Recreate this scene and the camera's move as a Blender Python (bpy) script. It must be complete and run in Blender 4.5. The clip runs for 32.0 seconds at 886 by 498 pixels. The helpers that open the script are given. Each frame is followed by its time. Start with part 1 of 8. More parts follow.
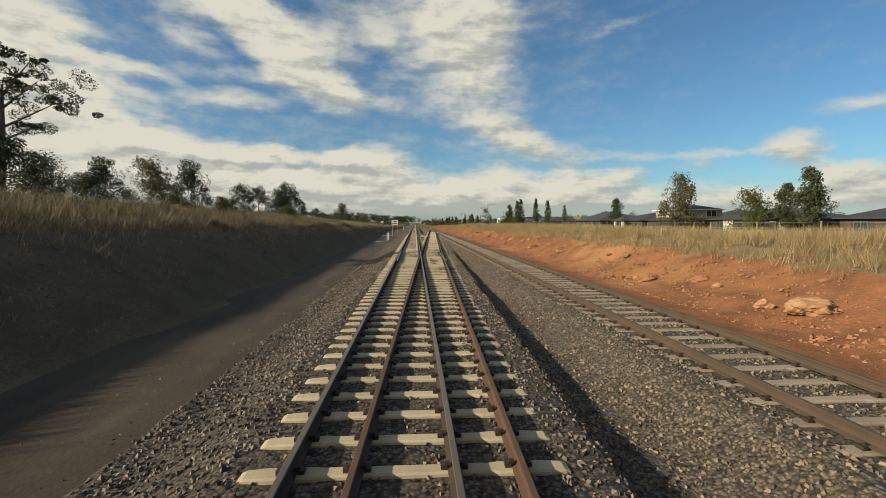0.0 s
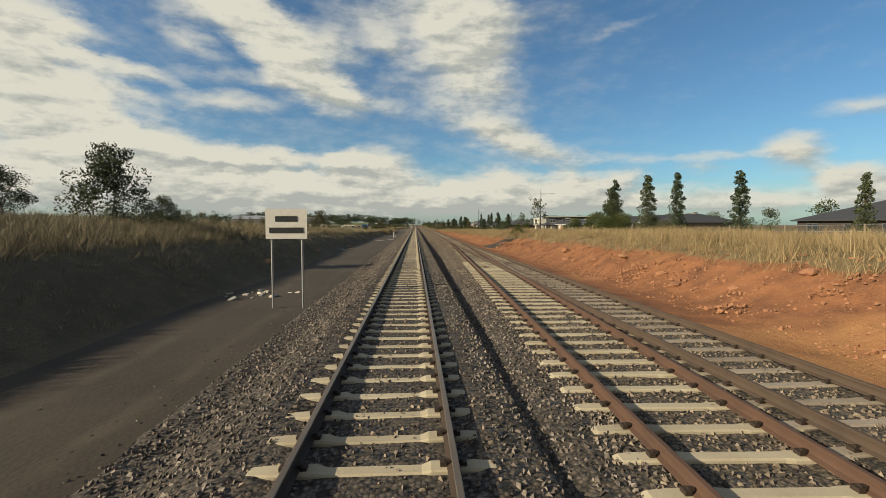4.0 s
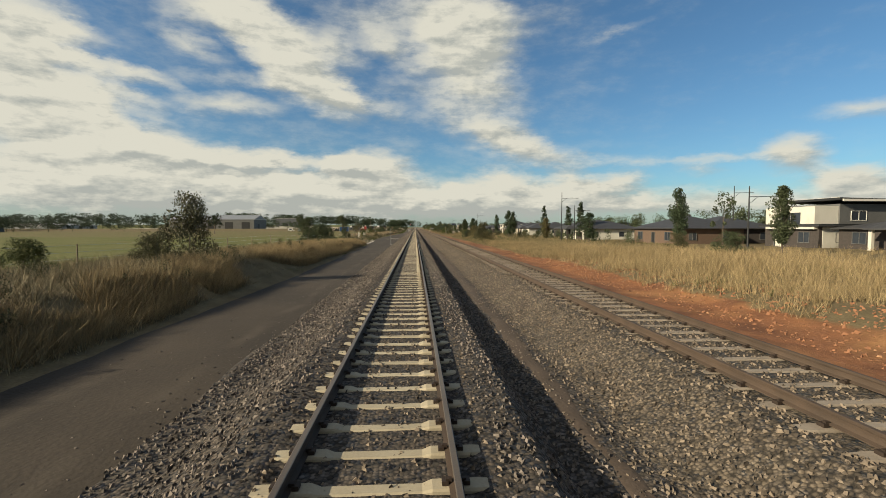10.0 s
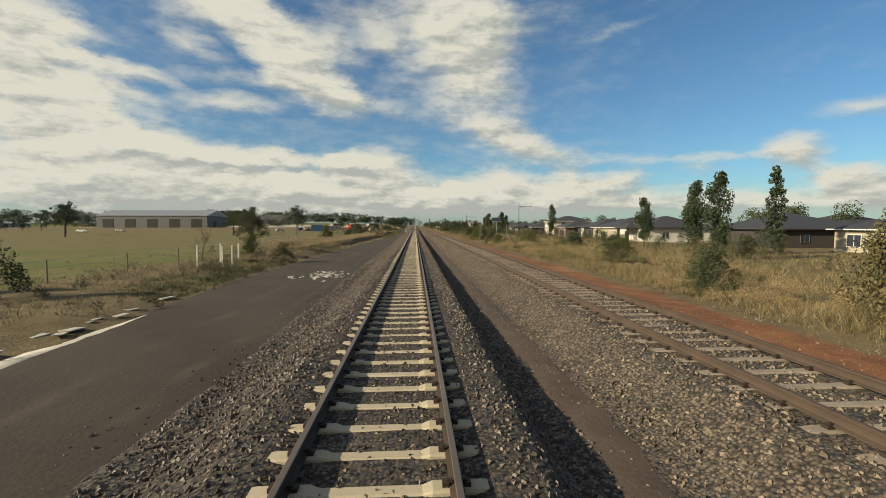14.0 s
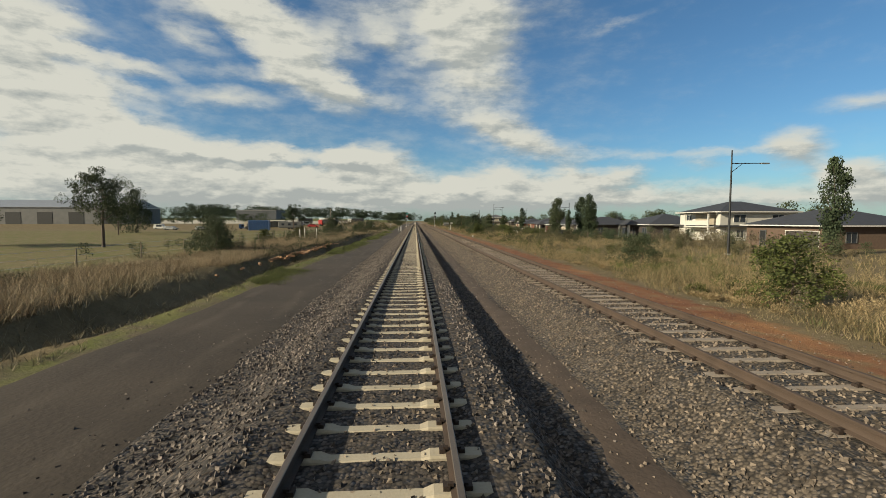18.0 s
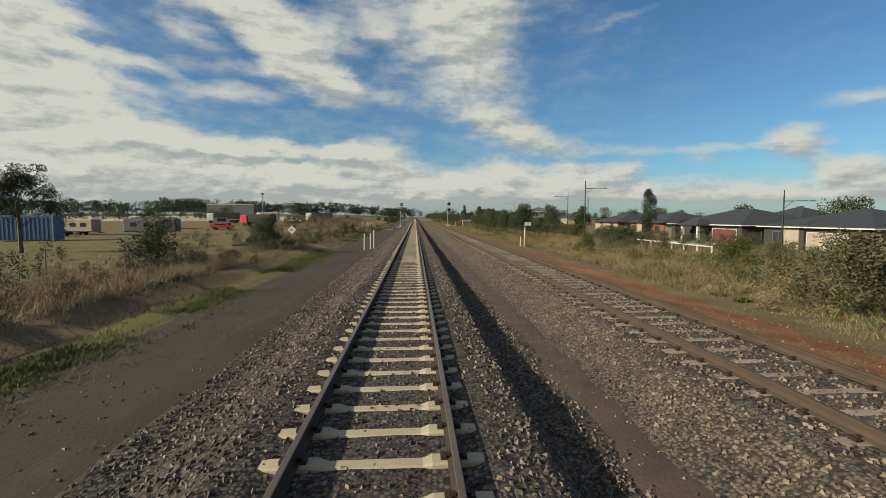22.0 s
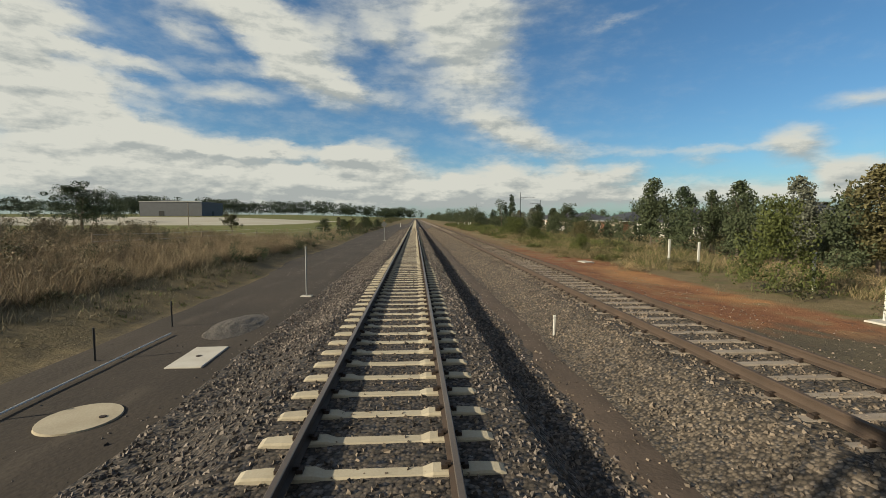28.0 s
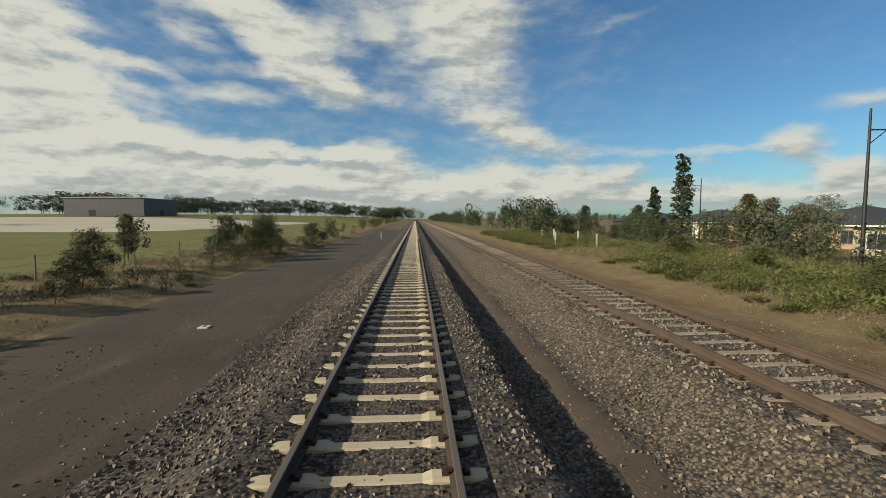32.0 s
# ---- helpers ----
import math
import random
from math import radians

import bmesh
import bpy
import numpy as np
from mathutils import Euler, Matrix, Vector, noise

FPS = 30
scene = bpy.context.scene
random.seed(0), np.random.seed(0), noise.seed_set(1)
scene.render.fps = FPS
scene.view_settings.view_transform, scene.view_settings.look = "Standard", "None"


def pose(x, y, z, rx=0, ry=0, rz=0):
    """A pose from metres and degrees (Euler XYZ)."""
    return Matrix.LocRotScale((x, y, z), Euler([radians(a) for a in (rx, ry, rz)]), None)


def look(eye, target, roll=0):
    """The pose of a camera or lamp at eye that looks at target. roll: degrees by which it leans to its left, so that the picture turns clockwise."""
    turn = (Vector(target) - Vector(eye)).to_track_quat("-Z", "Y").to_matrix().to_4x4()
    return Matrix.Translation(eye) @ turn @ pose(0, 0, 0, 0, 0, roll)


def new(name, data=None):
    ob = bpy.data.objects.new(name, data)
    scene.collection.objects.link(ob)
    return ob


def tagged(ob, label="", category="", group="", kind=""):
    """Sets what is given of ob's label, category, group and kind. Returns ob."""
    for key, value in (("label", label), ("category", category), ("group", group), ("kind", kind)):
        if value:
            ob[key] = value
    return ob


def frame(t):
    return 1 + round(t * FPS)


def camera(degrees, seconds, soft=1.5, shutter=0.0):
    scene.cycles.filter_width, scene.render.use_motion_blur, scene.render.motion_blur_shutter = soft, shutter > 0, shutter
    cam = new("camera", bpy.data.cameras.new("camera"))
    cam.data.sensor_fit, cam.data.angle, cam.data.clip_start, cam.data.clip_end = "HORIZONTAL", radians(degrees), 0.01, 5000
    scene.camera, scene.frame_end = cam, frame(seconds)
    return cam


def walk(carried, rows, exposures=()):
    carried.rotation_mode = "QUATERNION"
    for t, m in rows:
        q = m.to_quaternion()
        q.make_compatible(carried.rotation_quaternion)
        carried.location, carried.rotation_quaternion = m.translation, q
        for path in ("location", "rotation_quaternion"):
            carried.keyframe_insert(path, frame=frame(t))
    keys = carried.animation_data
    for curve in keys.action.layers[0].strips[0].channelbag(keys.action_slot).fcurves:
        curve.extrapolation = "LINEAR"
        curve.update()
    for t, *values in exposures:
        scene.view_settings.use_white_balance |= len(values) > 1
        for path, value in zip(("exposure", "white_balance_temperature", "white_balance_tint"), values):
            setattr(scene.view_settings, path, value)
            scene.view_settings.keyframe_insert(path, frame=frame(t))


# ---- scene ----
# Railway out of a cutting onto a plain: y runs along the track, x to the right, rail tops at z = 0.
LENS = 89.6
cam = camera(LENS, 32.0, 0.65, 0.0)
# seconds, x, y, z, pitch, roll, yaw
ROWS = [
    (0.0, 0.440, 0.298, 2.380, -3.41, 0.00, -3.55),
    (1.0, 0.440, 21.752, 2.380, -3.33, 0.00, -3.55),
    (2.0, 0.440, 44.052, 2.380, -3.33, 0.00, -3.55),
    (3.0, 0.440, 66.002, 2.380, -3.26, 0.00, -3.55),
    (6.0, 0.440, 131.825, 2.380, -2.90, 0.00, -3.55),
    (7.0, 0.440, 153.962, 2.380, -2.83, 0.00, -3.55),
    (8.0, 0.440, 176.265, 2.380, -2.83, 0.00, -3.55),
    (9.0, 0.440, 197.986, 2.380, -2.83, 0.00, -3.55),
    (10.0, 0.440, 219.683, 2.380, -2.83, 0.00, -3.55),
    (11.0, 0.440, 242.262, 2.380, -2.83, 0.00, -3.55),
    (12.0, 0.440, 264.335, 2.380, -2.90, 0.00, -3.55),
    (13.0, 0.440, 285.773, 2.380, -2.97, 0.00, -3.55),
    (14.0, 0.440, 308.111, 2.380, -3.05, 0.00, -3.55),
    (17.0, 0.440, 374.174, 2.380, -3.48, 0.00, -3.55),
    (18.0, 0.440, 395.947, 2.380, -3.62, 0.00, -3.55),
    (19.0, 0.440, 418.008, 2.380, -3.77, 0.00, -3.55),
    (20.0, 0.440, 440.306, 2.380, -3.99, 0.00, -3.55),
    (21.0, 0.440, 462.277, 2.380, -4.06, 0.00, -3.55),
    (22.0, 0.440, 483.852, 2.380, -4.13, 0.00, -3.55),
    (23.0, 0.440, 506.241, 2.380, -4.13, 0.00, -3.55),
    (24.0, 0.440, 527.677, 2.380, -4.13, 0.00, -3.55),
    (25.0, 0.440, 549.867, 2.380, -3.99, 0.00, -3.55),
    (28.0, 0.440, 616.203, 2.380, -3.99, 0.00, -3.55),
    (29.0, 0.440, 638.095, 2.380, -3.99, 0.00, -3.55),
    (30.0, 0.440, 660.113, 2.380, -3.91, 0.00, -3.55),
    (31.0, 0.440, 682.275, 2.380, -3.91, 0.00, -3.55),
    (32.0, 0.440, 703.993, 2.380, -3.91, 0.00, -3.55),
]
EXPOSURES = [(0.0, 0.42, 6700, 5), (14.5, 0.44, 6700, 5), (18.5, 0.34, 6400, 5), (23.0, 0.28, 6300, 5), (25.5, 0.28, 6300, 5), (28.0, 0.36, 6350, 5), (32.0, 0.34, 6350, 5)]
walk(cam, [(t, pose(x, y, z, 90 + pitch, roll, yaw)) for t, x, y, z, pitch, roll, yaw in ROWS], EXPOSURES)

# ---- world, sun ----
SUN_TO = Vector((-0.86, -0.30, 0.42)).normalized()
world = bpy.data.worlds.new("sky")
scene.world = world
world.use_nodes = True


# cloud patches: right, up (per unit ahead), half width, half height, lean in degrees, weight
CLOUD_BANK = [(-0.828, 0.43, 0.099, 0.09, 0, 1.0), (-0.876, 0.35, 0.154, 0.068, 0, 1.0), (-0.804, 0.271, 0.106, 0.058, -5, 1.2), (-0.675, 0.262, 0.068, 0.049, -20, 1.1), (-0.604, 0.19, 0.092, 0.031, -12, 1.0),
              (-0.764, 0.179, 0.226, 0.053, -5, 1.1), (-0.489, 0.156, 0.199, 0.024, -4, 0.9), (-0.323, 0.146, 0.18, 0.015, -2, 0.8), (-0.733, 0.109, 0.273, 0.047, 0, 1.0), (-0.432, 0.099, 0.308, 0.036, 0, 0.9)]
CLOUD_STREAKS = [(-0.688, 0.345, 0.09, 0.018, -20, 0.8), (-0.592, 0.328, 0.08, 0.014, -18, 0.75), (-0.729, 0.416, 0.078, 0.018, -20, 0.55), (-0.475, 0.388, 0.069, 0.023, -25, 0.6),
                 (-0.415, 0.264, 0.112, 0.021, -3, 0.7), (-0.55, 0.235, 0.046, 0.017, -25, 0.45), (-0.594, 0.275, 0.092, 0.012, -20, 0.35), (-0.355, 0.315, 0.142, 0.014, -5, 0.4)]
CLOUD_BAND = [(-0.397, 0.454, 0.128, 0.039, -15, 1.0), (-0.305, 0.398, 0.13, 0.047, -38, 1.05), (-0.23, 0.311, 0.108, 0.041, -30, 1.15), (-0.116, 0.272, 0.11, 0.019, -15, 0.7), (-0.18, 0.39, 0.072, 0.038, -15, 0.75),
              (-0.114, 0.439, 0.084, 0.031, -20, 0.5), (-0.041, 0.381, 0.061, 0.026, -25, 0.55)]
CLOUD_CENTRE = [(0.04, 0.455, 0.12, 0.068, -10, 0.85), (0.125, 0.41, 0.085, 0.085, 10, 1.15), (0.25, 0.462, 0.08, 0.028, 10, 0.35), (0.138, 0.3, 0.101, 0.061, -25, 0.7), (0.17, 0.209, 0.114, 0.035, -18, 0.85),
                (0.28, 0.172, 0.103, 0.025, -14, 0.7), (0.536, 0.153, 0.253, 0.013, 2, 0.5), (0.737, 0.164, 0.136, 0.011, 4, 0.4), (0.007, 0.298, 0.074, 0.036, -20, 0.35), (0.449, 0.436, 0.078, 0.01, 20, 0.35)]
CUMULUS = [(-0.099, 0.128, 0.076, 0.034, 0, 1.3), (-0.142, 0.137, 0.043, 0.022, 0, 1.0), (0.346, 0.093, 0.055, 0.031, 0, 1.2), (0.468, 0.104, 0.061, 0.02, 6, 1.1), (0.197, 0.103, 0.064, 0.025, 0, 1.0), (0.101, 0.077, 0.038, 0.015, 0, 0.9),
           (0.895, 0.17, 0.076, 0.042, 0, 1.3), (0.657, 0.131, 0.054, 0.018, 0, 0.6), (1.05, 0.278, 0.126, 0.021, 4, 0.75), (1.061, 0.095, 0.085, 0.04, 0, 0.9), (0.989, 0.121, 0.056, 0.029, 0, 0.7)]
LOW_LAYER = [(-0.528, 0.056, 0.493, 0.046, 0, 1.0), (0.032, 0.058, 0.378, 0.043, 0, 1.0), (0.445, 0.053, 0.345, 0.033, 0, 0.95), (0.881, 0.054, 0.279, 0.04, 0, 0.8), (1.163, 0.082, 0.187, 0.053, 0, 0.9)]
CLOUD_SPREAD = 1.55
SKY_TINT = (0.54, 0.77, 0.92, 1)
SKY_STRENGTH = 0.087
CLOUD_WHITE = (6.15, 5.9, 5.25, 1)
CLOUD_GREY = (3.7, 3.8, 3.65, 1)
CLOUD_DARK = (0.95, 0.96, 0.9, 1)


def sky_nodes():
    """Clear sky with patches of broken cloud ahead, lit from the sun's side; unseen cloud is added behind to dim the
    fill.
    """
    nt = world.node_tree
    nt.nodes.clear()

    def link(a, b):
        nt.links.new(a, b)

    def mth(op, a, b=None, c=None, clamp=False):
        node = nt.nodes.new("ShaderNodeMath")
        node.operation = op
        node.use_clamp = clamp
        for i, v in enumerate((a, b, c)):
            if v is None:
                continue
            if isinstance(v, (int, float)):
                node.inputs[i].default_value = v
            else:
                link(v, node.inputs[i])
        return node.outputs[0]

    def vec(op, a, b, c=None):
        node = nt.nodes.new("ShaderNodeVectorMath")
        node.operation = op
        for i, v in enumerate((a, b, c)):
            if v is None:
                continue
            if isinstance(v, tuple):
                node.inputs[i].default_value = v
            else:
                link(v, node.inputs[i])
        return node.outputs[0]

    def tex(at, scale, detail, rough, colour=False):
        t = nt.nodes.new("ShaderNodeTexNoise")
        t.inputs["Scale"].default_value, t.inputs["Detail"].default_value, t.inputs["Roughness"].default_value = scale, detail, rough
        link(at, t.inputs["Vector"])
        return t.outputs["Color" if colour else 0]

    coord = nt.nodes.new("ShaderNodeTexCoord")
    sep = nt.nodes.new("ShaderNodeSeparateXYZ")
    link(coord.outputs["Generated"], sep.inputs[0])
    x, y, z = sep.outputs
    # a flat view of the sky ahead: u to the right, v up, per unit of depth
    yy = mth("MAXIMUM", y, 0.05)
    u, v = mth("DIVIDE", x, yy), mth("DIVIDE", z, yy)
    flat = nt.nodes.new("ShaderNodeCombineXYZ")
    link(u, flat.inputs[0])
    link(v, flat.inputs[1])
    ball = vec("MULTIPLY", coord.outputs["Generated"], (1.0, 1.0, 2.4))
    # torn outlines: the patches are looked up at a wandering place
    wide = vec("SUBTRACT", tex(ball, 5.0, 3, 0.5, True), (0.5, 0.5, 0.5))
    torn = vec("SUBTRACT", tex(ball, 17.0, 8, 0.62, True), (0.5, 0.5, 0.5))
    place = vec("MULTIPLY_ADD", wide, (0.05, 0.02, 0.0), flat.outputs[0])
    place = vec("MULTIPLY_ADD", torn, (0.095, 0.044, 0.0), place)

    def field(at):
        total = None
        for group in (CLOUD_BANK, CLOUD_STREAKS, CLOUD_BAND, CLOUD_CENTRE, CUMULUS, LOW_LAYER):
            for cu, cv, ru, rv, lean, weight in group:
                mp = nt.nodes.new("ShaderNodeMapping")
                mp.vector_type = "TEXTURE"
                mp.inputs["Location"].default_value = (cu, cv, 0)
                mp.inputs["Rotation"].default_value = (0, 0, radians(lean))
                mp.inputs["Scale"].default_value = (ru * CLOUD_SPREAD, rv * CLOUD_SPREAD, 1)
                link(at, mp.inputs[0])
                g = nt.nodes.new("ShaderNodeTexGradient")
                g.gradient_type = "SPHERICAL"
                link(mp.outputs[0], g.inputs[0])
                total = mth("MULTIPLY", g.outputs["Fac"], weight) if total is None else mth("MULTIPLY_ADD", g.outputs["Fac"], weight, total)
        return total

    here = field(place)
    sunward = field(vec("ADD", place, (-0.016, 0.020, 0.0)))
    fine = tex(ball, 13.0, 8, 0.62)
    fine_sunward = tex(vec("ADD", ball, (-0.012, 0.0, 0.030)), 13.0, 8, 0.62)
    # behind the camera and overhead unseen cloud is added to grey the fill light
    back = mth("MULTIPLY", mth("MULTIPLY", mth("SUBTRACT", 0.42, y), 2.2, clamp=True), 0.75)
    cover = mth("ADD", mth("ADD", mth("MINIMUM", here, 1.15), back), mth("MULTIPLY", mth("SUBTRACT", fine, 0.5), 0.8))
    clear = mth("MULTIPLY", mth("SUBTRACT", u, 0.22), 2.4, clamp=True)
    cover = mth("MULTIPLY_ADD", clear, -0.20, cover)
    soft = nt.nodes.new("ShaderNodeMapRange")
    soft.interpolation_type = "SMOOTHSTEP"
    soft.inputs["From Min"].default_value, soft.inputs["From Max"].default_value = -0.22, 0.98
    link(cover, soft.inputs["Value"])

    sky = nt.nodes.new("ShaderNodeTexSky")
    sky.sky_type = "NISHITA"
    sky.sun_disc = False
    sky.sun_elevation = math.asin(SUN_TO.z)
    sky.sun_rotation = math.atan2(SUN_TO.x, SUN_TO.y)
    sky.air_density, sky.dust_density, sky.ozone_density = 1.0, 0.6, 2.0
    blue = nt.nodes.new("ShaderNodeMix")
    blue.data_type = "RGBA"
    blue.blend_type = "MULTIPLY"
    blue.inputs["Factor"].default_value = 1.0
    link(sky.outputs[0], blue.inputs["A"])
    blue.inputs["B"].default_value = SKY_TINT
    # cloud bodies: bright towards the sun, grey on the far side and underneath
    tone = nt.nodes.new("ShaderNodeValToRGB")
    tone.color_ramp.elements[0].position, tone.color_ramp.elements[0].color = 0.0, CLOUD_DARK
    tone.color_ramp.elements.new(0.22).color = CLOUD_GREY
    tone.color_ramp.elements[2].position, tone.color_ramp.elements[2].color = 0.80, CLOUD_WHITE
    lit = mth("MULTIPLY_ADD", mth("SUBTRACT", here, sunward), 0.9, 0.66)
    lit = mth("MULTIPLY_ADD", mth("SUBTRACT", fine, fine_sunward), 2.0, lit)
    lit = mth("MULTIPLY_ADD", u, -0.13, lit)
    lit = mth("MULTIPLY_ADD", mth("POWER", 2.718, mth("MULTIPLY", mth("MAXIMUM", v, 0), -12.0)), -0.36, lit)
    layers = vec("MULTIPLY", ball, (1.0, 1.0, 3.6))
    lit = mth("MULTIPLY_ADD", mth("SUBTRACT", tex(layers, 5.0, 5, 0.6), 0.5), 1.5, lit)
    # the added cloud out of view is darkened to weaken its fill
    dull = mth("MULTIPLY", mth("SUBTRACT", 0.2, y), 2.0, clamp=True)
    lit = mth("MULTIPLY_ADD", dull, -0.62, mth("MINIMUM", mth("MAXIMUM", lit, 0.22), 1.0))
    link(lit, tone.inputs[0])
    mix = nt.nodes.new("ShaderNodeMix")
    mix.data_type = "RGBA"
    link(soft.outputs[0], mix.inputs["Factor"])
    link(blue.outputs["Result"], mix.inputs["A"])
    link(tone.outputs[0], mix.inputs["B"])
    bg = nt.nodes.new("ShaderNodeBackground")
    bg.inputs["Strength"].default_value = SKY_STRENGTH
    link(mix.outputs["Result"], bg.inputs["Color"])
    out = nt.nodes.new("ShaderNodeOutputWorld")
    link(bg.outputs[0], out.inputs["Surface"])


sky_nodes()

sun = new("sun", bpy.data.lights.new("sun", "SUN"))
sun.data.energy = 5.0
sun.data.angle = radians(0.8)
sun.data.color = (1.0, 0.85, 0.63)
sun.matrix_world = look((0, 0, 60), Vector((0, 0, 60)) - SUN_TO)

# ---- materials ----
def material(name, base, second=None, scale=6.0, fine=60.0, rough=0.85, metal=0.0, bump=0.3, spread=0.35, island=0.0, per_object=0.0, sheen=0.0):
    """A two-scale mottled surface in object space: base to second, with grain and fine relief."""
    m = bpy.data.materials.new(name)
    m.use_nodes = True
    nt = m.node_tree
    b = nt.nodes["Principled BSDF"]
    second = second or tuple(c * 0.6 for c in base)
    tc = nt.nodes.new("ShaderNodeTexCoord")
    geo = nt.nodes.new("ShaderNodeNewGeometry")
    n1 = nt.nodes.new("ShaderNodeTexNoise")
    n1.inputs["Scale"].default_value, n1.inputs["Detail"].default_value = scale, 5
    n2 = nt.nodes.new("ShaderNodeTexNoise")
    n2.inputs["Scale"].default_value, n2.inputs["Detail"].default_value = fine, 3
    for t in (n1, n2):
        nt.links.new(geo.outputs["Position"], t.inputs["Vector"])
    add = nt.nodes.new("ShaderNodeMath")
    add.operation = "MULTIPLY_ADD"
    nt.links.new(n2.outputs[0], add.inputs[0])
    add.inputs[1].default_value = 0.6
    nt.links.new(n1.outputs[0], add.inputs[2])
    value = add.outputs[0]
    for amount, kind in ((island, "island"), (per_object, "object")):
        if amount:
            extra = nt.nodes.new("ShaderNodeMath")
            extra.operation = "MULTIPLY_ADD"
            src = geo.outputs["Random Per Island"] if kind == "island" else nt.nodes.new("ShaderNodeObjectInfo").outputs["Random"]
            nt.links.new(src, extra.inputs[0])
            extra.inputs[1].default_value = amount
            nt.links.new(value, extra.inputs[2])
            value = extra.outputs[0]
    mid = 0.8 + 0.5 * (island + per_object)
    ramp = nt.nodes.new("ShaderNodeMapRange")
    ramp.inputs["From Min"].default_value, ramp.inputs["From Max"].default_value = mid - spread, mid + spread
    nt.links.new(value, ramp.inputs["Value"])
    mix = nt.nodes.new("ShaderNodeMix")
    mix.data_type = "RGBA"
    mix.inputs["A"].default_value, mix.inputs["B"].default_value = (*second, 1), (*base, 1)
    nt.links.new(ramp.outputs[0], mix.inputs["Factor"])
    nt.links.new(mix.outputs["Result"], b.inputs["Base Color"])
    b.inputs["Roughness"].default_value, b.inputs["Metallic"].default_value = rough, metal
    if bump:
        bp = nt.nodes.new("ShaderNodeBump")
        bp.inputs["Strength"].default_value, bp.inputs["Distance"].default_value = bump, 0.02
        nt.links.new(add.outputs[0], bp.inputs["Height"])
        nt.links.new(bp.outputs[0], b.inputs["Normal"])
    return m


def ballast_material(name, light, dark, scale, depth=0.05, facet=0.85):
    """Crushed stone: cells of differing tone, the shade of the joints painted into the colour."""
    m = material(name, light, dark, 1.2, 9.0, 0.9, 0, 0)
    nt = m.node_tree
    b = nt.nodes["Principled BSDF"]
    geo = nt.nodes["Geometry"]
    vor = nt.nodes.new("ShaderNodeTexVoronoi")
    vor.inputs["Scale"].default_value = scale * 0.85
    rough = nt.nodes.new("ShaderNodeTexNoise")
    rough.inputs["Scale"].default_value, rough.inputs["Detail"].default_value = scale * 1.7, 3
    nt.links.new(geo.outputs["Position"], rough.inputs["Vector"])
    chip = nt.nodes.new("ShaderNodeVectorMath")
    chip.operation = "MULTIPLY_ADD"
    nt.links.new(rough.outputs["Color"], chip.inputs[0])
    chip.inputs[1].default_value = (0.55 / scale,) * 3
    nt.links.new(geo.outputs["Position"], chip.inputs[2])
    nt.links.new(chip.outputs[0], vor.inputs["Vector"])
    sep = nt.nodes.new("ShaderNodeSeparateColor")
    nt.links.new(vor.outputs["Color"], sep.inputs[0])
    tone = nt.nodes.new("ShaderNodeMapRange")
    tone.inputs["To Min"].default_value, tone.inputs["To Max"].default_value = 0.30, 2.15
    sq = nt.nodes.new("ShaderNodeMath")
    sq.operation = "POWER"
    nt.links.new(sep.outputs[0], sq.inputs[0])
    sq.inputs[1].default_value = 1.6
    nt.links.new(sq.outputs[0], tone.inputs["Value"])
    old = b.inputs["Base Color"].links[0].from_socket
    mul = nt.nodes.new("ShaderNodeMix")
    mul.data_type, mul.blend_type = "RGBA", "MULTIPLY"
    mul.inputs["Factor"].default_value = 1.0
    nt.links.new(old, mul.inputs["A"])
    # cell edges darkened in colour, standing in for shade between the stones
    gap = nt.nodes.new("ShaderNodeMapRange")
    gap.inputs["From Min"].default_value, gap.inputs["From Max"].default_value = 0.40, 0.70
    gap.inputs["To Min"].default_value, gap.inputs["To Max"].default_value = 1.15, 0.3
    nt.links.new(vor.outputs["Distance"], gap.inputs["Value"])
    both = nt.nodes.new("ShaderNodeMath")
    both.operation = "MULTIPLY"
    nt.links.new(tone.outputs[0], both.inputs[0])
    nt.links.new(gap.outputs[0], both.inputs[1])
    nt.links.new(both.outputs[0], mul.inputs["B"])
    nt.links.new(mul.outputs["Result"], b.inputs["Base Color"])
    # every stone a facet of its own, leaning its own way
    lean = nt.nodes.new("ShaderNodeVectorMath")
    lean.operation = "MULTIPLY_ADD"
    nt.links.new(vor.outputs["Color"], lean.inputs[0])
    lean.inputs[1].default_value = (facet * 2, facet * 2, facet)
    lean.inputs[2].default_value = (-facet, -facet, -facet * 0.4)
    tilt = nt.nodes.new("ShaderNodeVectorMath")
    tilt.operation = "ADD"
    nt.links.new(geo.outputs["Normal"], tilt.inputs[0])
    nt.links.new(lean.outputs[0], tilt.inputs[1])
    unit = nt.nodes.new("ShaderNodeVectorMath")
    unit.operation = "NORMALIZE"
    nt.links.new(tilt.outputs[0], unit.inputs[0])
    bp = nt.nodes.new("ShaderNodeBump")
    bp.inputs["Strength"].default_value, bp.inputs["Distance"].default_value = 0.6, depth
    nt.links.new(vor.outputs["Distance"], bp.inputs["Height"])
    bp.invert = True
    nt.links.new(unit.outputs[0], bp.inputs["Normal"])
    nt.links.new(bp.outputs[0], b.inputs["Normal"])
    return m


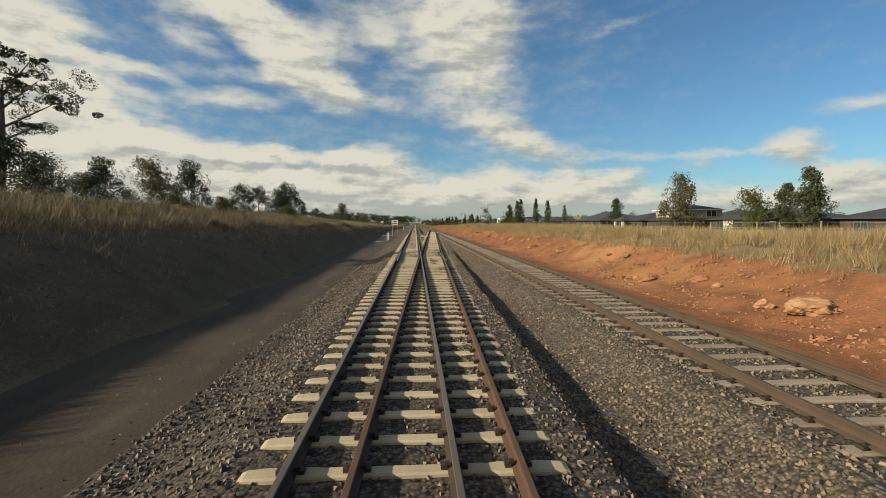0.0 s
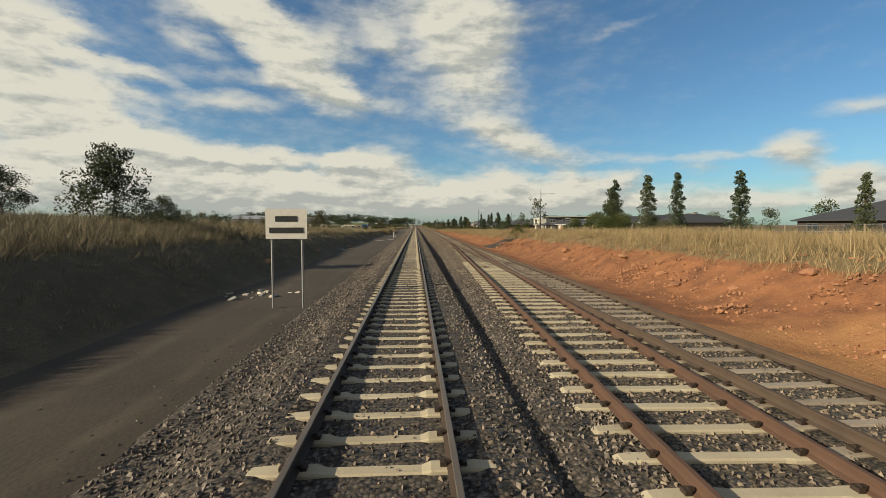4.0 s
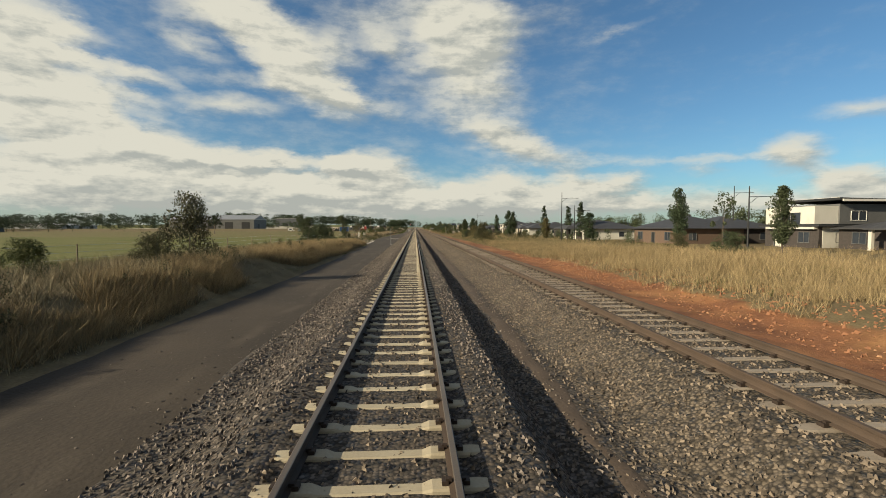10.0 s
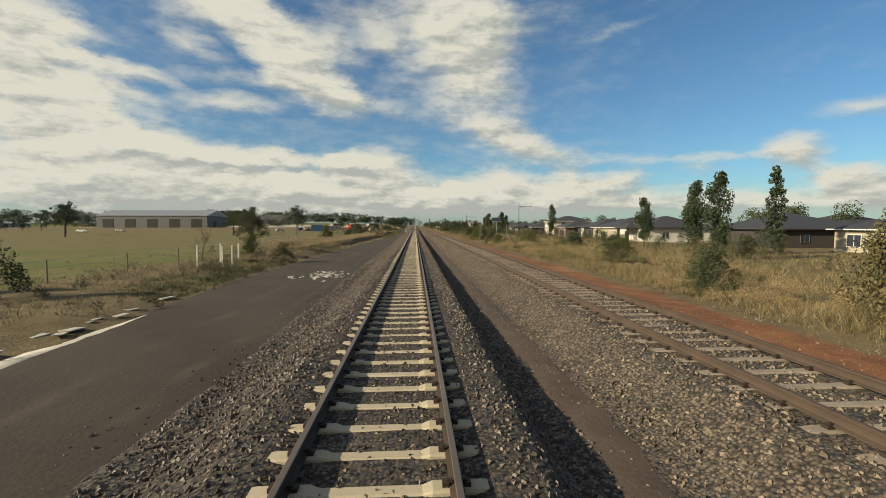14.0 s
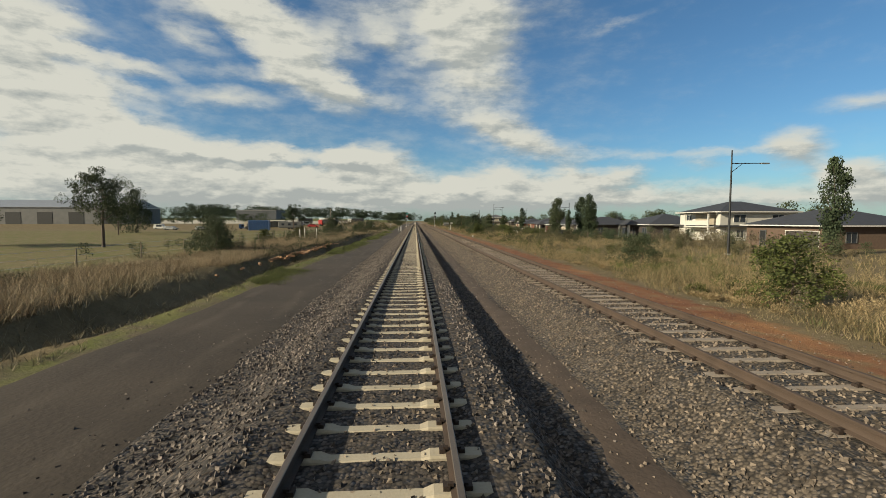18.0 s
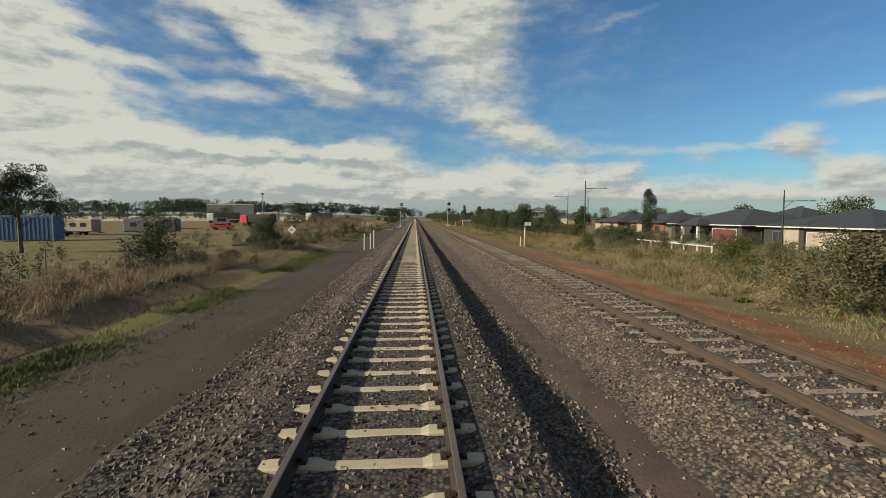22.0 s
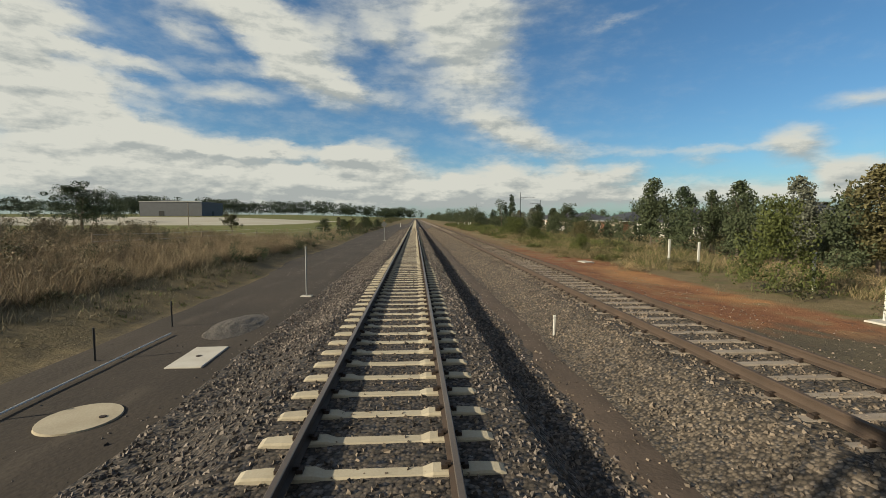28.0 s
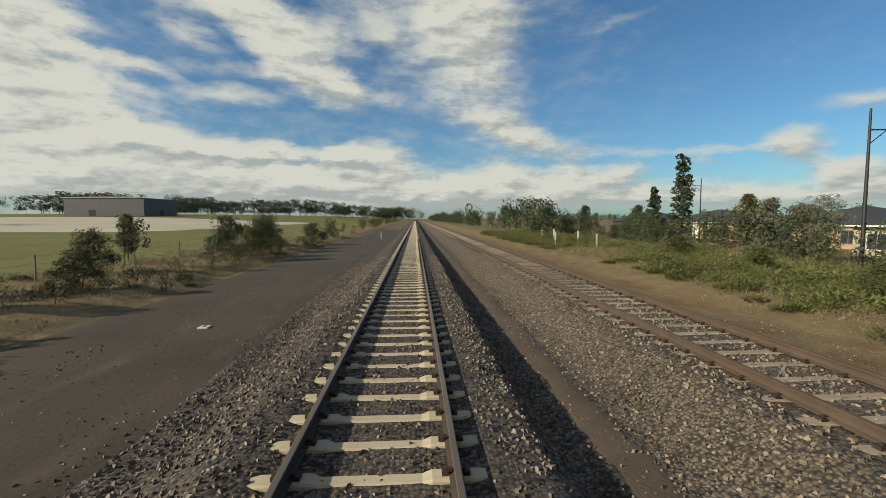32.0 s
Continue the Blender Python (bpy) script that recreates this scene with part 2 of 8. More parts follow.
def worn_tracks(m, lines, colour):
    """Paler trodden wheel lines at the given x, broken up by noise."""
    nt = m.node_tree
    b = nt.nodes["Principled BSDF"]
    geo = nt.nodes["Geometry"]
    sep = nt.nodes.new("ShaderNodeSeparateXYZ")
    nt.links.new(geo.outputs["Position"], sep.inputs[0])
    wander = nt.nodes.new("ShaderNodeTexNoise")
    wander.inputs["Scale"].default_value, wander.inputs["Detail"].default_value = 0.16, 4
    nt.links.new(geo.outputs["Position"], wander.inputs["Vector"])
    shift = nt.nodes.new("ShaderNodeMath")
    shift.operation = "MULTIPLY_ADD"
    nt.links.new(wander.outputs[0], shift.inputs[0])
    shift.inputs[1].default_value = 1.6
    nt.links.new(sep.outputs[0], shift.inputs[2])
    total = None
    for x in lines:
        far = nt.nodes.new("ShaderNodeMath")
        far.operation = "SUBTRACT"
        nt.links.new(shift.outputs[0], far.inputs[0])
        far.inputs[1].default_value = x + 0.8
        size = nt.nodes.new("ShaderNodeMath")
        size.operation = "ABSOLUTE"
        nt.links.new(far.outputs[0], size.inputs[0])
        band = nt.nodes.new("ShaderNodeMapRange")
        band.interpolation_type = "SMOOTHSTEP"
        band.inputs["From Min"].default_value, band.inputs["From Max"].default_value = 0.03, 0.32
        band.inputs["To Min"].default_value, band.inputs["To Max"].default_value = 1.0, 0.0
        nt.links.new(size.outputs[0], band.inputs["Value"])
        if total is None:
            total = band.outputs[0]
        else:
            add = nt.nodes.new("ShaderNodeMath")
            add.operation = "MAXIMUM"
            nt.links.new(total, add.inputs[0])
            nt.links.new(band.outputs[0], add.inputs[1])
            total = add.outputs[0]
    spots = nt.nodes.new("ShaderNodeTexNoise")
    spots.inputs["Scale"].default_value, spots.inputs["Detail"].default_value = 0.7, 6
    nt.links.new(geo.outputs["Position"], spots.inputs["Vector"])
    worn = nt.nodes.new("ShaderNodeMapRange")
    worn.inputs["From Min"].default_value, worn.inputs["From Max"].default_value = 0.4, 0.7
    nt.links.new(spots.outputs[0], worn.inputs["Value"])
    fac = nt.nodes.new("ShaderNodeMath")
    fac.operation = "MULTIPLY"
    nt.links.new(total, fac.inputs[0])
    nt.links.new(worn.outputs[0], fac.inputs[1])
    mix = nt.nodes.new("ShaderNodeMix")
    mix.data_type = "RGBA"
    nt.links.new(fac.outputs[0], mix.inputs["Factor"])
    nt.links.new(b.inputs["Base Color"].links[0].from_socket, mix.inputs["A"])
    mix.inputs["B"].default_value = (*colour, 1)
    nt.links.new(mix.outputs["Result"], b.inputs["Base Color"])


def ground_material():
    """Plain earth, mixed by the painted soil zones: red clay, green pasture, dry straw, dark sod that also paints the
    bank's shade.
    """
    m = bpy.data.materials.new("ground_soil")
    m.use_nodes = True
    nt = m.node_tree
    b = nt.nodes["Principled BSDF"]
    geo = nt.nodes.new("ShaderNodeNewGeometry")
    attr = nt.nodes.new("ShaderNodeAttribute")
    attr.attribute_name = "soil"
    sep = nt.nodes.new("ShaderNodeSeparateColor")
    nt.links.new(attr.outputs["Color"], sep.inputs[0])

    def tex(scale, detail=6, rough=0.6):
        t = nt.nodes.new("ShaderNodeTexNoise")
        t.inputs["Scale"].default_value, t.inputs["Detail"].default_value, t.inputs["Roughness"].default_value = scale, detail, rough
        nt.links.new(geo.outputs["Position"], t.inputs["Vector"])
        return t.outputs[0]

    coarse, mid, fine = tex(0.12), tex(0.9), tex(14.0)

    def two(a, c, fac, lo=0.35, hi=0.65):
        r = nt.nodes.new("ShaderNodeMapRange")
        r.inputs["From Min"].default_value, r.inputs["From Max"].default_value = lo, hi
        nt.links.new(fac, r.inputs["Value"])
        x = nt.nodes.new("ShaderNodeMix")
        x.data_type = "RGBA"
        nt.links.new(r.outputs[0], x.inputs["Factor"])
        for s, val in (("A", a), ("B", c)):
            if isinstance(val, tuple):
                x.inputs[s].default_value = (*val, 1)
            else:
                nt.links.new(val, x.inputs[s])
        return x.outputs["Result"]

    def ragged(channel):
        """The zone's weight with a torn edge."""
        a = nt.nodes.new("ShaderNodeMath")
        a.operation = "MULTIPLY_ADD"
        nt.links.new(mid, a.inputs[0])
        a.inputs[1].default_value = 0.9
        nt.links.new(channel, a.inputs[2])
        s = nt.nodes.new("ShaderNodeMath")
        s.operation = "SUBTRACT"
        nt.links.new(a.outputs[0], s.inputs[0])
        s.inputs[1].default_value = 0.45
        return s.outputs[0]

    straw = two(two((0.205, 0.160, 0.092), (0.130, 0.104, 0.060), mid), (0.088, 0.069, 0.038), fine, 0.45, 0.85)
    red = two(two(two((0.275, 0.122, 0.06), (0.15, 0.07, 0.040), mid), (0.38, 0.205, 0.09), coarse, 0.52, 0.68), (0.34, 0.19, 0.11), fine, 0.54, 0.8)
    green = two(two((0.115, 0.130, 0.040), (0.165, 0.152, 0.064), coarse), (0.085, 0.094, 0.034), fine, 0.4, 0.9)
    turf_and_shade = two(two((0.095, 0.080, 0.058), (0.140, 0.115, 0.076), mid), (0.066, 0.057, 0.041), fine, 0.4, 0.8)
    col = two(straw, red, ragged(sep.outputs[0]), 0.4, 0.6)
    col = two(col, green, ragged(sep.outputs[1]), 0.4, 0.6)
    col = two(col, turf_and_shade, ragged(sep.outputs[2]), 0.4, 0.6)
    nt.links.new(col, b.inputs["Base Color"])
    b.inputs["Roughness"].default_value = 0.95
    b.inputs["Specular IOR Level"].default_value = 0.15
    bp = nt.nodes.new("ShaderNodeBump")
    bp.inputs["Strength"].default_value, bp.inputs["Distance"].default_value = 0.7, 0.12
    h = nt.nodes.new("ShaderNodeMath")
    h.operation = "MULTIPLY_ADD"
    nt.links.new(fine, h.inputs[0])
    h.inputs[1].default_value = 0.4
    nt.links.new(mid, h.inputs[2])
    nt.links.new(h.outputs[0], bp.inputs["Height"])
    nt.links.new(bp.outputs[0], b.inputs["Normal"])
    return m


def leaf_material(name, base, second, island=0.5):
    m = material(name, base, second, 0.5, 5.0, 0.7, 0, 0, 0.4, island)
    b = m.node_tree.nodes["Principled BSDF"]
    b.inputs["Specular IOR Level"].default_value = 0.25
    return m


M = {
    "ground": ground_material(),
    # grey bed kept darker than its loose stones, standing in for shade between them
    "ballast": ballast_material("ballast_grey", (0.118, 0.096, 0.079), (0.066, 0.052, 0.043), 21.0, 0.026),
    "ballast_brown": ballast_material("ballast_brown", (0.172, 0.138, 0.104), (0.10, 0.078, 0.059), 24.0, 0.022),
    "stone": material("ballast_stone", (0.228, 0.192, 0.169), (0.032, 0.026, 0.022), 2.0, 30.0, 0.85, 0, 0.2, 0.45, 0.9),
    "stone_brown": material("ballast_stone_brown", (0.252, 0.200, 0.153), (0.040, 0.031, 0.024), 2.0, 30.0, 0.85, 0, 0.2, 0.45, 0.9),
    "road": material("service_road_grit", (0.0522, 0.0387, 0.027), (0.0207, 0.01485, 0.01035), 0.3, 14.0, 0.95, 0, 0.9, 0.3),
    "path_soil": material("trodden_brown_soil", (0.098, 0.070, 0.052), (0.052, 0.037, 0.027), 1.5, 16.0, 0.95, 0, 0.9, 0.3),
    "concrete": material("sleeper_concrete", (0.44, 0.3872, 0.2904), (0.2904, 0.2464, 0.176), 1.5, 35.0, 0.85, 0, 0.25, 0.4, 0, 0.3),
    "old_sleeper": material("sleeper_weathered", (0.3168, 0.27, 0.2232), (0.18, 0.144, 0.1116), 2.5, 35.0, 0.9, 0, 0.3, 0.4, 0, 0.4),
    "pale_concrete": material("pale_concrete", (0.527, 0.5015, 0.4505), (0.3825, 0.3485, 0.2975), 2.5, 40.0, 0.85, 0, 0.2),
    "rail_side": material("rail_rust", (0.085, 0.057, 0.04), (0.045, 0.033, 0.026), 3.0, 60.0, 0.75, 0.3, 0.2),
    "rail_head": material("rail_running_face", (0.27, 0.215, 0.165), (0.17, 0.13, 0.10), 1.0, 50.0, 0.42, 0.7, 0.0),
    "rail_red": material("rail_red_rust", (0.105, 0.072, 0.052), (0.058, 0.042, 0.032), 2.0, 60.0, 0.8, 0.2, 0.2),
    "rail_rust": material("rail_bright_rust", (0.125, 0.068, 0.046), (0.07, 0.042, 0.031), 2.0, 60.0, 0.8, 0.2, 0.2),
    "clip": material("rail_clip_steel", (0.07, 0.05, 0.04), (0.04, 0.03, 0.025), 20.0, 90.0, 0.7, 0.5, 0.1),
    "bark": material("bark", (0.16, 0.125, 0.10), (0.07, 0.055, 0.045), 3.0, 30.0, 0.9, 0, 0.5),
    "leaf_gum": leaf_material("gum_leaves", (0.0875, 0.1063, 0.0525), (0.03, 0.03875, 0.02)),
    "leaf_dark": leaf_material("dark_leaves", (0.06325, 0.08625, 0.0437), (0.023, 0.0345, 0.01955)),
    "leaf_green": leaf_material("green_leaves", (0.1045, 0.12, 0.0324), (0.0352, 0.046, 0.0144)),
    "leaf_olive": leaf_material("olive_leaves", (0.115, 0.112, 0.056), (0.042, 0.042, 0.023)),
    "leaf_rust": leaf_material("rusty_leaves", (0.155, 0.135, 0.06), (0.05, 0.047, 0.022)),
    "leaf_grey": leaf_material("grey_leaves", (0.17, 0.18, 0.14), (0.08, 0.085, 0.06)),
    "scrub": leaf_material("grey_brown_scrub", (0.215, 0.180, 0.118), (0.066, 0.060, 0.037), 0.7),
    "scrub_pale": leaf_material("tan_scrub", (0.33, 0.265, 0.175), (0.12, 0.10, 0.064), 0.9),
    "straw": leaf_material("straw_blades", (0.3802, 0.2911, 0.1628), (0.1616, 0.1201, 0.06336), 0.9),
    "straw_grey": leaf_material("grey_grass_blades", (0.34, 0.282, 0.182), (0.10, 0.09, 0.055), 1.0),
    "brown_blade": leaf_material("brown_grass_blades", (0.43, 0.335, 0.215), (0.15, 0.118, 0.074), 1.0),
    "mixed_blade": leaf_material("mixed_grass_blades", (0.29, 0.225, 0.125), (0.070, 0.066, 0.030), 1.1),
    "green_blade": leaf_material("green_grass_blades", (0.135, 0.152, 0.046), (0.050, 0.058, 0.022), 0.9),
    "white_wall": material("white_render", (0.62, 0.60, 0.55), (0.50, 0.48, 0.43), 0.8, 30.0, 0.85, 0, 0.1),
    "cream_wall": material("cream_render", (0.408, 0.357, 0.2805), (0.3145, 0.272, 0.204), 0.8, 30.0, 0.85, 0, 0.1),
    "brick_red": material("red_brick", (0.24, 0.0975, 0.06375), (0.165, 0.0675, 0.045), 4.0, 20.0, 0.9, 0, 0.3),
    "brick_dark": material("dark_brick", (0.066, 0.055, 0.05225), (0.0385, 0.033, 0.03025), 4.0, 20.0, 0.9, 0, 0.3),
    "brick_brown": material("brown_brick", (0.15, 0.10, 0.075), (0.10, 0.068, 0.05), 4.0, 20.0, 0.9, 0, 0.3),
    "brick_tan": material("tan_brick", (0.42, 0.30, 0.20), (0.32, 0.22, 0.15), 4.0, 20.0, 0.9, 0, 0.3),
    "garage_brown": material("brown_door", (0.26, 0.125, 0.06), (0.20, 0.095, 0.045), 1.0, 30.0, 0.6, 0, 0.1),
    "maroon_door": material("maroon_door", (0.16, 0.05, 0.05), (0.12, 0.038, 0.038), 1.0, 30.0, 0.6, 0, 0.1),
    "roof": material("dark_roof_tile", (0.05625, 0.05625, 0.06), (0.03375, 0.03375, 0.0375), 2.0, 12.0, 0.65, 0, 0.4),
    "roof_tan": material("tan_roof_tile", (0.36, 0.25, 0.17), (0.26, 0.18, 0.12), 2.0, 12.0, 0.8, 0, 0.4),
    "roof_metal": material("grey_sheet_roof", (0.30, 0.31, 0.33), (0.22, 0.23, 0.25), 0.5, 8.0, 0.45, 0.2, 0.1),
    "shed_wall": material("grey_sheet_wall", (0.1488, 0.1488, 0.1488), (0.1054, 0.1085, 0.1116), 0.5, 8.0, 0.6, 0.2, 0.1),
    "warehouse": material("blue_grey_cladding", (0.105, 0.112, 0.13), (0.085, 0.09, 0.105), 0.3, 6.0, 0.6, 0.1, 0.1),
    "glass": material("window_glass", (0.045, 0.055, 0.07), (0.03, 0.035, 0.045), 0.5, 2.0, 0.08, 0, 0),
    "dark": material("dark_steel", (0.035, 0.037, 0.04), (0.022, 0.023, 0.025), 4.0, 40.0, 0.55, 0.3, 0.1),
    "galv": material("galvanised_steel", (0.42, 0.43, 0.43), (0.30, 0.31, 0.32), 4.0, 40.0, 0.45, 0.6, 0.1),
    "white_paint": material("white_paint", (0.68, 0.6715, 0.6375), (0.544, 0.527, 0.4845), 5.0, 50.0, 0.6, 0, 0.1),
    "orange_paint": material("orange_paint", (0.75, 0.22, 0.04), (0.55, 0.15, 0.03), 5.0, 50.0, 0.6, 0, 0.1),
    "red_paint": material("red_paint", (0.55, 0.05, 0.05), (0.4, 0.035, 0.035), 5.0, 50.0, 0.5, 0, 0.1),
    "blue_paint": material("blue_paint", (0.06, 0.13, 0.30), (0.04, 0.09, 0.2), 2.0, 30.0, 0.5, 0, 0.1),
    "rock": material("pale_rock", (0.425, 0.2592, 0.15), (0.272, 0.1368, 0.066), 2.0, 20.0, 0.9, 0, 0.6),
    "red_rock": material("red_rock", (0.33, 0.16, 0.085), (0.19, 0.085, 0.045), 2.0, 20.0, 0.95, 0, 0.6),
    "stubble": material("pale_stubble", (0.414, 0.387, 0.324), (0.297, 0.27, 0.207), 0.03, 0.6, 0.95, 0, 0.1),
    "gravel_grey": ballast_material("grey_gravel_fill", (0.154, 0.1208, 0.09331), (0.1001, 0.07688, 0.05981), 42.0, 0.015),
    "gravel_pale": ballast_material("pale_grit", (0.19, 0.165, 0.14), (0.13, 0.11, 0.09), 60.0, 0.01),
    "timber": material("weathered_timber", (0.30, 0.25, 0.19), (0.17, 0.14, 0.10), 3.0, 40.0, 0.9, 0, 0.3),
    "rubber": material("black_rubber", (0.03, 0.03, 0.03), (0.02, 0.02, 0.02), 5.0, 40.0, 0.8, 0, 0.1),
}


def lamp_material(name, colour, strength):
    m = bpy.data.materials.new(name)
    m.use_nodes = True
    b = m.node_tree.nodes["Principled BSDF"]
    b.inputs["Base Color"].default_value = (*colour, 1)
    b.inputs["Emission Color"].default_value = (*colour, 1)
    b.inputs["Emission Strength"].default_value = strength
    return m


M["green_light"] = lamp_material("green_signal_light", (0.1, 0.9, 0.65), 1.6)
M["red_light"] = lamp_material("red_signal_light", (0.9, 0.08, 0.05), 1.2)
worn_tracks(M["road"], (-4.3, -6.2), (0.062, 0.048, 0.035))

# ---- mesh helpers ----
def mesh_of(name, verts, faces, mats, smooth=False):
    me = bpy.data.meshes.new(name)
    me.from_pydata([tuple(v) for v in verts], [], [tuple(f) for f in faces])
    for m in mats if isinstance(mats, (list, tuple)) else [mats]:
        me.materials.append(m)
    if smooth:
        me.polygons.foreach_set("use_smooth", [True] * len(me.polygons))
    me.update()
    return me


def raw_mesh(name, verts, faces, mat):
    """A large mesh from arrays: verts (n, 3) and faces (m, 3 or 4)."""
    me = bpy.data.meshes.new(name)
    k = faces.shape[1]
    me.vertices.add(len(verts))
    me.vertices.foreach_set("co", verts.astype(np.float32).ravel())
    me.loops.add(faces.size)
    me.loops.foreach_set("vertex_index", faces.astype(np.int32).ravel())
    me.polygons.add(len(faces))
    me.polygons.foreach_set("loop_start", np.arange(0, faces.size, k, dtype=np.int32))
    me.materials.append(mat)
    me.update(calc_edges=True)
    me.shade_flat()
    return me


def empty(name, m, label, category, group=""):
    ob = new(name)
    ob.matrix_world = m
    return tagged(ob, label, category, group)


def part(name, bm, mat, parent=None, label=""):
    """Links a bmesh as one mesh object under a thing or part."""
    me = bpy.data.meshes.new(name)
    bm.to_mesh(me)
    bm.free()
    me.materials.append(mat)
    ob = new(name, me)
    if parent is not None:
        ob.parent = parent
    return tagged(ob, label)


def part_mesh(name, me, parent=None, label="", m=None):
    ob = new(name, me)
    if parent is not None:
        ob.parent = parent
    if m is not None:
        ob.matrix_local = m
    return tagged(ob, label)


def add_box(bm, x0, y0, z0, x1, y1, z1, bevel=0.0):
    r = bmesh.ops.create_cube(bm, size=1.0, matrix=Matrix.LocRotScale(((x0 + x1) / 2, (y0 + y1) / 2, (z0 + z1) / 2), None, (x1 - x0, y1 - y0, z1 - z0)))
    if bevel:
        edges = {e for v in r["verts"] for e in v.link_edges}
        bmesh.ops.bevel(bm, geom=list(edges), offset=bevel, segments=1, affect="EDGES", clamp_overlap=True)
    return bm


def box(x0, y0, z0, x1, y1, z1, bevel=0.0):
    return add_box(bmesh.new(), x0, y0, z0, x1, y1, z1, bevel)


def add_rod(bm, a, b, r0, r1=None, seg=8):
    a, b = Vector(a), Vector(b)
    d = b - a
    q = d.to_track_quat("Z", "Y").to_matrix().to_4x4()
    bmesh.ops.create_cone(bm, cap_ends=True, segments=seg, radius1=r0, radius2=r0 if r1 is None else r1, depth=d.length, matrix=Matrix.Translation((a + b) / 2) @ q)
    return bm


def rod(a, b, r0, r1=None, seg=8):
    return add_rod(bmesh.new(), a, b, r0, r1, seg)


def lerp_table(table, y):
    ys, vs = zip(*table)
    return float(np.interp(y, ys, vs))


# ---- lie of the land ----
LEFT_CREST = [(-60, 2.9), (0, 2.8), (60, 2.5), (85, 2.15), (110, 1.85), (150, 1.4), (175, 1.05), (195, 0.68), (225, 0.5), (265, 0.4), (292, 0.05), (312, -0.5), (340, -0.55), (372, -0.12), (470, -0.08), (512, -0.45), (560, -0.35), (800, -0.4)]
LEFT_FAR = [(-60, 4.8), (0, 4.6), (60, 4.1), (120, 3.15), (150, 2.5), (185, 1.3), (232, -0.3), (300, -0.8), (575, -0.85), (612, 0.75), (655, 0.75), (690, -0.9), (800, -0.9)]
LEFT_EDGE = [(-60, 7.2), (0, 7.0), (55, 7.7), (100, 8.2), (132, 8.5), (144, 9.2), (152, 8.6), (185, 8.6), (205, 7.6), (256, 7.3), (297, 7.7), (318, 8.9), (335, 9.9), (360, 9.0), (385, 8.5), (400, 7.6), (410, 7.0), (460, 6.9), (515, 6.8), (551, 8.0), (590, 8.2), (612, 7.2), (640, 7.6), (650, 8.8), (665, 8.2), (697, 9.3), (705, 9.6), (800, 9.0)]
RIGHT_CREST = [(-60, 1.6), (60, 1.55), (110, 1.5), (150, 1.15), (190, 0.6), (220, 0.3), (260, -0.1), (330, -0.4), (640, -0.5), (690, 0.0), (800, 0.15)]
RIGHT_FAR = [(-60, 0.4), (150, 0.4), (200, 0.2), (260, -0.3), (330, -0.8), (470, -0.95), (520, -1.5), (600, -1.5), (640, -1.0), (800, -1.0)]
ROAD_Z = -0.75
VERGE_Z = -0.46
DITCH = [(-60, 0.0), (366, 0.0), (380, 0.75), (470, 0.75), (505, 0.35), (530, 0.0), (800, 0.0)]


def side_rise(y):
    """How far the side track climbs above its level at the points."""
    return lerp_table([(-60, 0.14), (60, 0.14), (90, 0.10), (118, 0.04), (140, 0.01), (165, 0.06), (185, 0.14), (205, 0.20), (225, 0.23), (300, 0.22), (330, 0.20), (400, 0.16), (475, 0.13), (560, 0.14), (620, 0.16), (690, 0.19), (1500, 0.19)], y)


def hump(x, y):
    return noise.noise((x * 0.11, y * 0.11, 3.7)) * 0.9 + noise.noise((x * 0.4, y * 0.4, 9.1)) * 0.35


def far_rise(x, y):
    """The land climbs gently far away on the paddock side."""
    a, b = max(0.0, min(1.0, (y - 790) / 420)), max(0.0, min(1.0, (-x - 45) / 130))
    return 8.0 * a * a * (3 - 2 * a) * b * b * (3 - 2 * b)


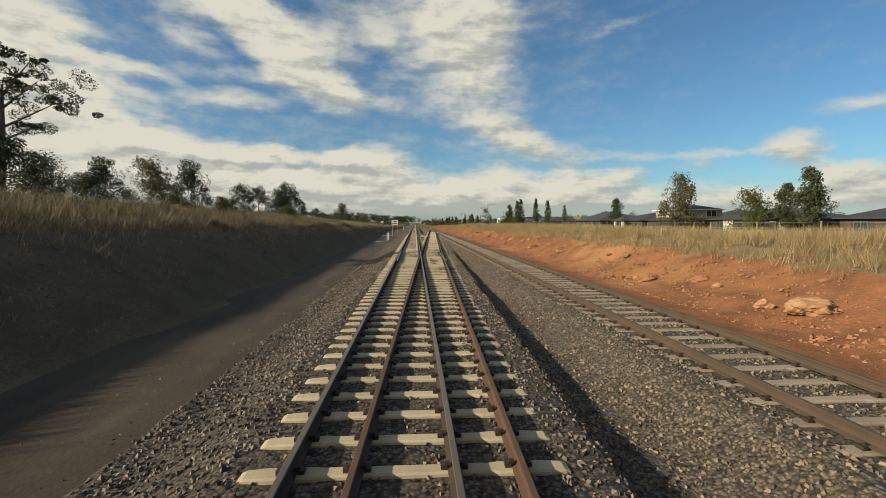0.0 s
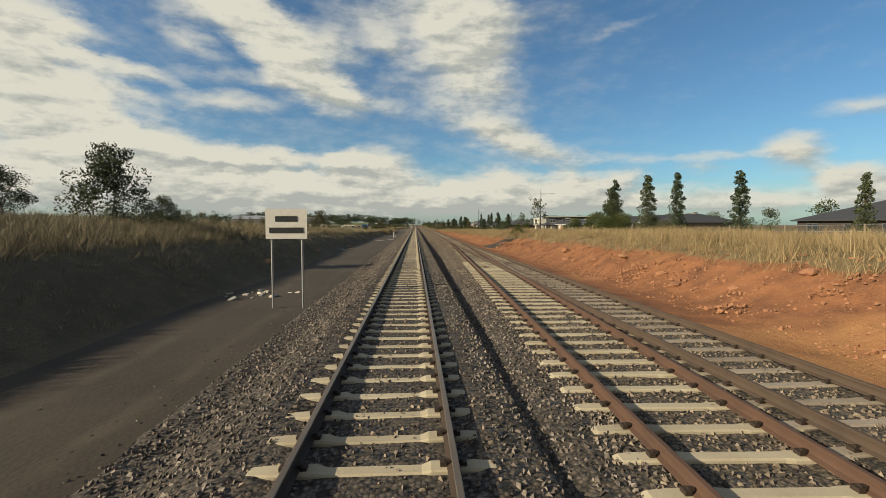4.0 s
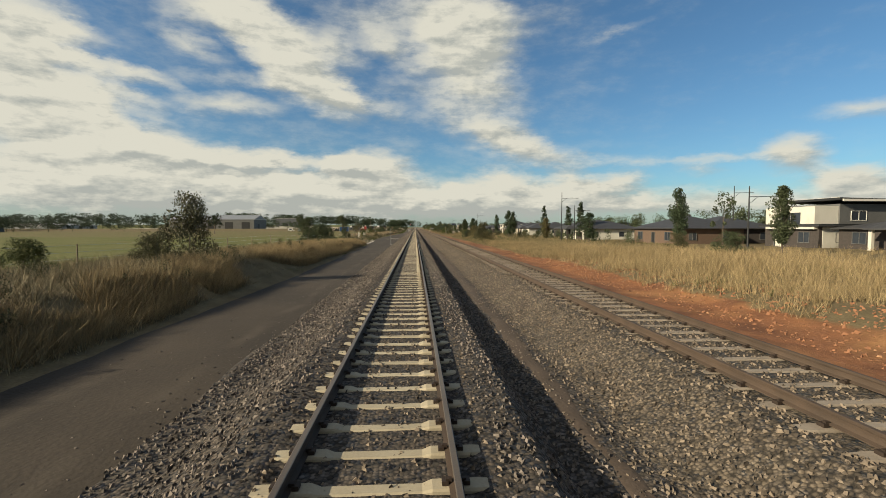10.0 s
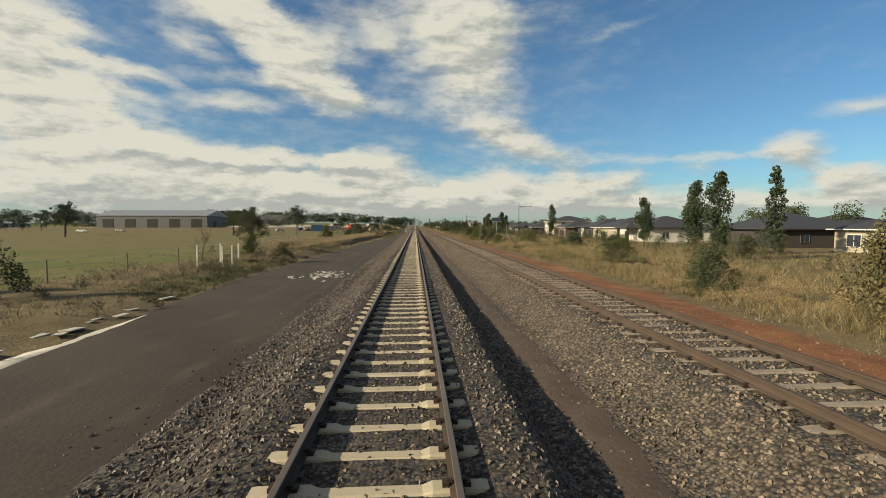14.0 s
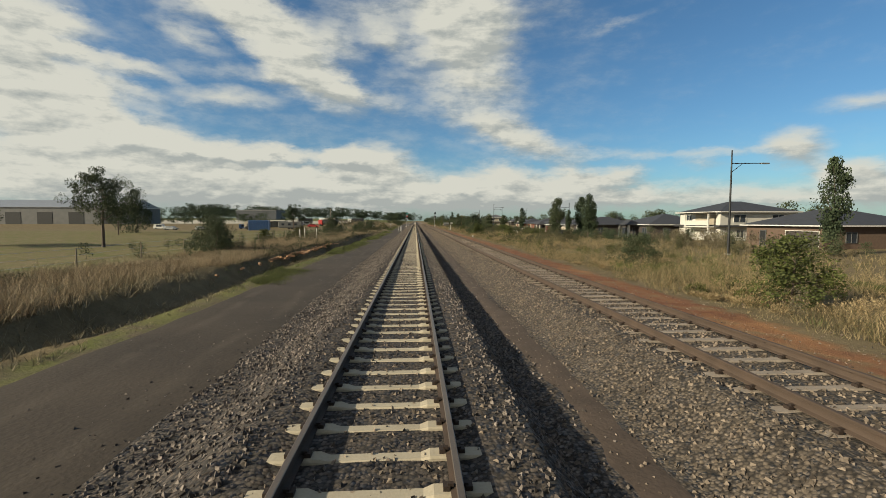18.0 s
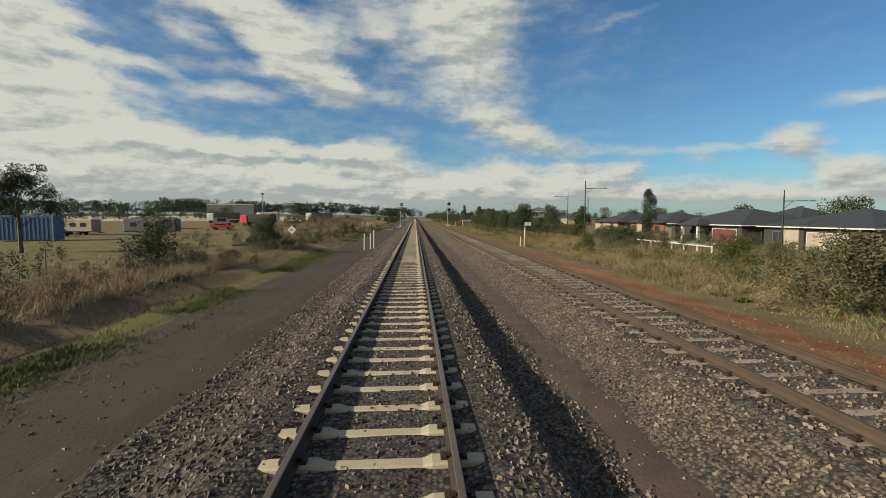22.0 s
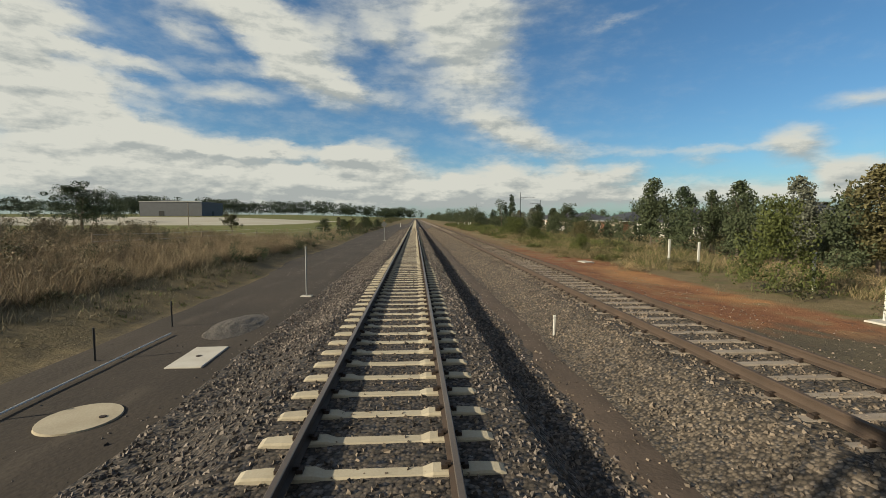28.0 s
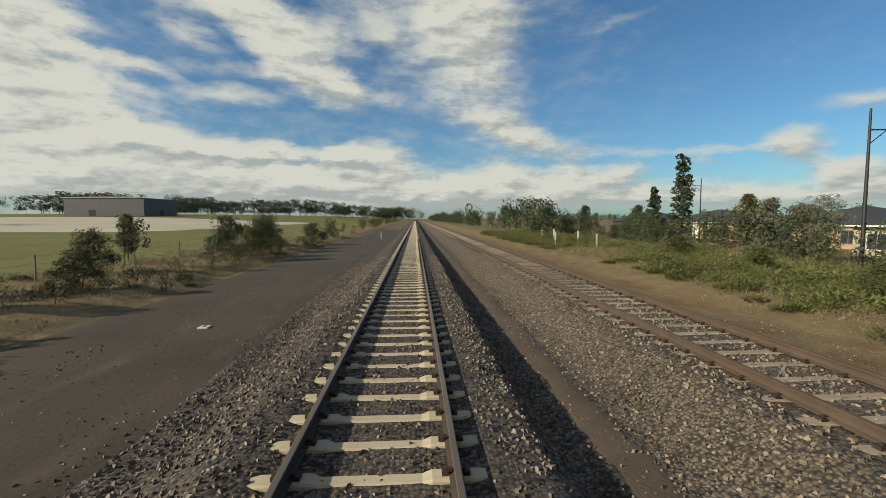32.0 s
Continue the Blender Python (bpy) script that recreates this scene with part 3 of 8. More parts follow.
def ground_z(x, y):
    """Height of the open ground beside the line."""
    if x < -3.0:
        e = lerp_table(LEFT_EDGE, y) + 0.7 * noise.noise((0.0, y * 0.13, 5.5))
        c = lerp_table(LEFT_CREST, y)
        far = lerp_table(LEFT_FAR, y)
        d = -x - e
        if d <= 0:
            return ROAD_Z - 0.02
        width = 1.3 + 1.45 * max(0.0, c + 0.75)
        ditch = lerp_table(DITCH, y)
        cut = 0.85 * ditch * math.exp(-((d - 1.9) / 0.68) ** 4)
        if d < width + 1.2 * ditch:
            t = d / (width + 1.2 * ditch)
            s = t * t * (3 - 2 * t)
            s += (t * (1.6 - 0.6 * t) - s) * max(0.0, min(1.0, (c - 0.4) / 0.8))
            return ROAD_Z - 0.02 + (c - ROAD_Z) * s - cut + 0.14 * hump(x, y) * min(1, d)
        d -= 1.2 * ditch
        t = min(1.0, (d - width) / 25.0)
        s = t * t * (3 - 2 * t)
        u = min(1.0, (d - width) / 17.0)
        s += (u * (2 - u) - s) * max(0.0, min(1.0, (far - c) / 0.6))
        z = c + (far - c) * s + 0.14 * hump(x, y) + far_rise(x, y)
    elif x > 7.5:
        c = lerp_table(RIGHT_CREST, y) - 1.75 * math.exp(-((y - 143.9 - 0.30 * (x - 11)) / 2.5) ** 4) * max(0.0, min(1.0, (27 - x) / 9))
        far = lerp_table(RIGHT_FAR, y)
        d = x - 9.2 - 0.5 * noise.noise((3.3, y * 0.12, 1.5))
        if d <= 0:
            return max(VERGE_Z, -0.315 - 0.10 * (x - 7.7)) + 0.75 * side_rise(y)
        width = 2.0 + 1.9 * max(0.0, c + 0.6)
        if d < width:
            t = d / width
            s = t * t * (3 - 2 * t)
            rough = 0.24 * noise.noise((x * 0.9, y * 0.7, 6.1)) + 0.12 * noise.noise((x * 2.1, y * 1.7, 2.4))
            low = VERGE_Z + 0.75 * side_rise(y)
            return low + (max(c, low - 0.15) - low) * s + 0.16 * hump(x, y) * min(1, d) + rough * min(1, d) * max(0.25, min(1.0, (165 - y) / 25))
        t = min(1.0, (d - width) / 25.0)
        c = max(c, VERGE_Z + 0.75 * side_rise(y) - 0.15)
        z = c + (far - c) * t * t * (3 - 2 * t) + 0.14 * hump(x, y)
    else:
        return ROAD_Z - 0.05
    return z


def build_ground():
    xs = [-2600, -1400, -800, -450, -250, -150, -100, -75, -60, -50, -42, -36, -31, -27, -24, -22, -20, -18.5]
    xs += [-17 + 0.7 * i for i in range(0, 20)] + [-3.2, 0, 3.0, 6.0, 7.3, 7.6, 7.9, 8.3] + [8.8 + 0.6 * i for i in range(0, 15)]
    xs += [18.2, 19.5, 21, 23, 26, 30, 35, 41, 48, 56, 66, 80, 100, 140, 200, 300, 500, 900, 1500, 2600]
    ys = [-400, -150, -60, -30] + [-20 + 1.6 * i for i in range(0, 525)] + [825, 835, 850, 880, 920, 1000, 1150, 1400, 1900, 2600, 3600, 4600]
    verts, zone = [], []
    for y in ys:
        for x in xs:
            verts.append((x, y, ground_z(x, y)))
            r = g = t = 0.0
            if x > 7.5:
                c = lerp_table(RIGHT_CREST, y)
                w = 2.0 + 1.9 * max(0.0, c + 0.6)
                r = RED_TONE(y) * (1.0 - max(0.0, min(1.0, (x - 9.2 - w * RED_WIDTH(y)) / 1.4)))
                t = 0.8 * max(0.0, min(1.0, (y - 600) / 8, (630 - y) / 6)) if x < 17 else 0.0
                g = 0.0 if x < 12.5 else PATCHY_GREEN(y) if x < 40 else 0.25
            elif x < -3:
                d = -x - lerp_table(LEFT_EDGE, y)
                g = FIELD_GREEN(x, y)
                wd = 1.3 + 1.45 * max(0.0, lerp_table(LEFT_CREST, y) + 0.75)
                # bank face coloured darker towards its foot, standing in for its shade
                t = max(0.0, min(1.0, 1.3 - 1.05 * d / wd)) * TURF_SHADE(y)
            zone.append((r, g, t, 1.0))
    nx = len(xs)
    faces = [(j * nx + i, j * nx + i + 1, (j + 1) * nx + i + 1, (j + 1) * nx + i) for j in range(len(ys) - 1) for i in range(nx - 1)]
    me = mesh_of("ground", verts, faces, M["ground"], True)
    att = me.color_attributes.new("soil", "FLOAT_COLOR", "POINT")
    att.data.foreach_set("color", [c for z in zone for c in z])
    return tagged(new("ground", me), "open ground of dry grass, pasture and red clay banks", "ground", kind="structure")


def RED_TONE(y):
    return lerp_table([(-60, 1.0), (240, 1.0), (290, 0.8), (340, 0.60), (372, 0.52), (395, 0.52), (410, 0.6), (490, 0.6), (545, 0.5), (600, 0.5), (612, 0.6), (645, 0.6), (665, 0.42), (800, 0.40)], y)


def RED_WIDTH(y):
    return lerp_table([(-60, 0.52), (120, 0.52), (200, 0.45), (260, 0.28), (330, 0.16), (600, 0.16), (614, 1.5), (642, 1.5), (655, 0.3), (800, 0.3)], y)


def PATCHY_GREEN(y):
    return lerp_table([(-60, 0.1), (230, 0.1), (330, 0.35), (800, 0.4)], y)


# how strongly the bank face's painted shade shows along the line
def TURF_SHADE(y):
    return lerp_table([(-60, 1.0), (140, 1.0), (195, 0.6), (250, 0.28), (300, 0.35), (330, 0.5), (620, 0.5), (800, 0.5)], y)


def FIELD_GREEN(x, y):
    d = -x - lerp_table(LEFT_EDGE, y)
    on = lerp_table([(-60, 0.0), (170, 0.0), (215, 0.9), (345, 0.9), (372, 0.5), (540, 0.5), (560, 0.3), (655, 0.3), (675, 0.95), (800, 0.9)], y)
    strip = 0.85 if -0.5 < d < 1.3 + 0.5 * noise.noise((1.7, y * 0.2, 0.5)) and 398 < y < 520 and noise.noise((5.5, y * 0.06, 2.5)) > -0.25 else 0.0
    return max(strip, on * max(0.0, min(1.0, (d - 6.0) / 5.0)))


ground = build_ground()


def strip(name, profile, y0, y1, step, mat, wob=0.0, amp=0.0, seed=1.0):
    """A long bed with the cross-section profile [(x, z), ...] from y0 to y1."""
    n = int((y1 - y0) / step) + 1
    verts = []
    for j in range(n + 1):
        y = min(y0 + j * step, y1)
        for i, (x, z) in enumerate(profile):
            edge = i in (0, len(profile) - 1)
            verts.append((x + wob * noise.noise((i * 3.1 + seed, y * 0.5, seed)), y, z + (0 if edge else amp * noise.noise((x * 1.7, y * 1.3, seed)))))
    k = len(profile)
    faces = [(j * k + i, j * k + i + 1, (j + 1) * k + i + 1, (j + 1) * k + i) for j in range(n) for i in range(k - 1)]
    return new(name, mesh_of(name, verts, faces, mat, True))


END_Y = 1500.0
SIDE_X = 6.3
SIDE_Z = -0.06
CROSSING = [(-40, 0.0), (-28, 0.02), (-10, 0.26), (4.5, 0.66), (34, 1.68), (70, 3.08), (110, 4.66), (132, 5.52), (148, 6.02), (160, 6.24), (170, 6.3)]


def cross_x(y):
    """Where the crossover track's centre lies."""
    return lerp_table(CROSSING, y)


def bed_profile(d, top):
    right, d = d > 0, abs(d)
    if right:
        return top - max(0.0, d - 1.86) * 0.95
    return top - max(0.0, d - 1.65) * 0.40 - max(0.0, d - 2.5) * 0.15


def shoulder(x, y):
    """Ballast heaped over the sleeper ends, but not round the points and the signals."""
    bare = max(0.0, min(1.0, (y - 75) / 25)) * (1 - max(0.0, min(1.0, 1 - (abs(y - 622) - 16) / 8)))
    if x > 3.4:
        d = abs(x - SIDE_X)
        on = max(0.0, min(1.0, (y - 172) / 12)) + max(0.0, min(1.0, (48 - y) / 10))
        sunk = max(0.0, min(1.0, (y - 640) / 15)) * max(0.0, min(1.0, (692 - y) / 12)) * (0.03 + 0.06 * noise.noise((x * 1.1, y * 0.5, 4.2))) * max(0.0, min(1.0, (0.72 - d) / 0.1))
        return sunk + on * (0.055 + 0.05 * noise.noise((x * 2.0, y * 1.4, 2.2))) * max(0.0, min(1.0, (d - 1.16) / 0.16)) * max(0.0, min(1.0, (2.1 - d) / 0.5))
    edge = 1.93 if x > 0 else 2.0
    return 0.055 * bare * max(0.0, min(1.0, (abs(x) - 1.02) / 0.18)) * max(0.0, min(1.0, (edge - abs(x)) / (0.14 if x > 0 else 0.4)))


def bed_z(x, y):
    """Top of the ballast over the whole formation."""
    z = max(bed_profile(x, -0.215) + (shoulder(x, y) if x < 3.4 else 0.0), (-0.292 + 0.014 * (y > 170) - max(0.0, x - SIDE_X - 1.2) * 0.075 if x > SIDE_X else -0.292 + 0.014 * (y > 170) - max(0.0, SIDE_X - x - 1.5) * (0.34 + 0.7 * side_rise(y))) + (shoulder(x, y) + side_rise(y) if x > 3.4 else 0.0), -0.70 if x < 2.4 or x > 8 else -0.63)
    if -32 < y < 168:
        z = max(z, bed_profile(x - cross_x(y), -0.215))
    if -30 < y < 45 and 0 < x < 6:
        z = max(z, -0.62) if x > cross_x(y) + 2.4 else z
    return z


def build_bed(name, xs, mat, seed):
    ys = [-30 + 0.7 * i for i in range(0, 1230)] + [832, 840, 870, 930, 1100, END_Y]
    k = len(xs)
    verts = []
    for y in ys:
        for i, x in enumerate(xs):
            z = bed_z(x, y)
            wob = 0.05 * noise.noise((x * 1.6, y * 1.2, seed)) + 0.05 * noise.noise((x * 0.5, y * 0.35, seed + 3))
            near_rail = min(abs(x), abs(x - SIDE_X)) < 1.5
            verts.append((x + (0.12 * noise.noise((x, y * 0.6, seed + 7)) if i in (1, 2) else 0), y, z - 0.10 * (i == 0 and x < 0) - max(0.0, x - 7.6) * 0.9 + wob * ((0.55 if x > 3.4 and y > 170 else 0.3) if near_rail else 0.3 if 2.5 < x < 4.3 else 1.0) * (0 if 3.2 < x < 3.6 else 1)))
    faces = [(j * k + i, j * k + i + 1, (j + 1) * k + i + 1, (j + 1) * k + i) for j in range(len(ys) - 1) for i in range(k - 1)]
    BED_GRIDS.append((np.array(xs), np.array(ys), np.array([v[2] for v in verts]).reshape(len(ys), k)))
    return new(name, mesh_of(name, verts, faces, mat, True))


BED_GRIDS = []
BED_LEFT = [-3.75, -3.4, -3.2, -2.95, -2.7, -2.4, -2.1, -1.85, -1.65, -1.5, -1.35, -1.2, -1.1, -1.0, -0.5, 0, 0.5, 1.0, 1.1, 1.2, 1.35, 1.5, 1.7, 1.84, 1.9, 1.98, 2.1, 2.22, 2.34, 2.5, 2.7, 2.9, 3.2, 3.45]
BED_RIGHT = [3.45, 3.7, 4.0, 4.25, 4.5, 4.75, 4.95, 5.1, 5.22, 5.32, 5.8, 6.3, 6.8, 7.28, 7.4, 7.5, 7.65, 7.8, 8.0]
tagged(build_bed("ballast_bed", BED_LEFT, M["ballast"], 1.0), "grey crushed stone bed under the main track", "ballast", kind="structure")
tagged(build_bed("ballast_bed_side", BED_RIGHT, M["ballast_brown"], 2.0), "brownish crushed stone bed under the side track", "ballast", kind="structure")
def service_road():
    """The grit road beside the line, as wide as the verge leaves it."""
    verts, n, k = [], 574, 8
    for j in range(n + 1):
        y = -30 + 1.5 * j
        e = lerp_table(LEFT_EDGE, y) + 0.4
        for i in range(k):
            t = i / (k - 1)
            rise = 0.012 * math.sin(t * 9.0) + 0.03 * noise.noise((t * 6, y * 0.5, 4.0))
            verts.append((-3.4 - (e - 3.4) * t + 0.2 * noise.noise((t * 5, y * 0.5, 2.0)) * (0 < i), y, -0.80 if i == k - 1 else -0.75 if i == 0 else -0.738 + rise * 0.6))
    faces = [(j * k + i, (j + 1) * k + i, (j + 1) * k + i + 1, j * k + i + 1) for j in range(n) for i in range(k - 1)]
    return tagged(new("service_road", mesh_of("service_road", verts, faces, M["road"], True)), "dark grit service road beside the track", "road", kind="structure")


service_road()

# ---- the two tracks ----
PITCH = 0.685
GAUGE = 1.67


def rail_profile():
    half = [(0.07, -0.17), (0.07, -0.158), (0.018, -0.138), (0.010, -0.10), (0.010, -0.055), (0.034, -0.042), (0.036, -0.006)]
    return half


def rail_mesh(points, head, side, name="rail"):
    """A rail swept along points (x, y, z of its top): web and foot in one material, the running face in another."""
    half = rail_profile()
    ring = half + [(0.028, 0.0), (-0.028, 0.0)] + [(-x, z) for x, z in reversed(half)]
    k = len(ring)
    verts, faces, mats = [], [], []
    for j, p in enumerate(points):
        a, b = Vector(points[max(0, j - 1)]), Vector(points[min(len(points) - 1, j + 1)])
        d = (b - a).normalized()
        side_dir = Vector((d.y, -d.x, 0)).normalized()
        for x, z in ring:
            q = Vector(p) + side_dir * x
            verts.append((q.x, q.y, p[2] + z))
    for j in range(len(points) - 1):
        for i in range(k):
            i2 = (i + 1) % k
            faces.append((j * k + i, j * k + i2, (j + 1) * k + i2, (j + 1) * k + i))
            mats.append(1 if i in (6, 7, 8) else 0)
    me = mesh_of(name, verts, faces, [side, head])
    me.polygons.foreach_set("material_index", mats)
    return me


def sleeper_mesh(length=2.7, width=0.22, top=0.0, depth=0.2, dip=0.03):
    """A concrete sleeper: wide chamfered ends under the rails, a lower waist between."""
    h = length / 2
    stations = [(-h, 0.10, -0.035), (-h + 0.06, width / 2 - 0.015, -0.008), (-1.08, width / 2, 0.0), (-0.60, width / 2, 0.0), (-0.50, width / 2 - 0.02, -dip),
                (0.50, width / 2 - 0.02, -dip), (0.60, width / 2, 0.0), (1.08, width / 2, 0.0), (h - 0.06, width / 2 - 0.015, -0.008), (h, 0.10, -0.035)]
    verts, faces = [], []
    for x, w, z in stations:
        verts += [(x, -w - 0.03, top - depth), (x, -w, top + z - 0.02), (x, -w + 0.02, top + z), (x, w - 0.02, top + z), (x, w, top + z - 0.02), (x, w + 0.03, top - depth)]
    for j in range(len(stations) - 1):
        for i in range(5):
            faces.append((j * 6 + i, (j + 1) * 6 + i, (j + 1) * 6 + i + 1, j * 6 + i + 1))
    faces += [(0, 1, 2, 3, 4, 5), tuple(range((len(stations) - 1) * 6 + 5, (len(stations) - 1) * 6 - 1, -1))]
    return verts, faces


def clip_verts(x, side):
    """A spring clip and its shoulder beside a rail foot."""
    v, f = [], []

    def bx(x0, y0, z0, x1, y1, z1):
        o = len(v)
        for zz in (z0, z1):
            for yy in (y0, y1):
                for xx in (x0, x1):
                    v.append((xx, yy, zz))
        for q in ((0, 1, 3, 2), (4, 6, 7, 5), (0, 4, 5, 1), (2, 3, 7, 6), (0, 2, 6, 4), (1, 5, 7, 3)):
            f.append(tuple(o + i for i in q))
    a, b = sorted((x + side * 0.075, x + side * 0.14))
    bx(a, -0.05, 0.0, b, 0.05, 0.045)
    a, b = sorted((x + side * 0.04, x + side * 0.10))
    bx(a, -0.03, 0.03, b, 0.015, 0.065)
    return v, f


def joined(pieces):
    verts, faces = [], []
    for v, f in pieces:
        o = len(verts)
        verts += v
        faces += [tuple(i + o for i in q) for q in f]
    return verts, faces


def tiled(name, base, ys, x0, z0, mat, jitter, rise):
    """One mesh of the base piece repeated at all ys."""
    v, f = base
    v = np.array(v)
    sizes = sorted({len(q) for q in f})
    tri = []
    for q in f:
        for i in range(1, len(q) - 1):
            tri.append((q[0], q[i], q[i + 1]))
    tri = np.array(tri)
    ys = np.array(ys)
    dx = np.random.RandomState(5).uniform(-jitter, jitter, len(ys))
    off = np.stack([np.full(len(ys), x0) + dx, ys, np.array([z0 + rise(y) for y in ys])], 1)
    verts = (v[None] + off[:, None]).reshape(-1, 3)
    faces = (tri[None] + (np.arange(len(ys)) * len(v))[:, None, None]).reshape(-1, 3)
    return raw_mesh(name, verts, faces, mat)


def build_track(name, label, x0, z0, sleeper_mat, head, side, near, gone=(), dip=0.03, sink=0.0, rise=None):
    rise = rise or (lambda y: 0.0)
    track = empty(name, pose(x0, 0, z0), label, "track")
    track["kind"] = "structure"
    for sx in (-GAUGE / 2, GAUGE / 2):
        part_mesh("rail", rail_mesh([(sx, y, rise(y)) for y in [-30 + 10 * i for i in range(83)] + [800, 1000, END_Y]], head, side), track, "steel rail with a bright running face")
    base = sleeper_mesh(dip=dip)
    first, last = int(-28 / PITCH), int(1100 / PITCH)
    one = mesh_of("sleeper", *base, sleeper_mat)
    clips = joined([clip_verts(sx, s) for sx in (-GAUGE / 2, GAUGE / 2) for s in (-1, 1)])
    far = []
    count = 0
    rng = random.Random(11)
    for k in range(first, last):
        y = k * PITCH
        if any(a <= y <= b for a, b in gone):
            continue
        if near[0] <= y <= near[1] and count < 300:
            part_mesh("sleeper", one, track, "", pose(rng.uniform(-0.012, 0.012), y, rise(y) - 0.17 - sink, 0, 0, rng.uniform(-0.25, 0.25)))
            count += 1
        else:
            far.append(y)
    tagged(part_mesh("sleepers", tiled("sleepers", base, far, 0, -0.17 - sink, sleeper_mat, 0.012, rise), track), kind="stuff")
    tagged(part_mesh("rail_clips", tiled("rail_clips", clips, [k * PITCH for k in range(first, int(760 / PITCH))], 0, -0.17 - sink, M["clip"], 0.0, rise), track), kind="stuff")
    return track


main_track = build_track("main_track", "straight main track of pale concrete sleepers and steel rails", 0.0, 0.0, M["concrete"], M["rail_head"], M["rail_side"], (40, 245), gone=[(-30, 44)])
side_track = build_track("side_track", "older rusty side track half sunk in brown ballast", SIDE_X, SIDE_Z, M["old_sleeper"], M["rail_red"], M["rail_red"], (2, 208), gone=[(118, 168)], dip=0.0, sink=0.03, rise=side_rise)

# ---- crossover from the main to the side track ----
def build_crossover():
    track = empty("crossover_track", pose(0, 0, 0), "crossover track leading over to the side track with rusty rails", "track")
    track["kind"] = "structure"
    ys = [-28 + 4 * i for i in range(0, 50)]
    for sx in (-GAUGE / 2, GAUGE / 2):
        pts = []
        for y in ys:
            x = cross_x(y) + sx
            z = -0.005 - 0.05 * max(0.0, min(1.0, (y - 100) / 60.0))
            pts.append((x, y, z))
        # the outer rail starts beside the main rail, the inner one ends beside the side track's
        pts = [p for p in pts if p[1] > (-26 if sx < 0 else -14)]
        part_mesh("rail", rail_mesh(pts, M["rail_rust"], M["rail_rust"]), track, "rail with rusty sides")
    # check rails at the frog
    for x0, y0, y1 in ((-GAUGE / 2 + 0.11, 28, 38), (cross_x(33) + GAUGE / 2 - 0.11, 28, 38)):
        part_mesh("check_rail", rail_mesh([(x0 + 0.05, y0, 0.01), (x0, y0 + 1.5, 0.01), (x0, y1 - 1.5, 0.01), (x0 + 0.05, y1, 0.01)], M["rail_head"], M["rail_side"]), track)
    rng = random.Random(4)
    clips = joined([clip_verts(sx, s) for sx in (-GAUGE / 2, GAUGE / 2) for s in (-1, 1)])
    clip_me = mesh_of("clips", *clips, M["clip"])
    k = int(-28 / PITCH)
    long_cache = {}
    while k * PITCH < 168:
        y = k * PITCH
        k += 1
        c = cross_x(y)
        if y < 44:
            left, right, z = -1.35, c + 1.38, -0.17
        elif y < 118:
            left, right, z = c - 1.35, c + 1.35, -0.172
        else:
            left, right, z = c - 1.4, SIDE_X + 1.35, -0.205
        length = round(right - left, 1)
        if length not in long_cache:
            v, f = sleeper_mesh(dip=0.0)
            v = [(x + (length - 2.7) / 2 * (1 if x > 0 else -1), yy, zz) for x, yy, zz in v]
            long_cache[length] = mesh_of("sleeper", v, f, M["concrete"])
        turn = 0.0 if y < 44 else -math.degrees(math.atan(0.039)) * (1 if y < 118 else 0.4)
        part_mesh("sleeper", long_cache[length], track, "", pose((left + right) / 2 + rng.uniform(-0.01, 0.01), y, z, 0, 0, turn + rng.uniform(-0.3, 0.3)))
        if -26 < y < 150:
            part_mesh("rail_clips", clip_me, track, "", pose(c, y, z + 0.002, 0, 0, turn))
    return track


crossover_track = build_crossover()

# ---- plants ----
def leaf_cloud(rng, centres, radii, count, size, flat=0.75):
    """Small folded leaves scattered through round clumps: verts and faces."""
    n = len(centres)
    which = rng.randint(0, n, count)
    d = rng.normal(size=(count, 3))
    d /= np.linalg.norm(d, axis=1, keepdims=True)
    r = rng.uniform(0.25, 1.0, (count, 1)) ** 0.45
    c = centres[which] + d * r * radii[which][:, None] * np.array([1, 1, flat])
    a = rng.normal(size=(count, 3))
    a /= np.linalg.norm(a, axis=1, keepdims=True)
    b = np.cross(a, rng.normal(size=(count, 3)))
    b /= np.linalg.norm(b, axis=1, keepdims=True) + 1e-6
    s = (size * rng.uniform(0.6, 1.4, (count, 1)))
    v = np.stack([c - a * s, c + b * s * 0.55 - a * s * 0.1, c + a * s, c - b * s * 0.55 - a * s * 0.1], 1).reshape(-1, 3)
    f = np.arange(count * 4).reshape(-1, 4)
    return v, f


def limb_bm(rng, trunk_r, height, forks, lean=0.1, spread=0.5, start=0.35):
    bm = bmesh.new()
    p = Vector((0, 0, -0.15))
    top = Vector((rng.uniform(-lean, lean) * height, rng.uniform(-lean, lean) * height, height * 0.72))
    mid = p.lerp(top, 0.5) + Vector((rng.uniform(-1, 1), rng.uniform(-1, 1), 0)) * height * 0.03
    add_rod(bm, p, mid, trunk_r, trunk_r * 0.7, 7)
    add_rod(bm, mid, top, trunk_r * 0.7, trunk_r * 0.25, 6)
    tips = [top]
    for i in range(forks):
        t = start + (0.9 - start) * i / max(1, forks - 1)
        a = p.lerp(mid, t * 2) if t < 0.5 else mid.lerp(top, t * 2 - 1)
        ang = i * 2.4 + rng.uniform(-0.4, 0.4)
        out = spread * height * (1.1 - 0.7 * t)
        b = a + Vector((math.cos(ang) * out, math.sin(ang) * out, height * rng.uniform(0.12, 0.28)))
        add_rod(bm, a, b, trunk_r * 0.35, trunk_r * 0.1, 5)
        tips.append(b)
    return bm, tips


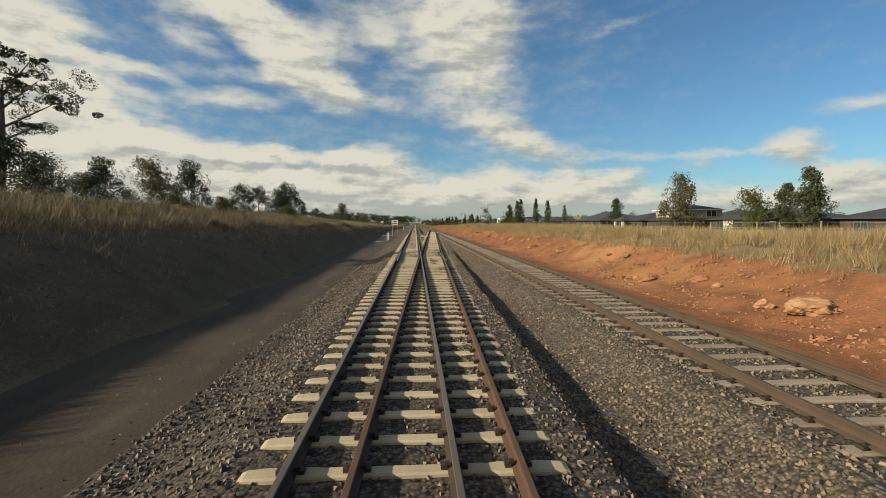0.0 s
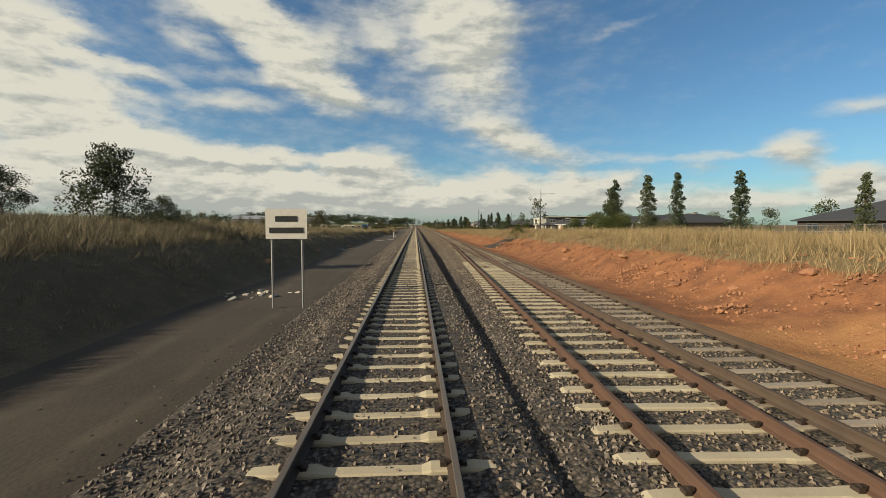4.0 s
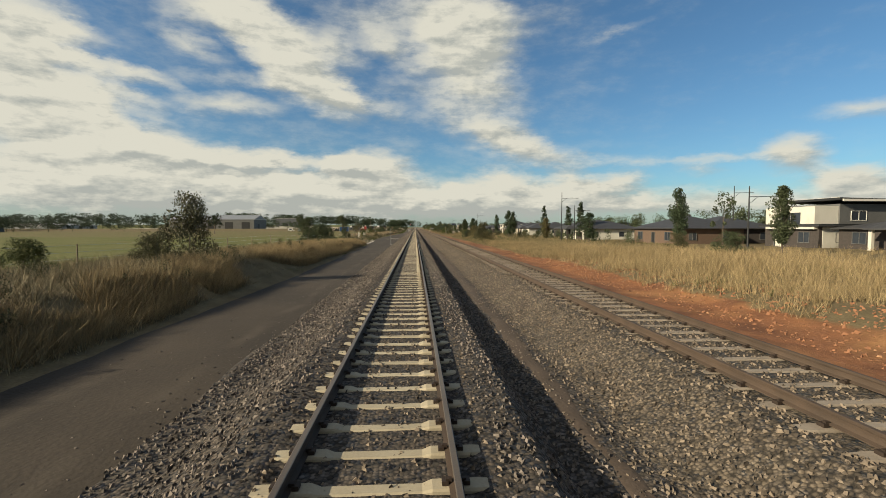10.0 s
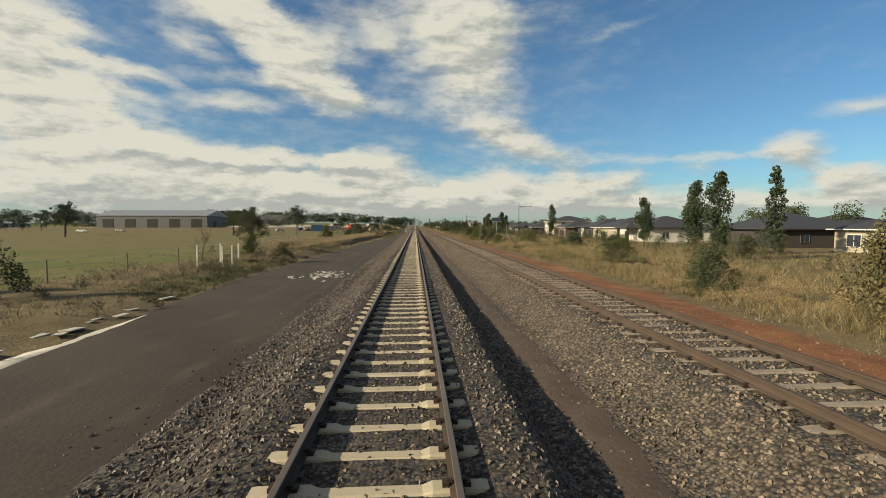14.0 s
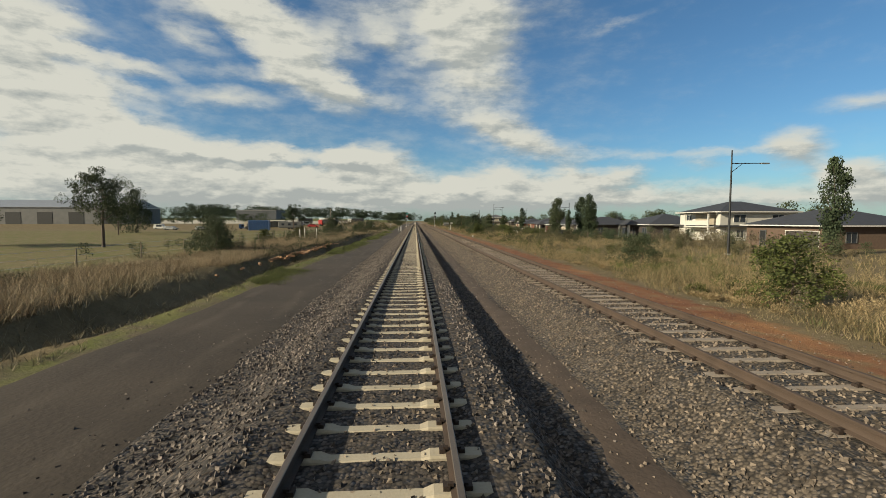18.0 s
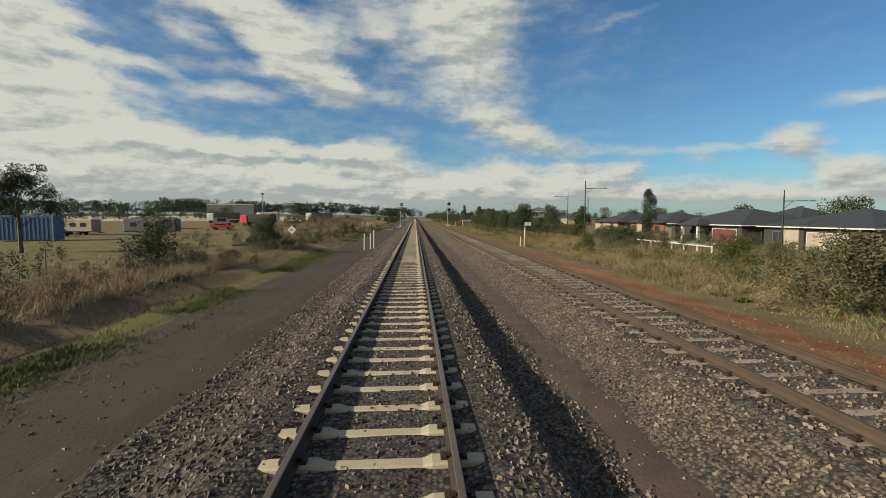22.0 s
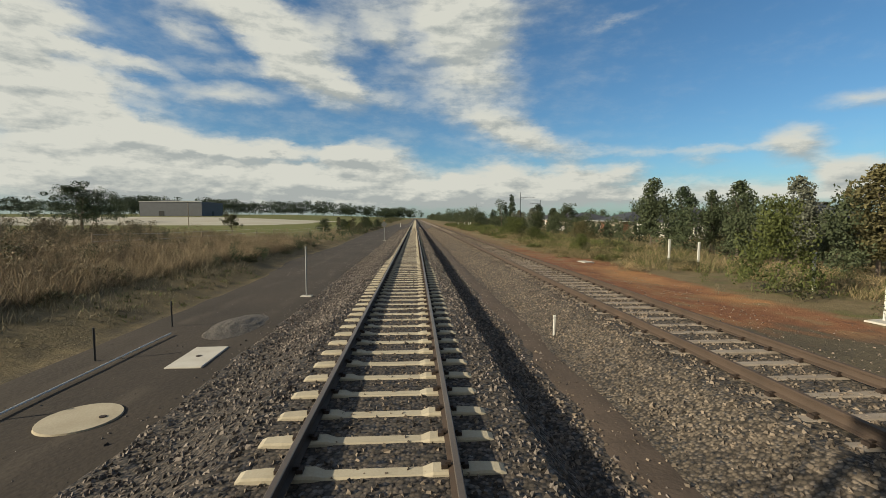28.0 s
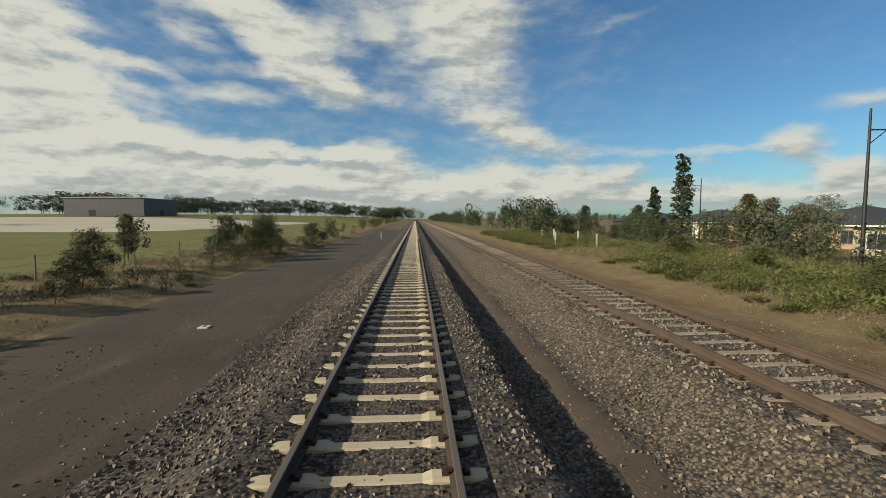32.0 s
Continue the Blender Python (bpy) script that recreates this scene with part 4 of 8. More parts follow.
def plant_proto(kind, seed):
    """Trunk and crown meshes of one plant, 1 unit high as built in metres for its usual size."""
    rng = np.random.RandomState(seed)
    prng = random.Random(seed)
    if kind == "gum":        # rounded open crown on bare limbs
        h = 10.0
        bm, tips = limb_bm(prng, 0.26, h, 8, 0.06, 0.36, 0.4)
        cen, rad = [], []
        for t in tips:
            for _ in range(12):
                cen.append(np.array(t) + rng.normal(size=3) * np.array([0.95, 0.95, 0.6]) - np.array([0, 0, 0.2]))
                rad.append(rng.uniform(0.5, 1.05))
        v, f = leaf_cloud(rng, np.array(cen), np.array(rad), 16000, 0.09, 0.75)
    elif kind == "big_gum":  # old gum: layered flat clumps on forked limbs
        h = 9.0
        bm, tips = limb_bm(prng, 0.24, h, 10, 0.08, 0.40, 0.38)
        cen, rad = [], []
        for t in tips:
            for _ in range(9):
                cen.append(np.array(t) + rng.normal(size=3) * np.array([0.95, 0.95, 0.38]))
                rad.append(rng.uniform(0.22, 0.7))
        v, f = leaf_cloud(rng, np.array(cen), np.array(rad), 17000, 0.06, 0.6)
    elif kind == "oval":     # dense upright street tree
        h = 7.0
        bm, tips = limb_bm(prng, 0.13, h, 7, 0.03, 0.2, 0.3)
        n = 58
        zz = rng.uniform(0.2, 1.0, n)
        wid = np.sin(np.clip((zz - 0.12) / 0.9, 0, 1) * math.pi) ** 0.8 * 1.25 + 0.15
        ang = rng.uniform(0, 6.28, n)
        rr = wid * rng.uniform(0.2, 0.8, n)
        cen = np.stack([np.cos(ang) * rr, np.sin(ang) * rr, zz * h], 1)
        rad = rng.uniform(0.42, 0.8, n) * (0.5 + 0.5 * wid)
        v, f = leaf_cloud(rng, cen, rad, 6500, 0.105, 0.9)
    elif kind == "spire":    # slim tree with tufted layers
        h = 8.0
        bm, tips = limb_bm(prng, 0.11, h, 9, 0.02, 0.13, 0.2)
        n = 44
        zz = np.linspace(0.12, 1.0, n)
        ang = np.arange(n) * 2.4 + rng.uniform(-0.5, 0.5, n)
        rr = np.clip(1.12 - zz, 0, 1) ** 0.75 * rng.uniform(0.25, 1.2, n)
        cen = np.stack([np.cos(ang) * rr, np.sin(ang) * rr, zz * h + rng.uniform(-0.2, 0.2, n)], 1)
        rad = rng.uniform(0.38, 0.7, n) * (1.25 - zz * 0.7)
        v, f = leaf_cloud(rng, cen, rad, 5000, 0.095, 0.8)
    elif kind in ("bush", "dome"):     # broad shrub down to the ground
        h = 3.0
        bm, tips = limb_bm(prng, 0.05, h, 9, 0.15, 0.4, 0.05)
        n = 52
        ang = rng.uniform(0, 6.28, n)
        zz = rng.uniform(0.08, 0.95, n)
        rr = np.sqrt(rng.uniform(0, 1, n)) * 1.7 * np.sqrt(np.clip(1.1 - zz, 0.05, 1))
        cen = np.stack([np.cos(ang) * rr, np.sin(ang) * rr, zz * h], 1)
        rad = rng.uniform(0.3, 0.65, n)
        v, f = leaf_cloud(rng, cen, rad, 6500, 0.056, 0.9)
        keep = v.reshape(-1, 4, 3)[:, :, 2].min(1) > -0.05
        v = v.reshape(-1, 4, 3)[keep].reshape(-1, 3)
        f = np.arange(len(v)).reshape(-1, 4)
    elif kind == "sapling":  # thin and see-through
        h = 6.0
        bm, tips = limb_bm(prng, 0.06, h, 10, 0.05, 0.2, 0.3)
        cen = np.array([np.array(t) + rng.normal(size=3) * 0.35 for t in tips for _ in range(3)])
        rad = rng.uniform(0.25, 0.5, len(cen))
        v, f = leaf_cloud(rng, cen, rad, 900, 0.11, 0.8)
    elif kind == "bare":     # leafless twiggy tree
        h = 4.0
        bm, tips = limb_bm(prng, 0.07, h, 12, 0.1, 0.22, 0.15)
        for t in list(tips):
            for _ in range(3):
                q = t + Vector((prng.uniform(-0.35, 0.35), prng.uniform(-0.35, 0.35), prng.uniform(0.3, 0.9)))
                add_rod(bm, t, q, 0.015, 0.006, 4)
        cen = np.array([np.array(t) for t in tips])
        v, f = leaf_cloud(rng, cen, np.full(len(cen), 0.45), 160, 0.06, 0.9)
    return bm, v, f, h


PLANT_MESH = {}


def plant_meshes(kind, seed, leaf):
    key = (kind, seed, leaf)
    if key not in PLANT_MESH:
        bm, v, f, h = plant_proto(kind, seed)
        tm = bpy.data.meshes.new("trunk")
        bm.to_mesh(tm)
        bm.free()
        tm.materials.append(M["bark"])
        PLANT_MESH[key] = (tm, raw_mesh("crown", v, f, M[leaf]), h)
    return PLANT_MESH[key]


KIND_WORDS = {
    "gum": ("gum_tree", "tree", "trunk", "crown"),
    "big_gum": ("gum_tree", "tree", "trunk", "crown"),
    "oval": ("street_tree", "tree", "trunk", "crown"),
    "spire": ("slender_tree", "tree", "trunk", "crown"),
    "dome": ("bushy_tree", "tree", "trunk", "crown"),
    "bush": ("shrub", "shrub", "stem", "foliage"),
    "sapling": ("sapling", "tree", "trunk", "crown"),
    "bare": ("bare_tree", "tree", "trunk", "twigs"),
}


def plant(kind, leaf, x, y, height, label, seed=1, wide=1.0, group="", base=None):
    tm, cm, h = plant_meshes(kind, seed, leaf)
    name, cat, a, b = KIND_WORDS[kind]
    s = height / h
    z = ground_z(x, y) if base is None else base
    ob = empty(name, Matrix.Translation((x, y, z)) @ Matrix.Rotation((x * 1.7 + y * 0.9) % 6.28, 4, "Z") @ Matrix.Diagonal((s * wide, s * wide, s, 1)), label, cat, group)
    part_mesh(a, tm, ob)
    crown = part_mesh(b, cm, ob)
    if kind == "bare":
        tagged(crown, kind="stuff")
    return ob


GUM = "dark gum tree with a ragged umbrella crown on bare limbs"
OVAL = "upright street tree with a dense dark green crown"
SPIRE = "slender young tree with tufted dark foliage"
SHRUB_G = "bright green broad shrub growing out of dry grass"
SHRUB_D = "dark green rounded shrub standing in rough grass"
SHRUB_O = "olive and rust leaved native shrub beside the track"
SAP = "thin young tree with sparse grey-green leaves"

# right of the line, in order along it: kind, leaf, x, y, height, label, seed, width
STREET_SIDE_one = [
    ("oval", "leaf_gum", 55, 59, 8.6, OVAL, 2, 1.1),
    ("oval", "leaf_gum", 55, 63, 6.6, OVAL, 1, 1.1),
    ("bush", "leaf_green", 52, 66.0, 6.0, SHRUB_G, 2, 0.9),
    ("dome", "leaf_olive", 55, 90, 10.8, "tall olive and rust gum tree with a dense crown", 1, 0.62),
    ("bush", "leaf_green", 16, 96, 1.1, SHRUB_G, 1, 1.0),
    ("bush", "leaf_olive", 19, 120, 1.3, SHRUB_D, 2, 1.2),
    ("oval", "leaf_dark", 57, 123.5, 7.6, OVAL, 1, 1.1),
    ("spire", "leaf_gum", 44, 128.7, 6.0, SPIRE, 2, 1.0),
    ("spire", "leaf_dark", 44, 145.5, 7.9, SPIRE, 1, 1.2),
    ("bush", "leaf_green", 14.4, 148.2, 1.4, SHRUB_G, 1, 1.25),
    ("spire", "leaf_gum", 36, 154.5, 8.4, SPIRE, 2, 1.2),
    ("bush", "leaf_green", 38, 157, 2.6, SHRUB_D, 2, 1.2),
    ("spire", "leaf_dark", 44, 160, 9.6, SPIRE, 2, 1.0),
    ("bush", "leaf_green", 33, 160, 2.4, SHRUB_D, 2, 1.8),
    ("bush", "leaf_green", 37, 165, 3.0, SHRUB_D, 1, 1.4),
    ("oval", "leaf_gum", 36, 167, 7.6, SPIRE, 2, 0.9),
    ("bush", "leaf_gum", 17, 171, 2.2, SHRUB_D, 2, 1.1),
]
STREET_SIDE_two = [
    ("bush", "leaf_gum", 40, 176, 2.4, SHRUB_D, 1, 2.0),
    ("spire", "leaf_dark", 44, 183, 10.3, SPIRE, 1, 1.1),
    ("bush", "leaf_gum", 42, 186, 3.2, SHRUB_D, 1, 1.0),
    ("bush", "leaf_green", 26, 190, 2.3, SHRUB_D, 2, 1.1),
    ("bush", "leaf_green", 44, 195, 3.3, SHRUB_D, 2, 1.2),
    ("bush", "leaf_green", 18, 198, 1.3, SHRUB_G, 1, 1.2),
    ("bush", "leaf_green", 41, 200, 2.8, SHRUB_D, 1, 1.3),
    ("sapling", "leaf_grey", 33, 205, 9.4, SAP, 1, 0.9),
    ("bush", "leaf_green", 19, 221, 1.3, SHRUB_D, 1, 1.3),
    ("bush", "leaf_green", 15, 230, 1.2, SHRUB_G, 2, 1.3),
    ("oval", "leaf_gum", 37, 262, 6.6, OVAL, 1, 0.9),
    ("bush", "leaf_gum", 33, 264, 2.2, SHRUB_D, 1, 1.5),
    ("bush", "leaf_olive", 34, 275, 2.0, SHRUB_D, 2, 1.5),
    ("oval", "leaf_dark", 36, 278, 7.9, OVAL, 2, 0.8),
    ("sapling", "leaf_gum", 48, 286, 9.0, SAP, 2, 0.8),
    ("bush", "leaf_rust", 13.0, 297.5, 1.75, SHRUB_O, 1, 1.5),
    ("oval", "leaf_dark", 34, 304, 5.6, OVAL, 1, 1.3),
    ("oval", "leaf_rust", 27, 309, 4.6, "rust tinted young gum tree near the street", 1, 1.2),
]
STREET_SIDE_three = [
    ("bush", "leaf_olive", 14, 309.5, 3.6, SHRUB_O, 2, 1.05),
    ("bush", "leaf_olive", 14.5, 314.5, 2.6, SHRUB_O, 2, 1.1),
    ("bush", "leaf_rust", 13.7, 319.4, 3.0, SHRUB_O, 1, 0.85),
    ("bush", "leaf_gum", 12.5, 325.6, 1.9, SHRUB_D, 2, 1.0),
    ("spire", "leaf_dark", 42, 330, 9.4, SPIRE, 2, 1.1),
    ("bush", "leaf_olive", 15.5, 330, 2.0, SHRUB_O, 1, 1.1),
    ("spire", "leaf_dark", 42, 339, 8.4, SPIRE, 1, 1.2),
    ("bush", "leaf_olive", 15, 340, 1.6, SHRUB_O, 2, 1.2),
    ("oval", "leaf_dark", 27, 345.7, 7.5, OVAL, 1, 0.75),
    ("bush", "leaf_green", 20, 349, 1.7, SHRUB_D, 1, 1.4),
    ("oval", "leaf_dark", 30, 353.7, 7.6, OVAL, 2, 0.9),
    ("spire", "leaf_dark", 40, 355, 9.2, SPIRE, 1, 1.0),
    ("bush", "leaf_gum", 24, 360, 1.9, SHRUB_D, 2, 1.6),
    ("bush", "leaf_gum", 22, 368, 2.0, SHRUB_D, 1, 1.5),
    ("oval", "leaf_dark", 34, 371.7, 7.2, OVAL, 2, 0.9),
    ("bush", "leaf_green", 12.6, 373.5, 1.5, SHRUB_D, 1, 1.0),
    ("bush", "leaf_green", 18, 376, 2.0, SHRUB_G, 1, 1.3),
    ("bush", "leaf_olive", 13.0, 380, 2.4, SHRUB_O, 2, 0.9),
]
STREET_SIDE_four = [
    ("bush", "leaf_green", 12.6, 391.6, 2.7, SHRUB_G, 2, 1.35),
    ("bush", "leaf_green", 15.5, 395, 2.9, SHRUB_G, 1, 1.1),
    ("bush", "leaf_green", 13.0, 410, 2.3, SHRUB_G, 1, 1.2),
    ("bush", "leaf_gum", 15, 424, 2.0, SHRUB_D, 2, 1.3),
    ("oval", "leaf_dark", 40, 436, 9.0, OVAL, 1, 0.7),
    ("bush", "leaf_olive", 20, 452, 1.8, SHRUB_D, 1, 1.3),
    ("bush", "leaf_green", 16, 470, 2.1, SHRUB_D, 2, 1.2),
    ("bush", "leaf_green", 12.6, 483, 2.3, SHRUB_G, 1, 1.2),
    ("oval", "leaf_dark", 34, 481, 7.9, OVAL, 2, 0.8),
    ("oval", "leaf_dark", 37, 486, 6.8, OVAL, 1, 0.8),
    ("bush", "leaf_gum", 12.4, 488, 2.3, SHRUB_D, 2, 1.3),
    ("oval", "leaf_gum", 30, 488, 7.4, OVAL, 2, 1.1),
    ("oval", "leaf_dark", 36, 490, 7.8, OVAL, 1, 0.9),
    ("bush", "leaf_olive", 13.2, 496, 2.3, SHRUB_O, 1, 1.2),
    ("oval", "leaf_dark", 36, 498, 5.4, OVAL, 2, 0.65),
    ("bush", "leaf_green", 16.5, 505, 1.9, SHRUB_G, 2, 1.2),
    ("bush", "leaf_green", 13.4, 517, 1.6, SHRUB_G, 1, 1.0),
    ("bush", "leaf_gum", 22, 530, 2.1, SHRUB_D, 1, 1.7),
]
STREET_SIDE_five = [
    ("bush", "leaf_green", 30, 545, 1.7, SHRUB_D, 2, 2.0),
    ("bush", "leaf_green", 31, 553, 1.8, SHRUB_D, 1, 2.0),
    ("oval", "leaf_dark", 39, 556, 7.6, OVAL, 1, 0.8),
    ("bush", "leaf_green", 30, 566, 1.7, SHRUB_D, 2, 1.8),
    ("bush", "leaf_green", 16, 575, 1.9, SHRUB_D, 2, 1.4),
    ("oval", "leaf_gum", 30, 579, 5.0, OVAL, 1, 1.4),
    ("oval", "leaf_gum", 37, 580, 5.6, OVAL, 2, 1.3),
    ("dome", "leaf_dark", 24.5, 582, 6.1, "broad dark gum tree with a low spreading crown", 2, 0.95),
    ("bush", "leaf_gum", 18, 586, 2.6, SHRUB_D, 1, 1.3),
    ("gum", "leaf_gum", 27, 590, 5.2, "broad dark gum tree with a low spreading crown", 1, 1.2),
    ("gum", "leaf_gum", 33, 592, 5.8, GUM, 1, 0.9),
    ("gum", "leaf_gum", 20, 600, 4.8, GUM, 2, 1.1),
    ("gum", "leaf_olive", 30, 608, 6.0, GUM, 2, 0.9),
    ("gum", "leaf_gum", 26, 612, 5.2, GUM, 1, 1.1),
    ("bush", "leaf_gum", 21, 618, 3.2, SHRUB_D, 2, 1.2),
    ("bush", "leaf_green", 14.4, 632.6, 3.6, SHRUB_G, 1, 0.72),
]
STREET_SIDE_six = [
    ("bush", "leaf_green", 13.2, 650, 1.5, SHRUB_G, 1, 1.0),
    ("bush", "leaf_green", 13.5, 664, 1.6, SHRUB_G, 2, 1.4),
    ("bush", "leaf_rust", 20, 668, 2.3, SHRUB_O, 1, 1.4),
    ("bush", "leaf_green", 13.7, 673.8, 2.5, SHRUB_G, 2, 1.0),
    ("bush", "leaf_green", 13.6, 677.5, 2.5, SHRUB_G, 1, 1.1),
    ("bush", "leaf_green", 16, 682, 2.4, SHRUB_G, 2, 1.1),
    ("gum", "leaf_gum", 26, 690, 5.6, GUM, 1, 0.9),
    ("bush", "leaf_gum", 16.5, 690, 2.6, SHRUB_D, 1, 1.2),
    ("oval", "leaf_gum", 26, 698, 4.6, OVAL, 1, 1.3),
    ("oval", "leaf_gum", 25, 704, 5.5, OVAL, 2, 1.2),
    ("bush", "leaf_gum", 21, 706, 2.2, SHRUB_D, 2, 1.3),
    ("oval", "leaf_grey", 25, 708.5, 4.9, "grey-green bushy tree with pale leaves", 1, 1.4),
    ("oval", "leaf_grey", 26, 713, 4.6, "grey-green bushy tree with pale leaves", 2, 1.4),
]
STREET_SIDE_seven = [
    ("bush", "leaf_green", 14, 716, 1.1, SHRUB_G, 2, 1.6),
    ("sapling", "leaf_gum", 20, 717, 7.4, SAP, 2, 1.2),
    ("bush", "leaf_green", 15, 722, 1.2, SHRUB_G, 1, 1.5),
    ("bush", "leaf_green", 17, 731, 1.3, SHRUB_G, 1, 1.6),
    ("gum", "leaf_grey", 28, 733.6, 4.8, "grey-green bushy tree with pale leaves", 1, 1.0),
    ("oval", "leaf_grey", 27, 736, 4.4, "grey-green bushy tree with pale leaves", 2, 1.5),
    ("oval", "leaf_rust", 30, 742, 5.2, OVAL, 1, 1.2),
    ("spire", "leaf_dark", 30, 752, 9.8, SPIRE, 1, 1.2),
    ("spire", "leaf_dark", 29, 756, 6.8, SPIRE, 2, 1.4),
    ("oval", "leaf_dark", 33, 768, 5.2, OVAL, 2, 1.2),
    ("oval", "leaf_dark", 28, 775, 5.0, OVAL, 1, 1.2),
    ("gum", "leaf_gum", 26, 790, 5.5, GUM, 2, 1.0),
    ("gum", "leaf_gum", 24, 815, 6.0, GUM, 1, 1.0),
]
PADDOCK_SIDE_one = [
    ("oval", "leaf_dark", -21.5, 25.5, 3.0, OVAL, 1, 2.0),
    ("bush", "leaf_dark", -19, 28, 1.6, SHRUB_D, 1, 1.6),
    ("big_gum", "leaf_dark", -24.5, 29, 9.0, GUM, 3, 1.0),
    ("oval", "leaf_dark", -25, 32.5, 2.9, OVAL, 2, 2.0),
    ("bush", "leaf_olive", -18, 36, 1.2, SHRUB_D, 1, 1.8),
    ("oval", "leaf_dark", -25, 38.5, 3.4, OVAL, 1, 1.5),
    ("bush", "leaf_olive", -16, 40, 1.3, SHRUB_D, 1, 1.6),
    ("oval", "leaf_rust", -24, 43.4, 4.2, "rust tinted rounded tree on the cutting top", 2, 1.6),
    ("oval", "leaf_dark", -24, 50.6, 5.0, OVAL, 1, 1.3),
    ("bush", "leaf_olive", -22, 54, 1.6, SHRUB_D, 2, 1.4),
    ("oval", "leaf_dark", -21, 57, 3.4, OVAL, 2, 1.5),
    ("bush", "leaf_green", -17, 63, 1.6, SHRUB_G, 1, 1.4),
    ("gum", "leaf_dark", -24, 72, 4.4, GUM, 2, 0.9),
    ("oval", "leaf_dark", -22, 75.5, 4.0, OVAL, 1, 1.5),
    ("oval", "leaf_dark", -22, 80, 5.6, OVAL, 2, 1.5),
    ("bush", "leaf_olive", -16, 88, 1.2, SHRUB_D, 2, 1.4),
    ("spire", "leaf_gum", -22, 92, 3.2, SPIRE, 1, 1.7),
    ("bush", "leaf_gum", -20, 100, 1.7, SHRUB_D, 1, 1.4),
]
PADDOCK_SIDE_two = [
    ("gum", "leaf_dark", -30, 107, 6.0, GUM, 1, 0.9),
    ("oval", "leaf_gum", -18.5, 117, 4.6, OVAL, 1, 1.5),
    ("oval", "leaf_dark", -25, 117, 2.8, OVAL, 2, 1.9),
    ("bush", "leaf_gum", -17.5, 121, 2.0, SHRUB_D, 2, 1.0),
    ("bush", "leaf_gum", -17, 150, 1.8, SHRUB_D, 2, 1.4),
    ("oval", "leaf_olive", -20, 186, 4.2, OVAL, 1, 1.7),
    ("bare", "leaf_olive", -30, 224, 4.2, "leafless twiggy tree in a paddock", 1, 1.0),
    ("bush", "leaf_green", -12, 228, 1.2, SHRUB_D, 2, 1.2),
    ("bush", "leaf_green", -16.5, 240, 1.5, SHRUB_D, 1, 1.4),
    ("bush", "leaf_olive", -12, 241.5, 1.6, SHRUB_D, 2, 1.1),
    ("oval", "leaf_olive", -12, 245, 3.6, OVAL, 1, 1.2),
    ("bare", "leaf_olive", -22, 262, 3.6, "leafless twiggy tree in a paddock", 2, 1.0),
    ("bush", "leaf_gum", -18.5, 299, 2.8, SHRUB_D, 2, 1.2),
    ("bush", "leaf_gum", -17, 303, 3.2, SHRUB_D, 1, 1.2),
    ("bush", "leaf_gum", -17.3, 310.5, 3.2, SHRUB_D, 1, 1.1),
    ("bush", "leaf_gum", -20, 312, 3.2, SHRUB_D, 2, 1.0),
    ("bush", "leaf_gum", -16, 326, 2.6, SHRUB_D, 1, 0.9),
    ("oval", "leaf_dark", -22, 326.6, 3.6, OVAL, 2, 1.3),
]
PADDOCK_SIDE_three = [
    ("bare", "leaf_olive", -16, 343.5, 2.8, "small tree with thin weathered twigs", 2, 1.2),
    ("bush", "leaf_rust", -10.6, 346, 1.6, SHRUB_D, 1, 1.1),
    ("bush", "leaf_green", -14.5, 350, 2.0, SHRUB_D, 2, 1.0),
    ("gum", "leaf_olive", -17, 357, 4.4, GUM, 2, 0.9),
    ("bush", "leaf_rust", -15.5, 390.5, 1.5, SHRUB_O, 1, 0.8),
    ("bush", "leaf_green", -17.2, 398.0, 2.6, SHRUB_D, 1, 0.9),
    ("gum", "leaf_gum", -54.5, 451.6, 8.4, GUM, 2, 1.15),
    ("bush", "leaf_gum", -14, 405, 1.6, SHRUB_D, 2, 1.2),
    ("bush", "leaf_gum", -14.8, 431, 2.6, SHRUB_D, 2, 1.0),
    ("bush", "leaf_gum", -16, 433.5, 3.0, SHRUB_D, 1, 1.1),
    ("gum", "leaf_gum", -37, 452, 9.6, GUM, 2, 0.8),
    ("gum", "leaf_dark", -58, 455.5, 7.6, GUM, 1, 1.0),
    ("bush", "leaf_green", -20, 458, 1.6, SHRUB_D, 1, 1.4),
    ("bush", "leaf_olive", -17, 465, 1.9, SHRUB_D, 2, 1.2),
    ("bush", "leaf_gum", -14, 473, 3.0, SHRUB_D, 1, 1.0),
    ("bush", "leaf_gum", -15, 489, 1.9, SHRUB_D, 2, 1.1),
    ("bush", "leaf_gum", -12.5, 494, 1.8, SHRUB_D, 1, 1.0),
]
